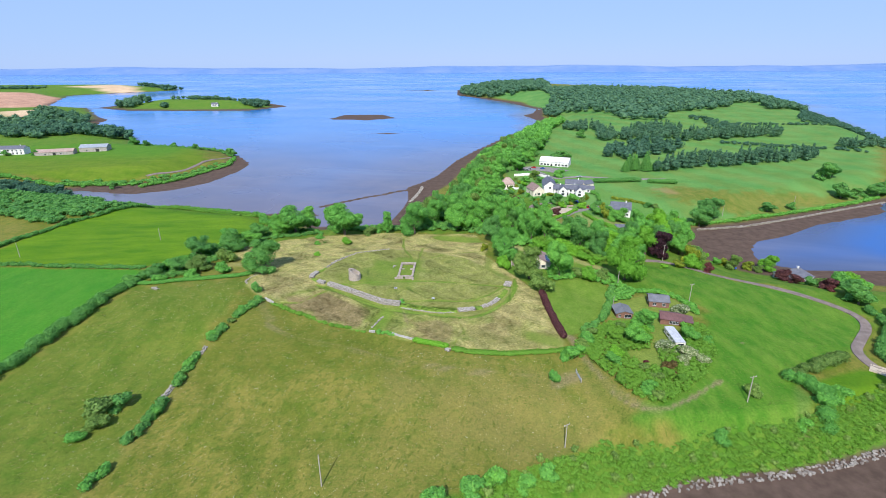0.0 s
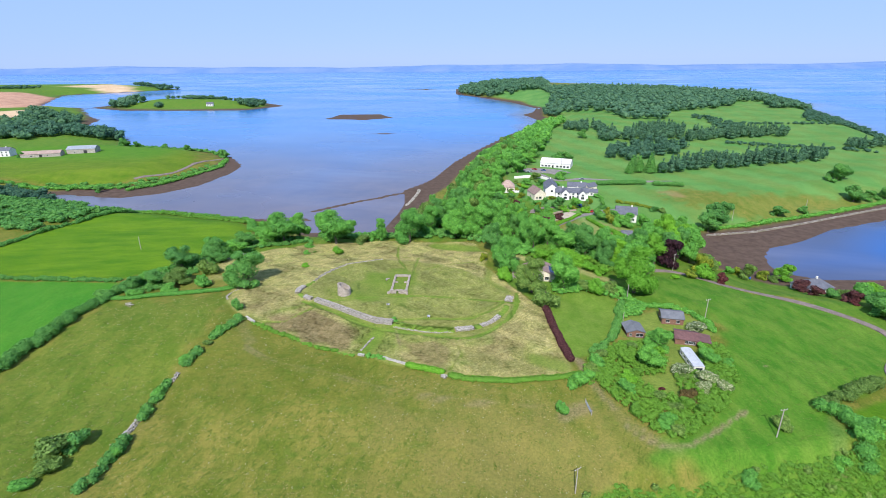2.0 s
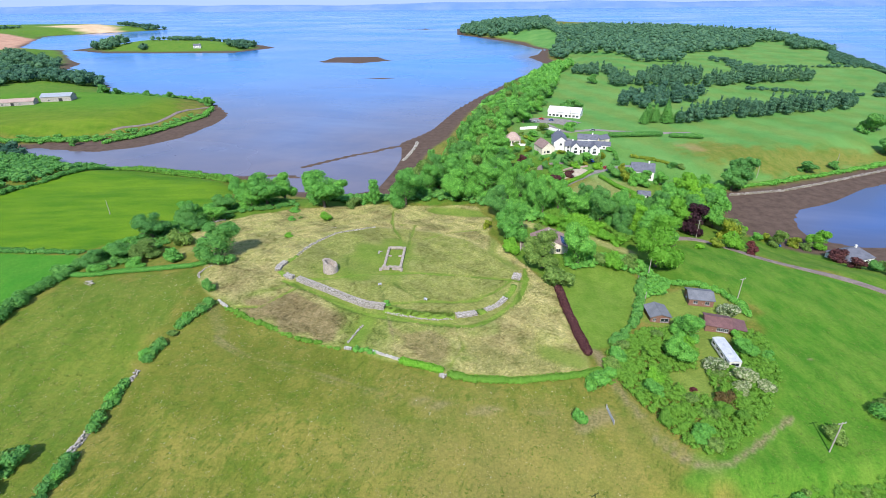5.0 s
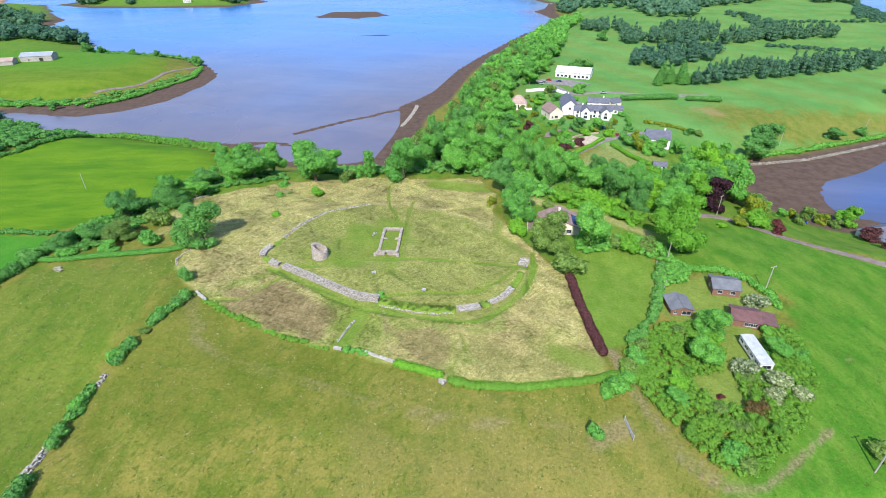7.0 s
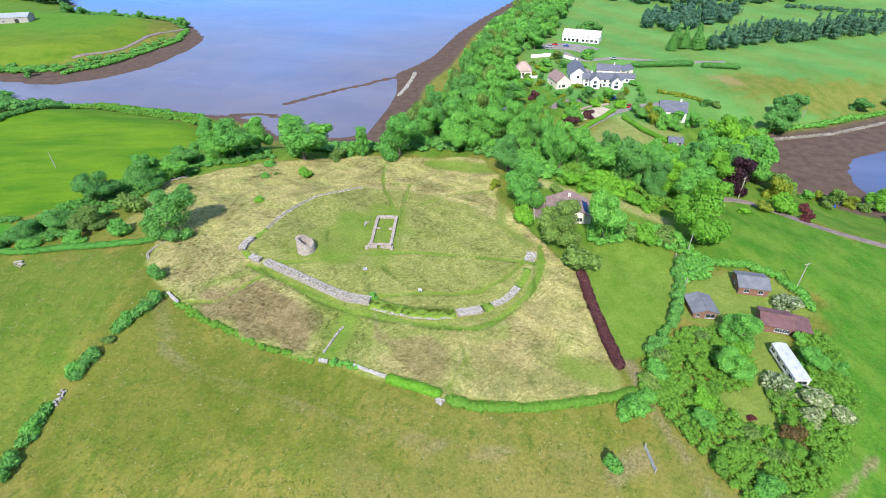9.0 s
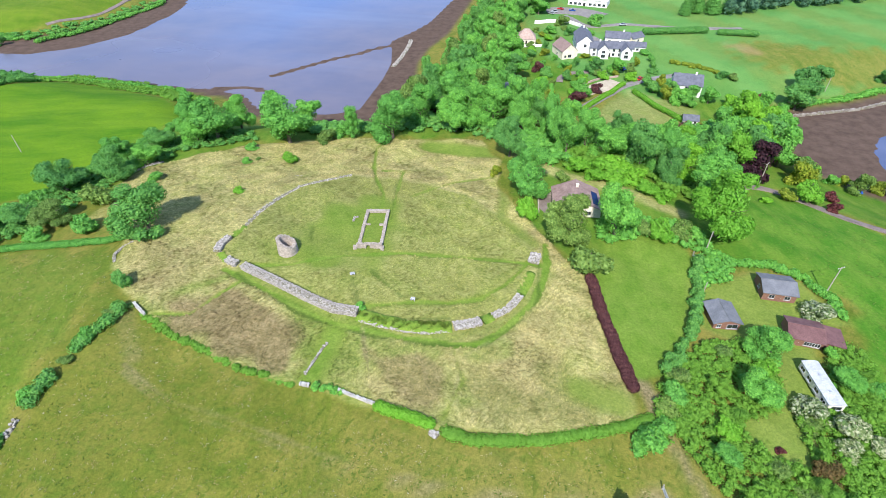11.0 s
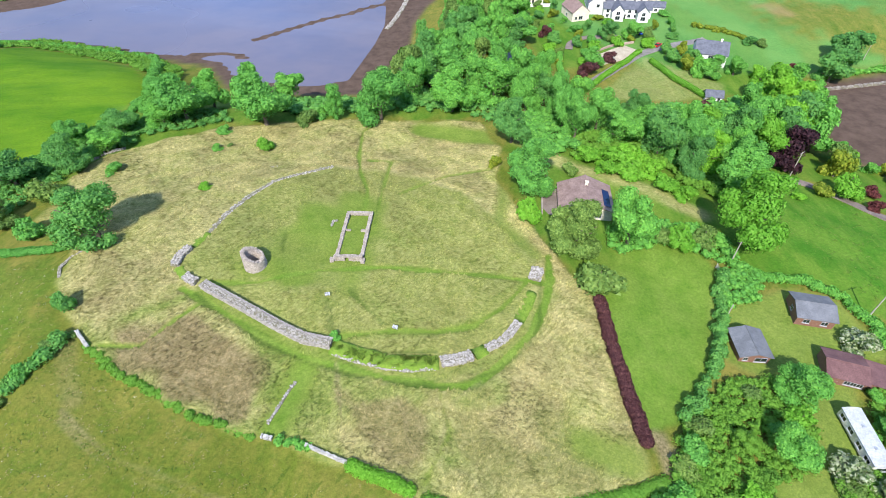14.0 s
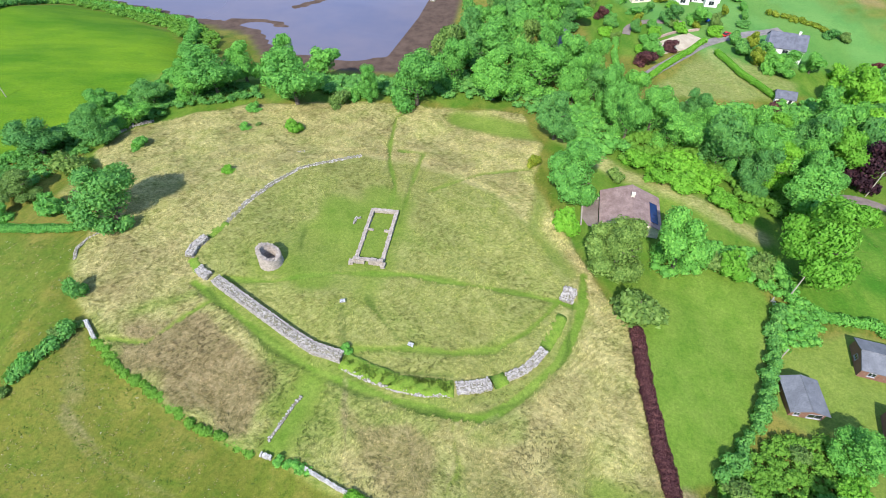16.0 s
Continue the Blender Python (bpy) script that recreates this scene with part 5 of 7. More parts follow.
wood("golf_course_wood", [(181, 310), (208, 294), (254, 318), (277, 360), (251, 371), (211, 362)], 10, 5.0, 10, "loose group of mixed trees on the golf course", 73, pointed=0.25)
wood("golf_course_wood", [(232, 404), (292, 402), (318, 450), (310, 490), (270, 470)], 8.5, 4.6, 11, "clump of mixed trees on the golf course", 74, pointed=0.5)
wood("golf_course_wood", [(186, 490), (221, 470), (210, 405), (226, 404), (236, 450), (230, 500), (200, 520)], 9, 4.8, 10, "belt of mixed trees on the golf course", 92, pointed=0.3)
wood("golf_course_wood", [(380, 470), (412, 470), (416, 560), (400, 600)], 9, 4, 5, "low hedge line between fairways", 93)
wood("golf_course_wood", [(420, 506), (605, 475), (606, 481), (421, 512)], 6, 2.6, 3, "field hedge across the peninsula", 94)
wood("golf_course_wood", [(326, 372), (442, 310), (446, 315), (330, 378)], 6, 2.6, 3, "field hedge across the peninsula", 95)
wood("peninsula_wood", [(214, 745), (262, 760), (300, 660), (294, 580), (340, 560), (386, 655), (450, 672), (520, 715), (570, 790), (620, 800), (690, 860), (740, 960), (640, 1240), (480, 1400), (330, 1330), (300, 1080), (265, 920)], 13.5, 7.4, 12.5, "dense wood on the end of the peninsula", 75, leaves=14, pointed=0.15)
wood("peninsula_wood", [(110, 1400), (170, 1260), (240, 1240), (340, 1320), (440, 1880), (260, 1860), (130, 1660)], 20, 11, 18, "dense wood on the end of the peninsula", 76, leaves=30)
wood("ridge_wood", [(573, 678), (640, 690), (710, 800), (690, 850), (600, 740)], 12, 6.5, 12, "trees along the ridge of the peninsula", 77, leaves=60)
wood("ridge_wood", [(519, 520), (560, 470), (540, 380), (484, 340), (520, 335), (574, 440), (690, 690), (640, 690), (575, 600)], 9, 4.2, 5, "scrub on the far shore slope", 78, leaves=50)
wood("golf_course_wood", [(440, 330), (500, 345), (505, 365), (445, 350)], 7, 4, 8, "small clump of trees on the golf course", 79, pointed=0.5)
wood("headland_wood", [(-330, 160), (-262, 202), (-214, 188), (-188, 172), (-186, 150), (-206, 100), (-250, 120)], 5, 3.2, 4, "low dark scrub at the head of the inlet", 80, tone=LEAF_DARK, leaves=50)
wood("headland_wood", [(-262, 236), (-232, 238), (-206, 260), (-194, 300), (-190, 330), (-198, 340), (-208, 312), (-216, 284), (-240, 256), (-300, 250)], 4.5, 2.8, 2.6, "low green scrub along the headland shore", 99, tone=LEAF_DARK, leaves=50)
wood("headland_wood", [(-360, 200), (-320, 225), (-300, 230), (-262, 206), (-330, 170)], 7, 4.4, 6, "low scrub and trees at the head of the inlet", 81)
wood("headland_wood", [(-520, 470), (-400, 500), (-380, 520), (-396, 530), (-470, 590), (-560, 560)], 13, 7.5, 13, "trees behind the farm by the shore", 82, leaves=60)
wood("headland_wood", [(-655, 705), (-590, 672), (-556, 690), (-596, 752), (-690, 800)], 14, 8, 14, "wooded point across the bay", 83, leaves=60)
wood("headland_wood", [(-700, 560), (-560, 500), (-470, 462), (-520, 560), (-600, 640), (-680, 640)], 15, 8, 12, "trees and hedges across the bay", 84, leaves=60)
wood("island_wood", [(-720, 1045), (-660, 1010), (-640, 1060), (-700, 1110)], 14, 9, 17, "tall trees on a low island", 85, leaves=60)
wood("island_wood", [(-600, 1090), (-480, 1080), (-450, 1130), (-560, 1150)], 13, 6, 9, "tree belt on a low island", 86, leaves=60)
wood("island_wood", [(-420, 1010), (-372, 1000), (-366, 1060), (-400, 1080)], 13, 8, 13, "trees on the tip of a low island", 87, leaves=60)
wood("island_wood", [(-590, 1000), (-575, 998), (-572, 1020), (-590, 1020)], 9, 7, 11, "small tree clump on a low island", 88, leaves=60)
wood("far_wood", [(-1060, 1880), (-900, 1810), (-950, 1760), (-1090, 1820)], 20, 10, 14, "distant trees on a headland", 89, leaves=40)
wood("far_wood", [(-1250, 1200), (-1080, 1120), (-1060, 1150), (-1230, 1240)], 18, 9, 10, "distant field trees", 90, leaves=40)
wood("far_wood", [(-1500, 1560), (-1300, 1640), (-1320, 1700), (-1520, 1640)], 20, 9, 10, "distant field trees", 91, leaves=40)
for x, y, r, h in [(-207, 385, 6, 9), (-212, 392, 5, 8), (-262, 418, 5, 7), (-290, 428, 5, 7), (-345, 445, 6, 10), (-352, 452, 6, 11), (-330, 442, 5, 8), (-250, 236, 4, 6), (-210, 275, 3, 4), (-420, 345, 5, 6), (-390, 345, 5, 6)]:
    plant("broad", "dark", x, y, r, h, "trees on the headland")

# ---------------------------------------------------------------- stonework
def stones(line, wide, high, size, seed, lift=0.0, fill=1.0, origin=(0, 0, 0), sides=True, crest=1.0):
    """Loose stones over a wall along a line: one mesh of uneven blocks."""
    rng = np.random.default_rng(seed)
    corner = np.array([(a, b, c) for a in (-1, 1) for b in (-1, 1) for c in (-1, 1)], float) * 0.5
    quads = np.array([(0, 1, 3, 2), (4, 6, 7, 5), (0, 4, 5, 1), (2, 3, 7, 6), (0, 2, 6, 4), (1, 5, 7, 3)])
    verts, faces, n = [], [], 0
    for (ax, ay), (bx, by) in zip(line, line[1:]):
        length = math.hypot(bx - ax, by - ay)
        ux, uy = (bx - ax) / length, (by - ay) / length
        across = max(1, round(wide / size))
        for i in range(max(1, round(length / size))):
            for j in range(across):
                for k in range(max(1, round(high / size)) if sides else 1):
                    edge = j in (0, across - 1)
                    top = k == (max(1, round(high / size)) - 1 if sides else 0)
                    if not (edge or top) or rng.random() > (fill if edge else fill * crest):
                        continue
                    s = (i + rng.uniform(0.2, 0.8)) * size
                    w = (j + rng.uniform(0.25, 0.75)) * wide / across - wide / 2
                    x, y = ax + ux * s - uy * w, ay + uy * s + ux * w
                    z = gz(x, y) + (k + 0.5) * (high / max(1, round(high / size)) if sides else high * 2) * (0.92 if sides else 0.5) + rng.uniform(-0.06, 0.08) + lift
                    block = corner * rng.uniform(0.7, 1.25, (1, 3)) * size * (1, 1, 0.75) + rng.uniform(-0.07, 0.07, (8, 3)) * size * 1.6
                    a = rng.uniform(0, 3.14)
                    c, q = math.cos(a), math.sin(a)
                    block = block @ np.array([[c, q, 0], [-q, c, 0], [0, 0, 1]])
                    verts.append(block + (x - origin[0], y - origin[1], z - origin[2]))
                    faces.append(quads + n)
                    n += 8
    me = bpy.data.meshes.new("stones")
    me.from_pydata(np.concatenate(verts).tolist(), [], np.concatenate(faces).tolist())
    return me


def blocks(rows, rng, jit=0.03):
    """One mesh of uneven blocks, each from its lower to its upper corner."""
    unit = np.array([(a, b, c) for a in (0, 1) for b in (0, 1) for c in (0, 1)], float)
    quads = np.array([(0, 1, 3, 2), (4, 6, 7, 5), (0, 4, 5, 1), (2, 3, 7, 6), (0, 2, 6, 4), (1, 5, 7, 3)])
    verts = [np.array(lo) + unit * (np.array(hi) - np.array(lo)) + rng.uniform(-jit, jit, (8, 3)) for lo, hi in rows]
    me = bpy.data.meshes.new("blocks")
    me.from_pydata(np.concatenate(verts).tolist(), [], np.concatenate([quads + 8 * i for i in range(len(rows))]).tolist())
    return me


def bank_mesh(line, wide, high, origin, rough=0.08, seed=1):
    """The solid inside of a wall or bank, rounded on top."""
    rng = np.random.default_rng(seed)
    pts = line_points(line, 0.8)
    prof = [(-0.5, -0.3), (-0.46, 0.55), (-0.3, 0.9), (0.0, 1.0), (0.3, 0.9), (0.46, 0.55), (0.5, -0.3)]
    verts, faces = [], []
    for i, (x, y) in enumerate(pts):
        (ax, ay), (bx, by) = pts[max(0, i - 1)], pts[min(len(pts) - 1, i + 1)]
        d = math.hypot(bx - ax, by - ay)
        nx, ny = -(by - ay) / d, (bx - ax) / d
        for w, h in prof:
            px, py = x + nx * w * wide, y + ny * w * wide
            verts.append((px - origin[0], py - origin[1], gz(x, y) + h * high + rng.uniform(-rough, rough) - origin[2]))
    k = len(prof)
    for i in range(len(pts) - 1):
        for j in range(k - 1):
            faces.append((i * k + j, i * k + j + 1, (i + 1) * k + j + 1, (i + 1) * k + j))
    faces += [tuple(range(k)), tuple(range((len(pts) - 1) * k, len(pts) * k))]
    me = bpy.data.meshes.new("core")
    me.from_pydata(verts, [], faces)
    return me


def stone_wall(line, wide, high, size, label, seed, stone=STONE, core=STONE_DARK, fill=1.0, name="stone_wall", solid=0.82, crest=1.0):
    x, y = line[0]
    o = (x, y, gz(x, y))
    top = new(name)
    top.matrix_basis = pose(*o)
    part("core", bank_mesh(line, wide * 0.9, high * solid, o, 0.05, seed), core, top)
    ob = part("stones", stones(line, wide, high, size, seed, fill=fill, origin=o, crest=crest), stone, top, "pale grey field stones")
    ob["kind"] = "stuff"
    return tagged(top, label, "wall")


stone_wall([(-25.2, -7.6), (-19, -11.2), (-13.6, -14.3), (-8.5, -17.2), (-3.1, -20), (2.4, -21.4)], 1.95, 1.45, 0.21, "broad dry stone wall of the inner enclosure, restored", 101, crest=0.6, solid=0.9)
stone_wall([(-29.6, -5.2), (-28.0, -6.6), (-26.8, -7.0)], 1.8, 1.3, 0.42, "broken wall end beside the enclosure gateway", 102)
stone_wall([(-33, -2.2), (-32.8, 1), (-31.6, 3.4)], 1.8, 1.3, 0.42, "curved stretch of the ancient stone enclosure wall", 103)
stone_wall([(-29.5, 8.2), (-27.6, 16.4), (-24.9, 23.7), (-20.3, 30.8), (-16, 33.6), (-11.6, 35.9), (-6.3, 38.4)], 1.3, 0.6, 0.40, "low tumbled remains of the inner enclosure wall", 104, fill=0.62)
stone_wall([(22.6, -25.2), (26, -24.6), (28.4, -23.6)], 2.2, 0.9, 0.36, "collapsed heap of stones on the enclosure line", 105)
stone_wall([(31, -22.2), (33.6, -21), (36, -18.8), (37.6, -16.4)], 1.6, 0.9, 0.36, "short stretch of broken enclosure wall", 106)
stone_wall([(42.4, -5.2), (43.6, -1.9)], 2.6, 0.9, 0.5, "small square platform of laid stones", 107, fill=1.0)
stone_wall([(2.8, -23.2), (7.2, -24.9), (12.3, -26.4), (17.2, -26.9), (22, -26.4)], 0.6, 0.5, 0.32, "thin line of facing stones below a grass bank", 108, fill=0.7)
stone_wall([(0.7, -40.1), (4, -41.4), (7.8, -42.9)], 0.55, 0.95, 0.25, "white limewashed stretch of the outer wall", 109, stone=STONE_WHITE, core=STONE_WHITE)
stone_wall([(-45.6, -18.4), (-44, -20), (-41.8, -22)], 0.55, 0.95, 0.25, "white limewashed end of the outer wall", 110, stone=STONE_WHITE, core=STONE_WHITE)
stone_wall([(-6.6, -38.6), (-4.8, -39)], 0.6, 0.7, 0.36, "small remnant of white outer wall", 111, stone=STONE_WHITE, solid=0.5)
stone_wall([(-55.6, 4.4), (-58, 2.2), (-58.8, -0.6), (-57.4, -3.4)], 0.65, 0.5, 0.36, "low grey boundary wall in dry grass", 112)
stone_wall([(-6.2, -36.4), (-4.9, -33), (-3.9, -30), (-3.1, -28.5)], 0.6, 0.35, 0.28, "low foundation wall in the grass", 113, fill=0.6, solid=0.5)
stone_wall([(-9.6, -30.8), (-7.6, -29.6), (-6.2, -28.6)], 0.7, 0.2, 0.26, "scattered foundation stones in the grass", 114, fill=0.25, solid=0.3)
stone_wall([(-59.4, -68), (-58.8, -64), (-59, -61)], 1.4, 0.8, 0.45, "tumbled stones in an old field bank", 115, fill=0.45, solid=0.2)
stone_wall([(-57.2, -47), (-56.8, -43.6)], 1.2, 0.7, 0.42, "tumbled stones in an old field bank", 116, fill=0.45, solid=0.2)
stone_wall([(-80, 41), (-77.5, 45.4), (-74.9, 49.9), (-70, 53)], 1.6, 0.6, 0.4, "tumbled boundary stones under trees", 117, fill=0.45, solid=0.2)
stone_wall([(17.6, -48.6), (19, -49.6)], 1.2, 0.7, 0.42, "small heap of stones at the wall corner", 118, fill=0.7)
stone_wall([(-2.4, 11.6), (-2.2, 13.6), (-1.2, 13.8)], 0.5, 0.4, 0.3, "small stone kerb beside the church ruin", 119)
stone_wall([(-23.6, 39.6), (-21.8, 40.2)], 1.0, 0.4, 0.4, "few grey stones lying in grass", 120, fill=0.6)
stone_wall([(176, 110), (209, 116), (247, 130), (289, 147), (342, 168)], 1.4, 1.0, 0.6, "long stone causeway edge along the bay", 121, stone=SHINGLE, fill=0.7)
stone_wall([(-3, 184), (1, 200), (4, 216), (5.6, 231)], 2.4, 0.5, 0.7, "ruined pale stone jetty on the mud", 122, fill=0.6)


def grass_bank(line, wide, high, label, seed, name="grass_bank"):
    x, y = line[0]
    o = (x, y, gz(x, y))
    me = bank_mesh(line, wide * 1.15, high * 0.55, o, 0.26, seed)
    me.materials.append(TURF)
    me.polygons.foreach_set("use_smooth", np.ones(len(me.polygons), bool))
    ob = new(name, me)
    ob.matrix_basis = pose(*o)
    return tagged(ob, label, "bank")


grass_bank([(2.6, -21.6), (7.2, -23.4), (12.3, -24.9), (17.2, -25.4), (22.2, -25.1)], 3.0, 1.1, "grassed over stretch of the enclosure wall", 131)
grass_bank([(28.6, -23.4), (31, -22.2)], 2.4, 0.9, "grassed gap in the broken wall", 132)
grass_bank([(37.6, -16), (39.7, -12.4), (41.4, -8.4)], 2.2, 0.8, "green bank on the line of the wall", 133)
grass_bank([(-32, -2.8), (-30.8, -4.4), (-29.4, -5.4)], 2.0, 1.2, "grassed top of the enclosure wall", 134)
grass_bank([(-31.4, 3.8), (-30.2, 6.4), (-29.5, 8.4)], 1.8, 0.8, "grassed top of the enclosure wall", 135)


# shore boulders on the south beach
def boulders():
    me = stones([(40, -107), (61, -91.5), (75, -87.6), (90, -85.6), (105, -84.4), (123, -80.5), (140, -76), (160, -72)], 2.4, 0.4, 0.55, 140, fill=0.4, sides=False)
    me.materials.append(SHINGLE)
    tagged(new("shore_boulders", me), "band of grey boulders along the muddy beach", "rocks", kind="stuff")


boulders()


# ---------------------------------------------------------------- tower and church
def round_tower(x, y):
    top = thing("round_tower", x, y, 0, label="stump of an ancient round tower in grey stone", category="ruin", sink=0.2)
    rng = np.random.default_rng(7)
    n, rows, r_out, r_in = 44, 13, 2.4, 1.35
    tall = [3.2 + 1.0 * math.cos(2 * math.pi * i / n - 3.1) + rng.uniform(-0.12, 0.12) for i in range(n)]
    verts, faces = [], []
    for j in range(rows + 1):
        for i in range(n):
            a, z = 2 * math.pi * i / n, tall[i] * j / rows
            r = r_out - 0.06 * z + rng.uniform(-0.05, 0.05)
            verts.append((r * math.cos(a), r * math.sin(a), z))
    for j in range(rows + 1):
        for i in range(n):
            a, z = 2 * math.pi * i / n, tall[i] * (1 - j / rows * 0.85)
            r = r_in + rng.uniform(-0.04, 0.04)
            verts.append((r * math.cos(a), r * math.sin(a), z))
    for j in range(2 * rows + 1):
        for i in range(n):
            k = (i + 1) % n
            faces.append((j * n + i, j * n + k, (j + 1) * n + k, (j + 1) * n + i))
    faces.append(tuple((2 * rows + 1) * n + i for i in range(n))[::-1])
    me = bpy.data.meshes.new("shaft")
    me.from_pydata(verts, [], faces)
    part("shaft", me, STONE_PALE, top)
    rows = []
    for i in range(170):
        a, r = rng.uniform(0, 6.283), rng.uniform(1.6, 2.1)
        c = np.array([r * math.cos(a), r * math.sin(a), 3.2 + 1.0 * math.cos(a - 3.1) + rng.uniform(-0.05, 0.08)])
        s = np.array([*rng.uniform(0.12, 0.24, 2), 0.12])
        rows.append((c - s, c + s))
    bm = blocks(rows, rng)
    ob = part("rim_stones", bm, STONE_PALE, top, "uneven broken rim stones")
    return top


round_tower(-16.3, -1.6)


def church(x, y, rot):
    top = thing("church_ruin", x, y, rot, label="low stone walls of a ruined church on mown grass", category="ruin", sink=0.15)
    w, l, t = 6.2, 16.4, 0.75

    def wall(name, seed, x0, y0, x1, y1, h, label="", z0=0.0):
        rng = np.random.default_rng(seed)
        nx, ny, nz = max(1, round((x1 - x0) / 0.42)), max(1, round((y1 - y0) / 0.42)), max(1, round(h / 0.36))
        rows = [((x0 + 0.12, y0 + 0.12, z0 - 0.1), (x1 - 0.12, y1 - 0.12, z0 + h * 0.9))]
        for i in range(nx):
            for j in range(ny):
                for k in range(nz):
                    if 0 < i < nx - 1 and 0 < j < ny - 1 and k < nz - 1:
                        continue
                    c = np.array([x0 + (x1 - x0) * (i + 0.5) / nx, y0 + (y1 - y0) * (j + 0.5) / ny, z0 + h * (k + 0.5) / nz]) + rng.uniform(-0.05, 0.05, 3)
                    s = np.array([*rng.uniform(0.17, 0.24, 2), rng.uniform(0.15, 0.22)])
                    rows.append((c - s, c + s))
        part(name, blocks(rows, rng), STONE_PALE, top, label)

    wall("west_wall", 1, 0, t, t, l - t, 0.75)
    wall("east_wall", 2, w - t, t, w, l - t, 0.75)
    wall("north_wall", 3, 0, l - t, w, l, 0.75)
    wall("front_wall", 4, 0, 0, 2.3, t + 0.1, 1.5, "taller gable wall with a doorway")
    wall("front_wall", 5, 3.2, 0, w, t + 0.1, 1.5, "taller gable wall with a doorway")
    wall("lintel", 6, 2.2, 0.05, 3.3, t, 0.36, z0=1.2)
    wall("chancel_wall", 7, t, 9.6, t + 1.2, 10.2, 0.55)
    wall("chancel_wall", 8, w - t - 1.2, 9.6, w - t, 10.2, 0.55)
    wall("buttress", 9, -0.9, -0.5, 0.1, 0.7, 0.9)
    wall("buttress", 10, w - 0.5, -0.6, w + 0.5, 0.5, 0.9)
    return top


church(-0.2, 0.4, -3)


def sign(x, y, rot, label):
    top = thing("information_sign", x, y, rot, label=label, category="sign", sink=0.1)
    for dx in (-0.38, 0.38):
        part("post", boxes((dx - 0.05, -0.05, 0, dx + 0.05, 0.05, 0.85), bevel=0.01), WOOD_POLE, top)
    bm = boxes((-0.5, -0.34, -0.03, 0.5, 0.34, 0.03), bevel=0.01)
    bmesh.ops.transform(bm, matrix=pose(0, 0, 0.92, 24), verts=bm.verts)
    panel = part("panel", bm, WHITE_METAL, top, "sloping pale information panel")
    bm = bmesh.new()
    for i in range(5):
        box(bm, -0.46, 0.22 - 0.14 * i, 0.034, 0.30 + 0.1 * (i % 2), 0.27 - 0.14 * i, 0.038)
    bmesh.ops.transform(bm, matrix=pose(0, 0, 0.92, 24), verts=bm.verts)
    part("print", bm, DARK, panel)


sign(0.0, -9.8, 12, "pale information sign beside the church ruin")
sign(14.0, -18.0, -20, "pale information sign inside the enclosure")
plant("bush", "green", 2.8, -19.8, 1.2, 1.5)


# ---------------------------------------------------------------- poles, gates, bench
def pole(x, y, h, rot, label, arm=True):
    top = thing("electricity_pole", x, y, rot, label=label, category="pole", group="electricity poles", sink=0.3)
    part("shaft", tube(bmesh.new(), (0, 0, 0), (0, 0, h + 0.3), 0.16, 0.11, 10), WOOD_POLE, top)
    if arm:
        part("crossarm", boxes((-0.95, -0.06, h - 0.05, 0.95, 0.06, h + 0.09), bevel=0.01), WOOD_POLE, top)
        for dx in (-0.85, 0, 0.85):
            part("insulator", tube(bmesh.new(), (dx, 0, h + 0.09), (dx, 0, h + 0.33), 0.07, 0.04, 8), WHITE_METAL, top)
    return top


for x, y, h, rot, arm in [(-10.2, -98.2, 8.5, 20, False), (46.1, -83.5, 7, 30, True), (99.5, -69.3, 8.3, 10, True), (110, -13, 8.5, 15, True), (-125, 65, 6.5, 0, False), (-182, 46, 7, 0, False), (125, 43.5, 8, 35, True),
                          (88.5, 3.0, 7, 0, False), (203, 132, 9, 0, False), (262, 150, 9, 0, False), (128, 268, 9, 0, False), (82, -11.5, 3.6, 0, False)]:
    pole(x, y, h, rot, "weathered wooden pole with a crossarm standing in grass" if arm else "bare weathered wooden pole standing in grass", arm)


def field_gate(x, y, rot, length, label):
    top = thing("field_gate", x, y, rot, label=label, category="gate")
    for dx in (0, length):
        part("gatepost", boxes((dx - 0.09, -0.09, 0, dx + 0.09, 0.09, 1.5), bevel=0.02), WOOD_POLE, top)
    for k in range(5):
        part("bar", tube(bmesh.new(), (0.1, 0, 0.3 + 0.22 * k), (length - 0.1, 0, 0.3 + 0.22 * k), 0.035, 0.035, 6), GREY_METAL, top)
    for dx in (0.12, length / 2, length - 0.12):
        part("upright", tube(bmesh.new(), (dx, 0, 0.25), (dx, 0, 1.2), 0.03, 0.03, 6), GREY_METAL, top)


field_gate(55.2, -58.2, -88, 4.8, "galvanised steel field gate between pastures")
field_gate(84.9, 2.0, -84, 3.6, "grey metal gate at the lawn corner")


def bench(x, y, rot):
    top = thing("picnic_bench", x, y, rot, label="grey weathered picnic bench on rough pasture", category="bench")
    part("tabletop", boxes(*[(-0.95, -0.4 + 0.2 * i, 0.70, 0.95, -0.22 + 0.2 * i, 0.75) for i in range(4)]), WOOD_POLE, top)
    for dy in (-0.78, 0.56):
        part("seat", boxes((-0.95, dy, 0.42, 0.95, dy + 0.22, 0.47)), WOOD_POLE, top)
    for dx in (-0.7, 0.7):
        part("leg", tube(bmesh.new(), (dx, -0.7, 0), (dx, -0.2, 0.72), 0.05, 0.05, 6), WOOD_POLE, top)
        part("leg", tube(bmesh.new(), (dx, 0.7, 0), (dx, 0.2, 0.72), 0.05, 0.05, 6), WOOD_POLE, top)


bench(-95.2, 0.6, 10)
bench(-93.6, -0.8, -25)


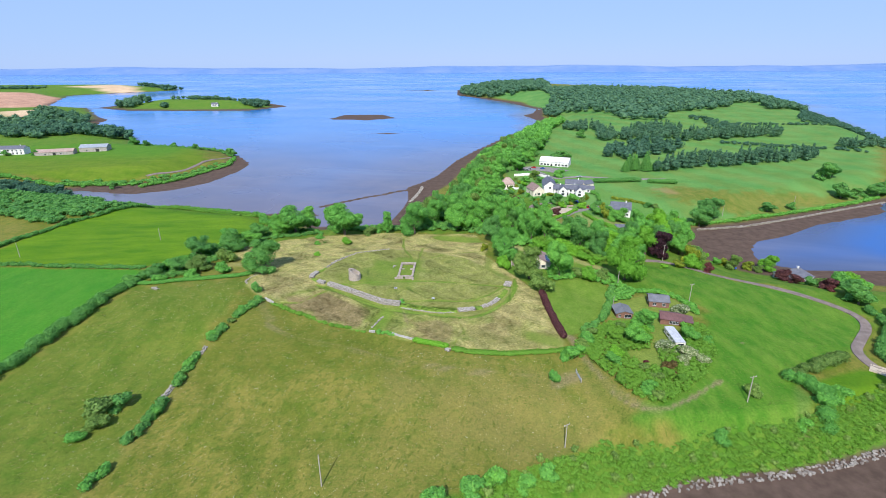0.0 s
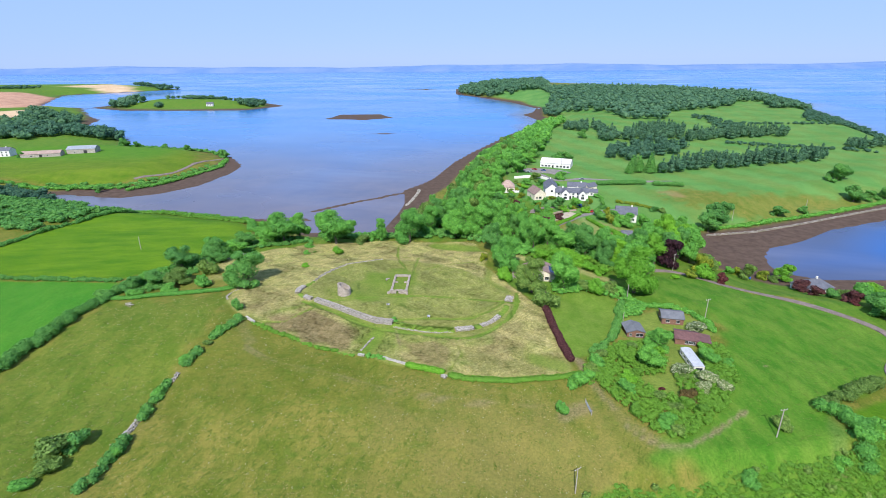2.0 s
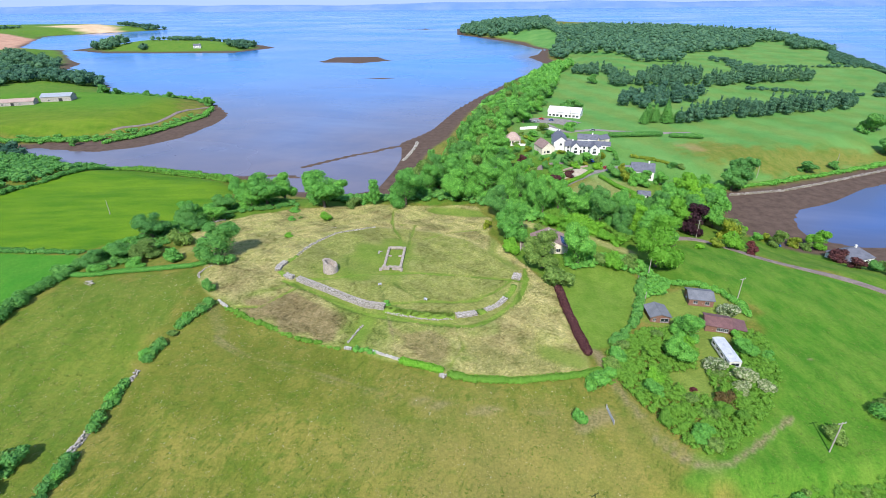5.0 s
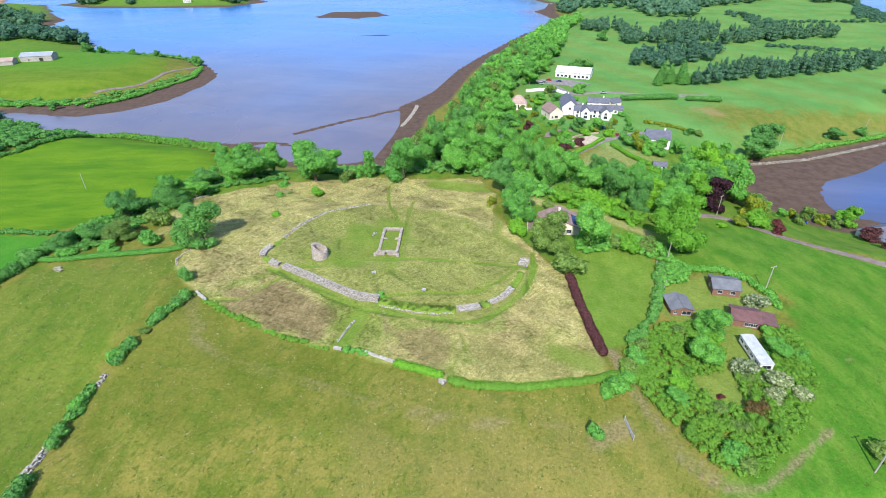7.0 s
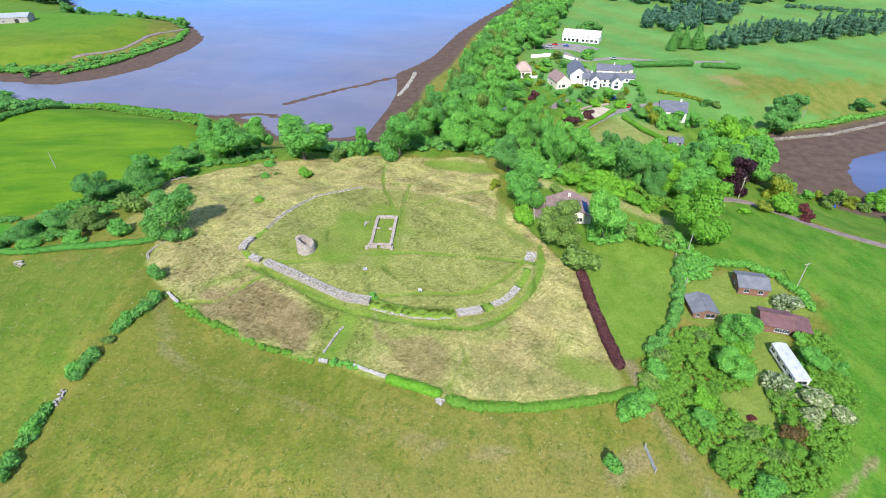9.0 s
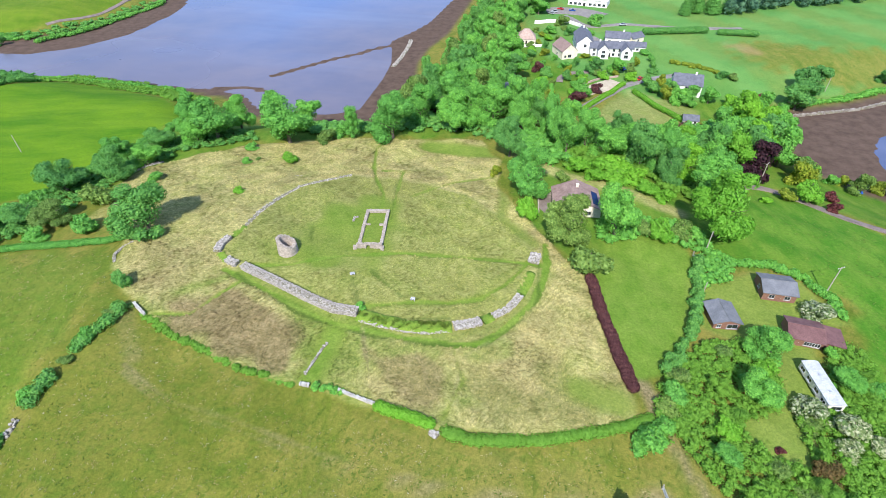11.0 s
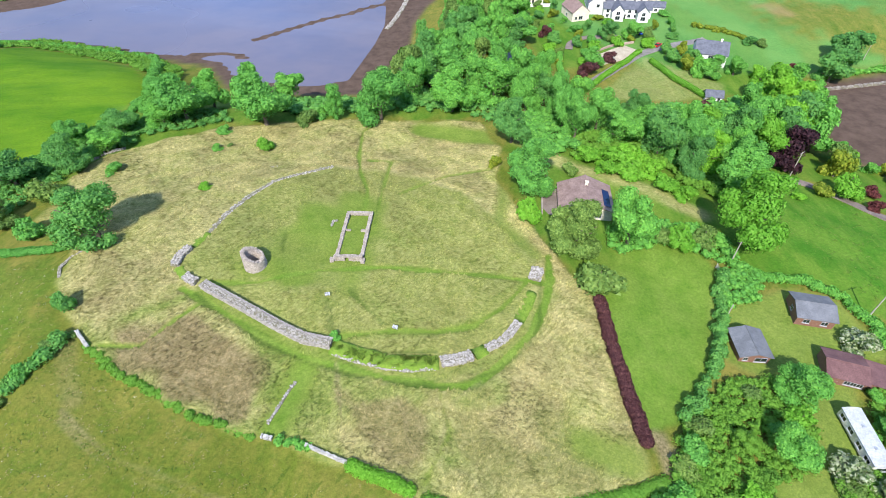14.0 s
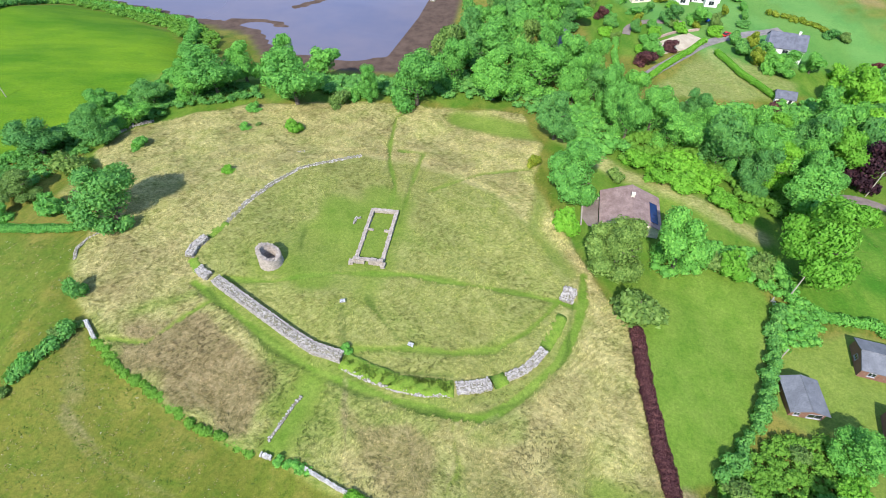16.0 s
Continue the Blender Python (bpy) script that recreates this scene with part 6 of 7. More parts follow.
# ---------------------------------------------------------------- roads
def strip(name, line, wide, material, label, lift=0.06):
    for _ in range(3):
        line = [line[0]] + [q for (ax, ay), (bx, by) in zip(line, line[1:]) for q in ((0.75 * ax + 0.25 * bx, 0.75 * ay + 0.25 * by), (0.25 * ax + 0.75 * bx, 0.25 * ay + 0.75 * by))] + [line[-1]]
    pts = line_points(line, 2.0)
    verts, faces = [], []
    for i, (x, y) in enumerate(pts):
        (ax, ay), (bx, by) = pts[max(0, i - 2)], pts[min(len(pts) - 1, i + 2)]
        d = math.hypot(bx - ax, by - ay)
        nx, ny = -(by - ay) / d, (bx - ax) / d
        for k in (-0.55, -0.5, -0.2, 0.2, 0.5, 0.55):
            px, py = x + nx * k * wide, y + ny * k * wide
            verts.append((px, py, gz(px, py) + (lift + 0.22 if abs(k) < 0.52 else -0.4)))
    for i in range(len(pts) - 1):
        for j in range(5):
            faces.append((i * 6 + j + 1, i * 6 + j, (i + 1) * 6 + j, (i + 1) * 6 + j + 1))
    me = bpy.data.meshes.new(name)
    me.from_pydata(verts, [], faces)
    me.materials.append(material)
    tagged(new(name, me), label, "road", kind="structure")


strip("road", [(114.5, 40.5), (123, 41.5), (129, 38.5), (133, 31.5), (138, 21.5), (146.5, 11.3), (159, 1.4), (166.6, -10), (170, -19), (167.3, -27.8), (156.4, -37.6), (149, -44.4), (147, -52), (149, -60)], 3.1, LANE, "narrow stony lane round the field")
strip("driveway", [(62, 80), (72, 92.3), (88.7, 112.2), (105.6, 131.4), (118, 139), (140, 146)], 4.0, TARMAC, "grey tarmac drive between clipped hedges")
strip("access_road", [(104, 250), (113, 222), (126, 228), (143.5, 226.4), (172, 214.6), (200, 212)], 4.0, TARMAC, "grey tarmac road to the golf course")
strip("car_park", [(94, 262), (106, 262), (118, 258), (126, 246)], 15, TARMAC, "grey tarmac yard in front of the clubhouse")
strip("gravel_yard", [(86, 124), (96, 130.5), (106, 138)], 9, GRAVEL, "pale gravel yard beside the drive")
strip("courtyard", [(108, 205), (112, 190), (116, 180)], 9, TARMAC, "grey yard between white houses")
strip("garden_path", [(78, 136), (80, 144), (90, 152), (104, 150)], 3, LANE, "pale garden path")
strip("gravel_patch", [(146, -54), (152, -60)], 5, GRAVEL, "pale gravel patch at the lane end")
strip("farm_lane", [(-205, 376), (-214, 350), (-216, 318), (-222, 290), (-240, 268)], 2.6, LANE, "pale farm track along the headland")


# ---------------------------------------------------------------- houses
def window(parent, x, y, z, w, h, face, pane=GLASS, frame_mat=WHITE_METAL):
    """A window with its frame, pane and sill on a wall that faces 's', 'n', 'e' or 'w'."""
    turn = {"s": 0, "e": 90, "n": 180, "w": 270}[face]
    m = pose(x, y, z, 0, 0, turn)
    bm = boxes((-w / 2 - 0.05, -0.05, -0.05, w / 2 + 0.05, 0.04, 0), (-w / 2 - 0.05, -0.05, h, w / 2 + 0.05, 0.04, h + 0.05), (-w / 2 - 0.05, -0.05, 0, -w / 2, 0.04, h),
               (w / 2, -0.05, 0, w / 2 + 0.05, 0.04, h), (-0.03, -0.04, 0, 0.03, 0.03, h))
    bmesh.ops.transform(bm, matrix=m, verts=bm.verts)
    win = part("window", bm, frame_mat, parent)
    bm = boxes((-w / 2, -0.02, 0, w / 2, 0.02, h))
    bmesh.ops.transform(bm, matrix=m, verts=bm.verts)
    part("pane", bm, pane, win)
    bm = boxes((-w / 2 - 0.14, -0.16, -0.14, w / 2 + 0.14, -0.05, -0.08))
    bmesh.ops.transform(bm, matrix=m, verts=bm.verts)
    part("sill", bm, frame_mat, win)
    return win


def house(name, x, y, rot, w, l, eave, ridge, wall_mat, roof_mat, label, windows=(), doors=(), chimneys=(), over=0.35, hip=0.0, axis="y", category="house", sink=0.15):
    """A house w across (x) and l deep (y) round its middle. The ridge runs along the axis; hip draws its ends in.
    windows: face, place along the wall, sill height, width, height."""
    top = thing(name, x, y, rot, label=label, category=category, sink=sink)
    if axis == "x":
        a, b = l / 2, w / 2
    else:
        a, b = w / 2, l / 2

    def put(px, py, pz):
        return (px, py, pz) if axis == "y" else (py, -px, pz)

    bm = bmesh.new()
    ring = [(-a, -b), (a, -b), (a, b), (-a, b)]
    low, high = [bm.verts.new(put(*p, -0.6)) for p in ring], [bm.verts.new(put(*p, eave)) for p in ring]
    for i in range(4):
        bm.faces.new((low[i], low[(i + 1) % 4], high[(i + 1) % 4], high[i]))
    if hip < 0.2:
        g0, g1 = bm.verts.new(put(0, -b, ridge - 0.12)), bm.verts.new(put(0, b, ridge - 0.12))
        bm.faces.new((high[0], high[1], g0))
        bm.faces.new((high[2], high[3], g1))
    part("wall", bm, wall_mat, top)
    slope = (ridge - eave) / a
    ea, eb, ez = a + over, b + (over if hip < 0.2 else over), eave - over * slope
    th = 0.16
    bm = bmesh.new()
    r0, r1 = -eb + hip * a * 1.0, eb - hip * a * 1.0
    for lift in (0.0, th):
        pts = [put(-ea, -eb, ez + lift), put(-ea, eb, ez + lift), put(0, r1, ridge + lift), put(0, r0, ridge + lift), put(ea, -eb, ez + lift), put(ea, eb, ez + lift)]
        v = [bm.verts.new(p) for p in pts]
        fs = [(v[0], v[1], v[2], v[3]), (v[4], v[3], v[2], v[5])]
        if hip >= 0.2:
            fs += [(v[0], v[3], v[4]), (v[1], v[5], v[2])]
        for f in fs:
            bm.faces.new(f if lift else f[::-1])
        if lift:
            rim = [0, 1, 5, 4] if hip >= 0.2 else [0, 1, 2, 5, 4, 3]
            for i, j in zip(rim, rim[1:] + rim[:1]):
                bm.faces.new((v[i], v[j], under[j], under[i]))
        under = v
    bmesh.ops.recalc_face_normals(bm, faces=bm.faces)
    roof = part("roof", bm, roof_mat, top)
    bm = bmesh.new()
    tube(bm, put(0, r0, ridge + th), put(0, r1, ridge + th), 0.11, 0.11, 6)
    part("ridge_tiles", bm, roof_mat, roof)
    for px, py in chimneys:
        q = put(px, py, 0)
        base = ridge - abs(px) * slope - 0.5
        part("chimney", boxes((q[0] - 0.35, q[1] - 0.3, base, q[0] + 0.35, q[1] + 0.3, ridge + 0.95), (q[0] - 0.42, q[1] - 0.37, ridge + 0.95, q[0] + 0.42, q[1] + 0.37, ridge + 1.08)), wall_mat, roof)
    hw, hl = w / 2, l / 2
    spot = {"s": lambda t: (t, -hl), "n": lambda t: (t, hl), "e": lambda t: (hw, t), "w": lambda t: (-hw, t)}
    for face, t, z, ww, wh in windows:
        window(top, *spot[face](t), z, ww, wh, face)
    for face, t, ww, wh, dmat in doors:
        px, py = spot[face](t)
        m = pose(px, py, 0.1, 0, 0, {"s": 0, "e": 90, "n": 180, "w": 270}[face])
        bm = boxes((-ww / 2, -0.05, 0, ww / 2, 0.04, wh), bevel=0.01)
        bmesh.ops.transform(bm, matrix=m, verts=bm.verts)
        d = part("door", bm, dmat, top)
        bm = boxes((ww / 2 - 0.16, -0.1, wh * 0.48, ww / 2 - 0.1, -0.05, wh * 0.54))
        bmesh.ops.transform(bm, matrix=m, verts=bm.verts)
        part("handle", bm, GREY_METAL, d)
    return top


WIN3 = [("s", -1.6, 0.9, 1.1, 0.9), ("s", 1.7, 0.9, 1.1, 0.9)]
house("chalet", 82.3, -19.8, -4, 5.6, 6.2, 2.3, 3.2, WOOD_RED, FELT, "small brown timber chalet with a grey felt roof", [("s", 1.2, 0.7, 2.2, 1.1), ("s", -1.7, 1.0, 0.8, 0.8), ("e", 0, 1.0, 1.0, 0.8)], [("w", 1.5, 0.85, 2.0, WOOD_RED)], over=0.4)
house("chalet", 98.8, -11.4, -14, 7.0, 6.6, 2.4, 3.5, WOOD_RED, FELT, "brown timber chalet with grey roof and white-framed windows", WIN3 + [("w", 0, 1.0, 1.0, 0.8)], [("s", 0, 1.0, 2.0, WOOD_RED)], over=0.35, axis="x")
hut = house("wooden_hut", 97.2, -25.4, -20, 6.4, 6.2, 2.2, 3.2, WOOD_RED, SHEET_RED, "long dark red timber hut with a sheet roof", [("s", 0.2, 0.8, 0.9, 0.9), ("s", 1.2, 0.8, 0.9, 0.9), ("s", 2.2, 0.8, 0.9, 0.9)], [("s", -1.6, 0.85, 2.0, WOOD_RED)], axis="x")
part("lean_to_wall", boxes((3.2, -2.4, -0.4, 7.0, 2.4, 1.9)), WOOD_RED, hut)
bm = boxes((3.2, -2.9, 0, 7.5, 2.9, 0.14))
bmesh.ops.transform(bm, matrix=pose(0, 0, 2.5, 0, 6, 0), verts=bm.verts)
part("lean_to_roof", bm, SHEET_RED, hut)


def caravan(x, y, rot):
    top = thing("static_caravan", x, y, rot, label="long white static caravan among bushes", category="caravan", sink=0.05)
    w, l = 1.55, 5.1
    part("body", boxes((-w, -l, 0.45, w, l, 2.5), bevel=0.08), CREAM_METAL, top, "cream metal side panels")
    bm = bmesh.new()
    rings = []
    for dy in (-l - 0.06, l + 0.06):
        arc = [(-w - 0.06 + (2 * w + 0.12) * i / 10, dy, 2.5 + 0.26 * math.sin(math.pi * i / 10)) for i in range(11)]
        rings.append([bm.verts.new(p) for p in [(-w - 0.06, dy, 2.4), *arc, (w + 0.06, dy, 2.4)]])
    for i in range(12):
        bm.faces.new((rings[0][i], rings[0][i + 1], rings[1][i + 1], rings[1][i]))
    bm.faces.new(rings[0]), bm.faces.new(rings[1])
    bm.faces.new((rings[0][0], rings[0][-1], rings[1][-1], rings[1][0]))
    bmesh.ops.recalc_face_normals(bm, faces=bm.faces)
    roof = part("roof", bm, WHITE_METAL, top)
    for dy in (-2.2, 1.6):
        part("roof_vent", boxes((-0.25, dy - 0.25, 2.74, 0.25, dy + 0.25, 2.86), bevel=0.03), GREY_METAL, roof)
    for t in (-3.6, -1.2, 1.4, 3.8):
        window(top, -w, t, 1.2, 1.3, 0.8, "w")
    for t in (-3.4, 1.0, 3.6):
        window(top, w, t, 1.2, 1.3, 0.8, "e")
    window(top, 0, l, 1.1, 1.9, 0.9, "n")
    window(top, 0, -l, 1.1, 1.9, 0.9, "s")
    part("door", boxes((-w - 0.04, 0.0, 0.5, -w, 0.75, 2.3)), GREY_METAL, top)
    for dx in (-1.2, 1.2):
        for dy in (-4, 0, 4):
            part("support", boxes((dx - 0.15, dy - 0.15, 0, dx + 0.15, dy + 0.15, 0.5)), DARK, top)


caravan(92.6, -39.2, -4)

cot = house("cottage", 58.6, 21.8, -8, 12.6, 10.6, 2.7, 5.4, RENDER_CREAM, TILE_BROWN, "small cottage with brown tiled roof among trees", [("s", -3, 0.9, 1.4, 1.1), ("s", 3, 0.9, 1.4, 1.1), ("n", 0, 0.9, 1.4, 1.1), ("e", 2, 0.9, 1.3, 1.1)], [("n", 3, 0.95, 2.05, WOOD_RED)], [(0, 1.5)], axis="y")
for i in range(5):
    bm = boxes((-0.95, -0.62, 0, 0.95, 0.62, 0.05), bevel=0.01)
    s = 2.7 / 6.3
    bmesh.ops.transform(bm, matrix=pose(4.9, -3.6 + 1.3 * i, 5.4 - 4.9 * s + 0.26, 0, math.degrees(math.atan(s)), 0), verts=bm.verts)
    part("solar_panel", bm, SOLAR, cot, "dark blue glossy solar panel")
part("patio", boxes((-10.2, -4.8, -0.4, -6.4, 4.8, 0.35), bevel=0.05), LANE, cot, "pale paved terrace")
part("terrace_wall", boxes((-10.4, -5.0, -0.4, -10.1, 5.0, 1.0), (-10.4, 4.8, -0.4, -6.4, 5.1, 1.0)), STONE_PALE, cot)

house("house", 133.2, 126.2, -18, 12.0, 11.0, 4.6, 7.8, RENDER_WHITE, SLATE, "white two-storey house with grey slate roof", [("s", -4, 0.9, 1.5, 1.2), ("s", 0, 0.7, 2.2, 1.6), ("s", 4, 0.9, 1.5, 1.2), ("s", -4, 2.9, 1.4, 1.1), ("s", 0, 2.8, 1.8, 1.2), ("s", 4, 2.9, 1.4, 1.1), ("e", 0, 2.8, 1.3, 1.1), ("w", 2, 2.8, 1.3, 1.1)],
      [("s", 2, 1.0, 2.1, DARK)], [(0, 3)], axis="x", hip=0.0)
house("garden_shed", 120.8, 90.6, -14, 5.6, 4.4, 2.4, 3.8, RENDER_WHITE, SLATE, "small white garden building with slate roof", [("s", -1.4, 0.9, 0.8, 1.0), ("s", 0, 0.9, 0.8, 1.0)], [("s", 1.6, 0.8, 1.95, DARK)], axis="x", category="shed")
house("house", 184, 34, 15, 13, 10, 2.8, 5.6, RENDER_WHITE, SLATE, "white bungalow with grey hipped roof by the bay", [("s", -3, 0.9, 1.5, 1.1), ("s", 3, 0.9, 1.5, 1.1), ("w", 0, 0.9, 1.4, 1.1)], [("s", 0, 0.95, 2.05, DARK)], [(0, 1.5)], hip=0.8, axis="x")
house("house", 71.5, 199, -6, 10, 9, 3.2, 7.2, RENDER_CREAM, TILE_PINK, "cream house with pinkish hipped tile roof", [("s", -2, 0.9, 1.3, 1.2), ("s", 2.4, 0.9, 1.3, 1.2), ("e", 0, 0.9, 1.2, 1.2)], [("s", 0, 0.95, 2.05, DARK)], hip=0.85, axis="x")
house("house", 88.5, 176, 12, 8.4, 13, 4.2, 7.6, RENDER_CREAM, TILE_BROWN, "cream gabled house with brown roof", [("s", 0, 1.0, 1.8, 1.4), ("s", -2.4, 1.0, 1.0, 1.2), ("e", -3, 1, 1.2, 1.2), ("e", 2, 1, 1.2, 1.2), ("w", 0, 1, 1.2, 1.2)], [("e", 0, 0.95, 2.05, DARK)], axis="y")
house("mansion", 113, 177, -8, 22, 9, 4.6, 6.8, RENDER_WHITE, SLATE, "large white rendered house with grey roofs", [("s", t, z, 1.2, 1.3) for t in (-9, -6, -3, 1, 4, 7) for z in (0.9, 3.0)], [("s", -1, 1.1, 2.1, DARK)], [(0, -6), (0, 4)], axis="x")
house("mansion_wing", 101, 188, -8, 9, 20, 5.4, 9.0, RENDER_WHITE, SLATE, "white wing with a steep blue-grey slate roof", [("w", t, 1.0, 1.2, 1.4) for t in (-6, -2, 2, 6)] + [("s", 0, 3.4, 1.3, 1.3)], [], [(0, 6)], axis="y")
house("mansion_wing", 107.5, 172.5, -8, 5.4, 7, 4.6, 7.4, RENDER_WHITE, SLATE, "white gabled bay of the large house", [("s", 0, 0.9, 2.0, 1.5), ("s", 0, 3.1, 1.5, 1.3)], [], axis="y")
house("mansion_wing", 119, 171, -8, 5.0, 7, 4.4, 6.8, RENDER_WHITE, SLATE, "white gabled bay of the large house", [("s", 0, 0.9, 2.0, 1.5), ("s", 0, 3.0, 1.4, 1.2)], [], axis="y")
house("outbuilding", 132, 197, 30, 9, 6, 3.0, 5.0, RENDER_CREAM, SLATE, "cream outbuilding with a grey roof", [("s", 0, 0.9, 1.2, 1.1)], [("e", 0, 0.95, 2.0, DARK)], axis="x")
house("outbuilding", 122, 196, -16, 13, 8, 3.2, 5.6, RENDER_WHITE, SLATE, "low white outbuilding with dark roof", [("s", -4, 0.9, 1.2, 1.1), ("s", 1, 0.9, 1.2, 1.1)], [("s", 4, 0.95, 2.05, DARK)], [(0, 3)], axis="x")
house("outbuilding", 129, 182, -16, 8, 6, 2.8, 4.4, RENDER_WHITE, SLATE, "small white outbuilding with pale roof", [("s", 0, 0.9, 1.2, 1.1)], [("e", 0, 0.95, 2.0, DARK)], axis="x")
house("clubhouse", 126, 277, -24, 26, 13, 4.2, 7.4, RENDER_WHITE, SHEET_PALE, "long white clubhouse with a pale sheet roof", [("s", t, 0.9, 1.8, 1.4) for t in (-11, -8, -5, 2, 5, 8, 11)] + [("w", 0, 1.0, 1.8, 1.4)], [("s", -2, 1.6, 2.2, DARK)], axis="x")
house("house", 52, 118.6, 20, 8, 11, 3.0, 5.6, RENDER_WHITE, SLATE, "small white house with slate roof among trees", [("e", -2, 0.9, 1.2, 1.1), ("e", 2, 0.9, 1.2, 1.1), ("s", 0, 0.9, 1.2, 1.1)], [("e", 0, 0.95, 2.05, DARK)], axis="y")
house("garden_shed", 57, 150, 10, 3.4, 4.6, 2.2, 3.4, RENDER_WHITE, SLATE, "little grey-roofed shed in a garden", [("s", 0, 0.9, 0.8, 0.8)], [("e", 0, 0.8, 1.95, DARK)], axis="y", category="shed")
house("farmhouse", -424, 356, 4, 34, 10, 6.0, 8.6, RENDER_WHITE, SLATE, "white two-storey farmhouse with dark windows", [("s", t, z, 1.4, 1.5) for t in (-14, -10, -6, -2, 2, 6, 10, 14) for z in (0.9, 3.6)], [("s", 0, 1.1, 2.1, DARK)], [(0, -12), (0, 12)], axis="x")
house("barn", -374, 352, 16, 34, 12, 3.4, 5.6, STONE, TILE_PINK, "long low stone barn with pinkish roof", [("s", -8, 1.0, 1.2, 1.0), ("s", 6, 1.0, 1.2, 1.0)], [("s", 0, 2.6, 2.6, DARK)], axis="x", category="barn")
house("barn", -346, 372, 12, 26, 14, 4.6, 7.0, STONE, GREY_METAL, "farm shed with a pale metal roof", [("s", -6, 1.2, 1.4, 1.0)], [("s", 4, 3.2, 3.0, DARK)], axis="x", category="barn")
house("farmhouse", -470, 1003, 10, 14, 8, 4.6, 7.6, RENDER_WHITE, SLATE, "white farmhouse on a low island", [("s", t, z, 1.3, 1.3) for t in (-5, -2, 2, 5) for z in (0.9, 2.9)], [("s", 0, 1.0, 2.1, DARK)], [(0, 5)], axis="x")


def garden_wall(line, h, label, material=RENDER_WHITE):
    x, y = line[0]
    o = (x, y, gz(x, y))
    me = bank_mesh(line, 0.5, h, o, 0.01)
    me.materials.append(material)
    ob = new("garden_wall", me)
    ob.matrix_basis = pose(*o)
    tagged(ob, label, "wall")


garden_wall([(82, 234), (92, 236), (103, 234), (108, 226), (110, 214)], 2.0, "white rendered wall along the clubhouse yard")
garden_wall([(60, 192), (64, 190), (80, 190)], 1.4, "pale rendered garden wall by a house")
garden_wall([(88, 133.5), (100, 142), (108, 144)], 1.0, "low pinkish wall behind the gravel yard", TILE_PINK)


def car(x, y, rot, paint, label, z=None):
    top = thing("car", x, y, rot, label=label, category="car", sink=-0.2, z=z)
    bm = boxes((-0.85, -2.1, 0.3, 0.85, 2.1, 0.85), bevel=0.12)
    part("body", bm, paint, top)
    bm = bmesh.new()
    v = [bm.verts.new(p) for p in [(-0.78, -1.5, 0.84), (0.78, -1.5, 0.84), (0.78, 1.1, 0.84), (-0.78, 1.1, 0.84), (-0.62, -1.0, 1.42), (0.62, -1.0, 1.42), (0.62, 0.4, 1.42), (-0.62, 0.4, 1.42)]]
    for f in [(0, 1, 5, 4), (1, 2, 6, 5), (2, 3, 7, 6), (3, 0, 4, 7)]:
        bm.faces.new([v[i] for i in f])
    part("windows", bm, GLASS, top)
    part("roof", boxes((-0.64, -1.02, 1.40, 0.64, 0.42, 1.46), bevel=0.02), paint, top)
    for dx in (-0.8, 0.8):
        for dy in (-1.3, 1.3):
            part("wheel", tube(bmesh.new(), (dx - 0.1, dy, 0.32), (dx + 0.1, dy, 0.32), 0.32, 0.32, 14), TYRE, top)


for x, y, rot, paint, label in [(104, 264, 60, CAR_RED, "red car parked by the clubhouse"), (111, 260, 70, CAR_BLUE, "blue car parked by the clubhouse"), (99, 258, 60, CAR_SILVER, "silver car parked by the clubhouse"), (96, 254, 60, CAR_SILVER, "silver car parked by a white wall"),
                                (113, 154, 20, CAR_BLUE, "blue car parked on a garden drive"), (117, 139.5, -50, CAR_RED, "red car parked by a drive"), (134, 225, 80, CAR_SILVER, "silver car parked on an access road"), (162, 47, 60, CAR_BLUE, "blue car parked among garden shrubs")]:
    car(x, y, rot, paint, label)


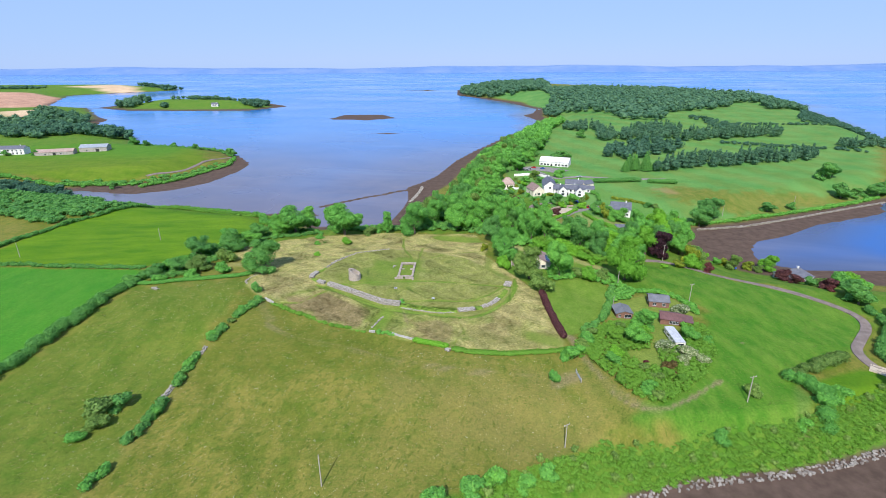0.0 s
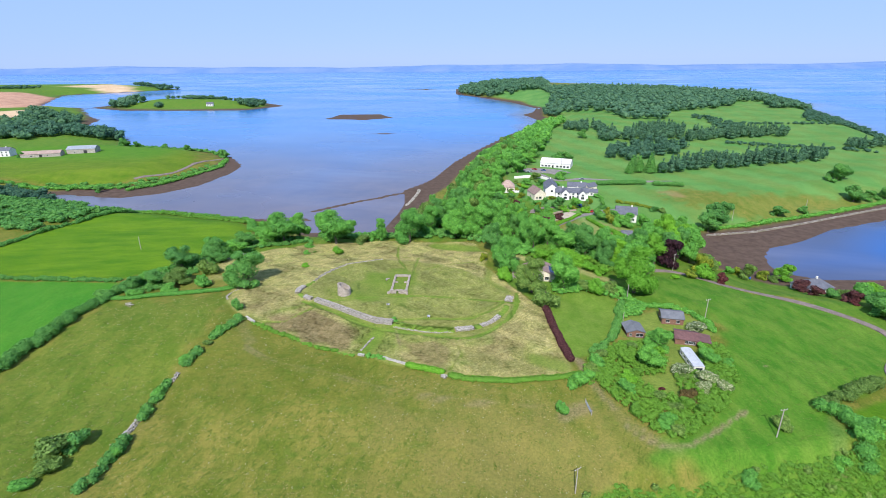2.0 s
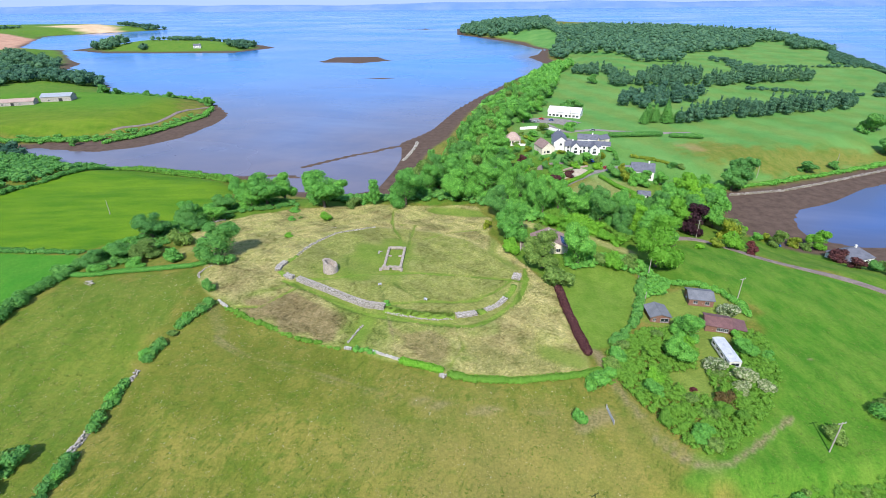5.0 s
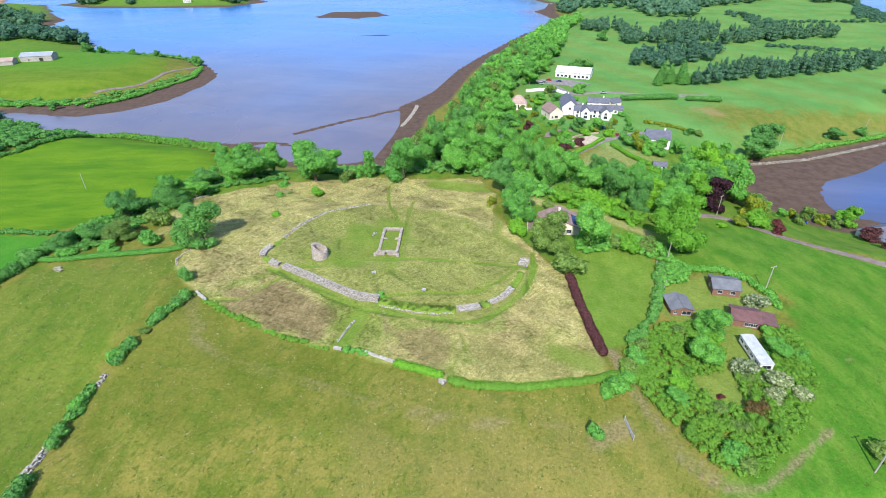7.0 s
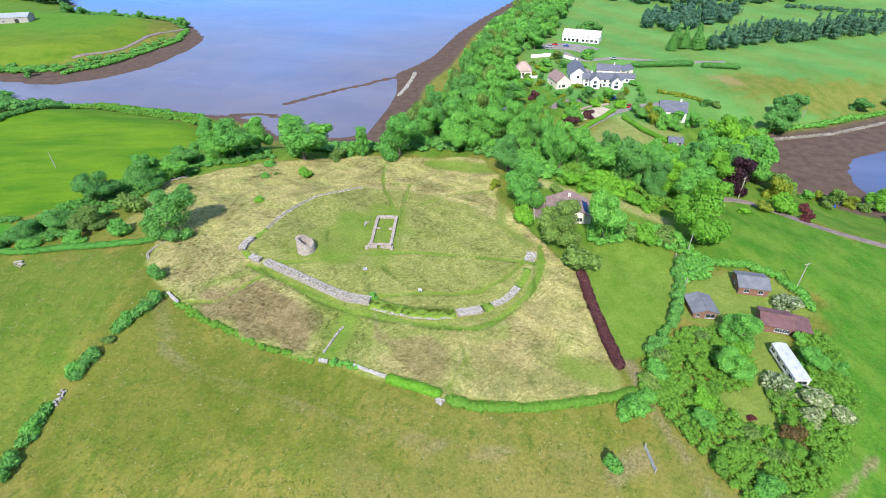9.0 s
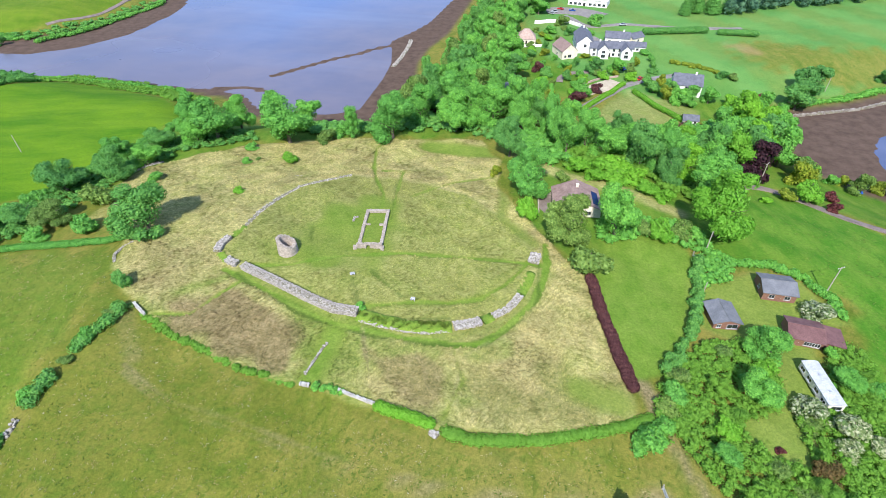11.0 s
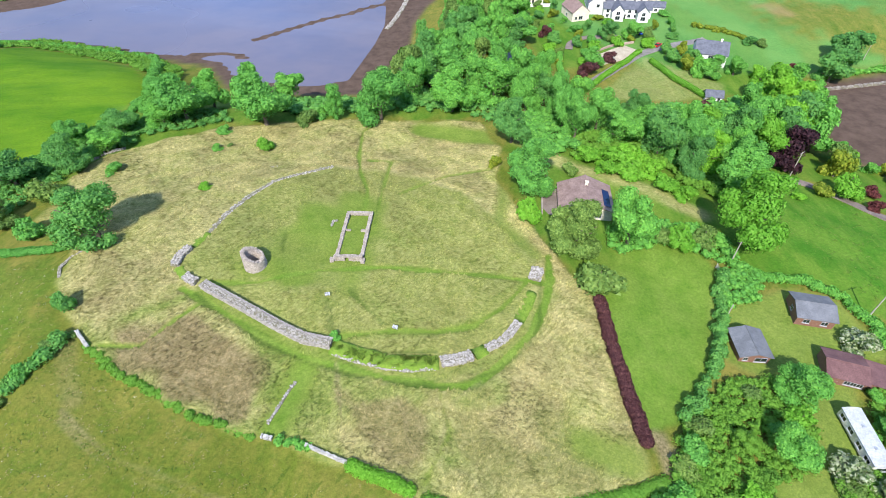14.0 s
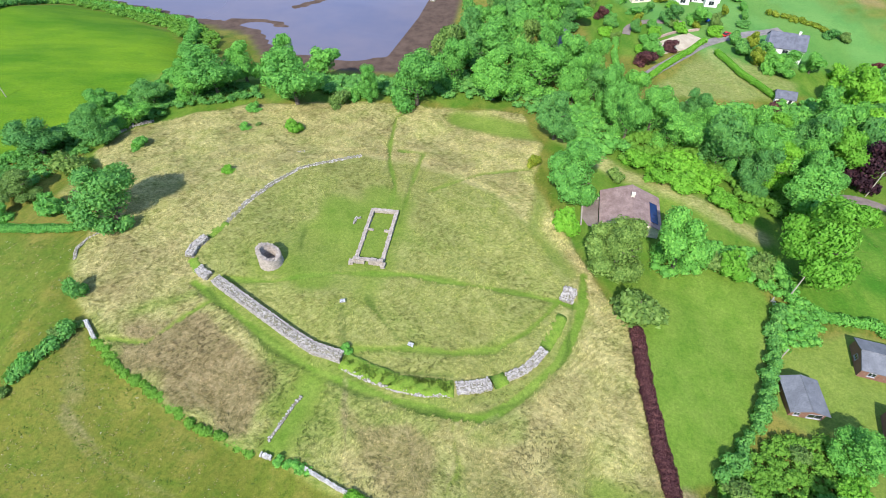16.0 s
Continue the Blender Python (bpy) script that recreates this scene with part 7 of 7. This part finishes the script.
# ---------------------------------------------------------------- tufts in the turf
def tufts(name, poly, count, size, high, material, label, seed, avoid=(), lying=0.0):
    rng = np.random.default_rng(seed)
    xs, ys = [p[0] for p in poly], [p[1] for p in poly]
    x, y = rng.uniform(min(xs), max(xs), count * 3), rng.uniform(min(ys), max(ys), count * 3)
    ok = signed(poly, x, y) > 0.5
    for other in avoid:
        ok &= signed(other, x, y) < -1
    x, y = x[ok][:count], y[ok][:count]
    z = height(x, y)
    verts, n = [], 5
    sway = 1.4 * np.sin(x / 3.1 + 1.2 * np.sin(y / 2.3)) + 1.1 * np.sin(y / 4.7 + x / 6.3) + 0.8
    if lying:
        cover = covers(x, y, z, np.full(x.shape, 60.0))
        tall = cover["dry"] * (1 - cover["short"]) * (1 - cover["worn_shade"]) > rng.uniform(0.2, 0.9, len(x))
        z = z + 0.8 * sward(x, y, cover)
        x, y, z, sway = x[tall], y[tall], z[tall], sway[tall]
        cover = {k: np.tile(np.repeat(v[tall], 3), n) for k, v in cover.items()}
        tint = rng.uniform(-0.55, 0.5, len(x) * n).astype(np.float32)
        cover["bleach"], cover["damp"] = np.repeat(np.maximum(tint, 0), 3), np.repeat(np.maximum(-tint, 0), 3)
    for k in range(n):
        a = sway + rng.normal(0, 0.45 if lying else 3, len(x))
        s = size * rng.uniform(0.6, 1.4, len(x))
        long = (lying if lying else 0.35 * size) * rng.uniform(0.5, 1.3, len(x))
        h = high * rng.uniform(0.6, 1.3, len(x))
        bx, by = x + rng.uniform(-1.4, 1.4, len(x)) * size, y + rng.uniform(-1.4, 1.4, len(x)) * size
        c, d = np.cos(a), np.sin(a)
        verts.append(np.stack([np.stack([bx - d * s * 0.5, by + c * s * 0.5, z + 0.02], -1), np.stack([bx + d * s * 0.5, by - c * s * 0.5, z + 0.02], -1),
                               np.stack([bx + c * long, by + d * long, z + h], -1)], 1).reshape(-1, 3))
    verts = np.concatenate(verts)
    me = bpy.data.meshes.new(name)
    me.from_pydata(verts.tolist(), [], np.arange(len(verts)).reshape(-1, 3).tolist())
    if lying:
        set_covers(me, cover)
    me.materials.append(material)
    tagged(new(name, me), label, "grass", kind="stuff")


FLOWER = leaf_mat("pale_flower_heads", (0.42, 0.42, 0.30), (0.55, 0.54, 0.42), (0.68, 0.66, 0.55), 0.0, (1, 1, 0.9))
GRASS_DARK = leaf_mat("rush_green", (0.082, 0.135, 0.018), (0.115, 0.165, 0.024), (0.150, 0.195, 0.034), 0.0, (1, 1, 0.8))
GRASS_DRY = leaf_mat("dry_stalks", (0.22, 0.195, 0.078), (0.33, 0.285, 0.13), (0.44, 0.38, 0.18), 0.0, (1, 1, 0.9))
GRASS_GREEN = leaf_mat("rank_grass", (0.085, 0.145, 0.022), (0.125, 0.185, 0.036), (0.165, 0.225, 0.05), 0.0, (1, 1, 0.8))
PASTURE = [(-108, -70), (-104, 0), (-90, 4), (-60, 0), (-48, -20), (-10, -40), (20, -52), (52, -50), (56, -80), (20, -100), (-60, -110)]
tufts("pasture_tufts", PASTURE, 2600, 0.55, 0.05, GRASS_DARK, "dark tufts of rushes over rough pasture", 151)
tufts("pasture_stalks", PASTURE, 3500, 0.26, 0.10, GRASS_DRY, "pale dry stalks over rough pasture", 152)
tufts("dry_grass", ENCLOSURE, 22000, 0.2, 0.30, GROUND, "tall dry golden grass round the monument", 153, avoid=[CHURCHYARD, RING], lying=0.6)
tufts("dry_grass", RING, 9000, 0.18, 0.24, GROUND, "dry grass inside the stone ring", 155, avoid=[CHURCHYARD], lying=0.55)
tufts("bank_grass", [(2, -20.6), (12, -23.4), (22, -23.6), (22.4, -26.4), (12, -26.6), (2, -23.2)], 900, 0.3, 0.75, GRASS_GREEN, "rank green grass on the buried wall", 157)
tufts("pasture_flowers", PASTURE, 700, 0.17, 0.10, FLOWER, "pale flower heads dotted over rough pasture", 158)
tufts("meadow_tufts", FIELD_EAST, 1800, 0.36, 0.1, GRASS_GREEN, "darker tufts in the bright meadow", 156)
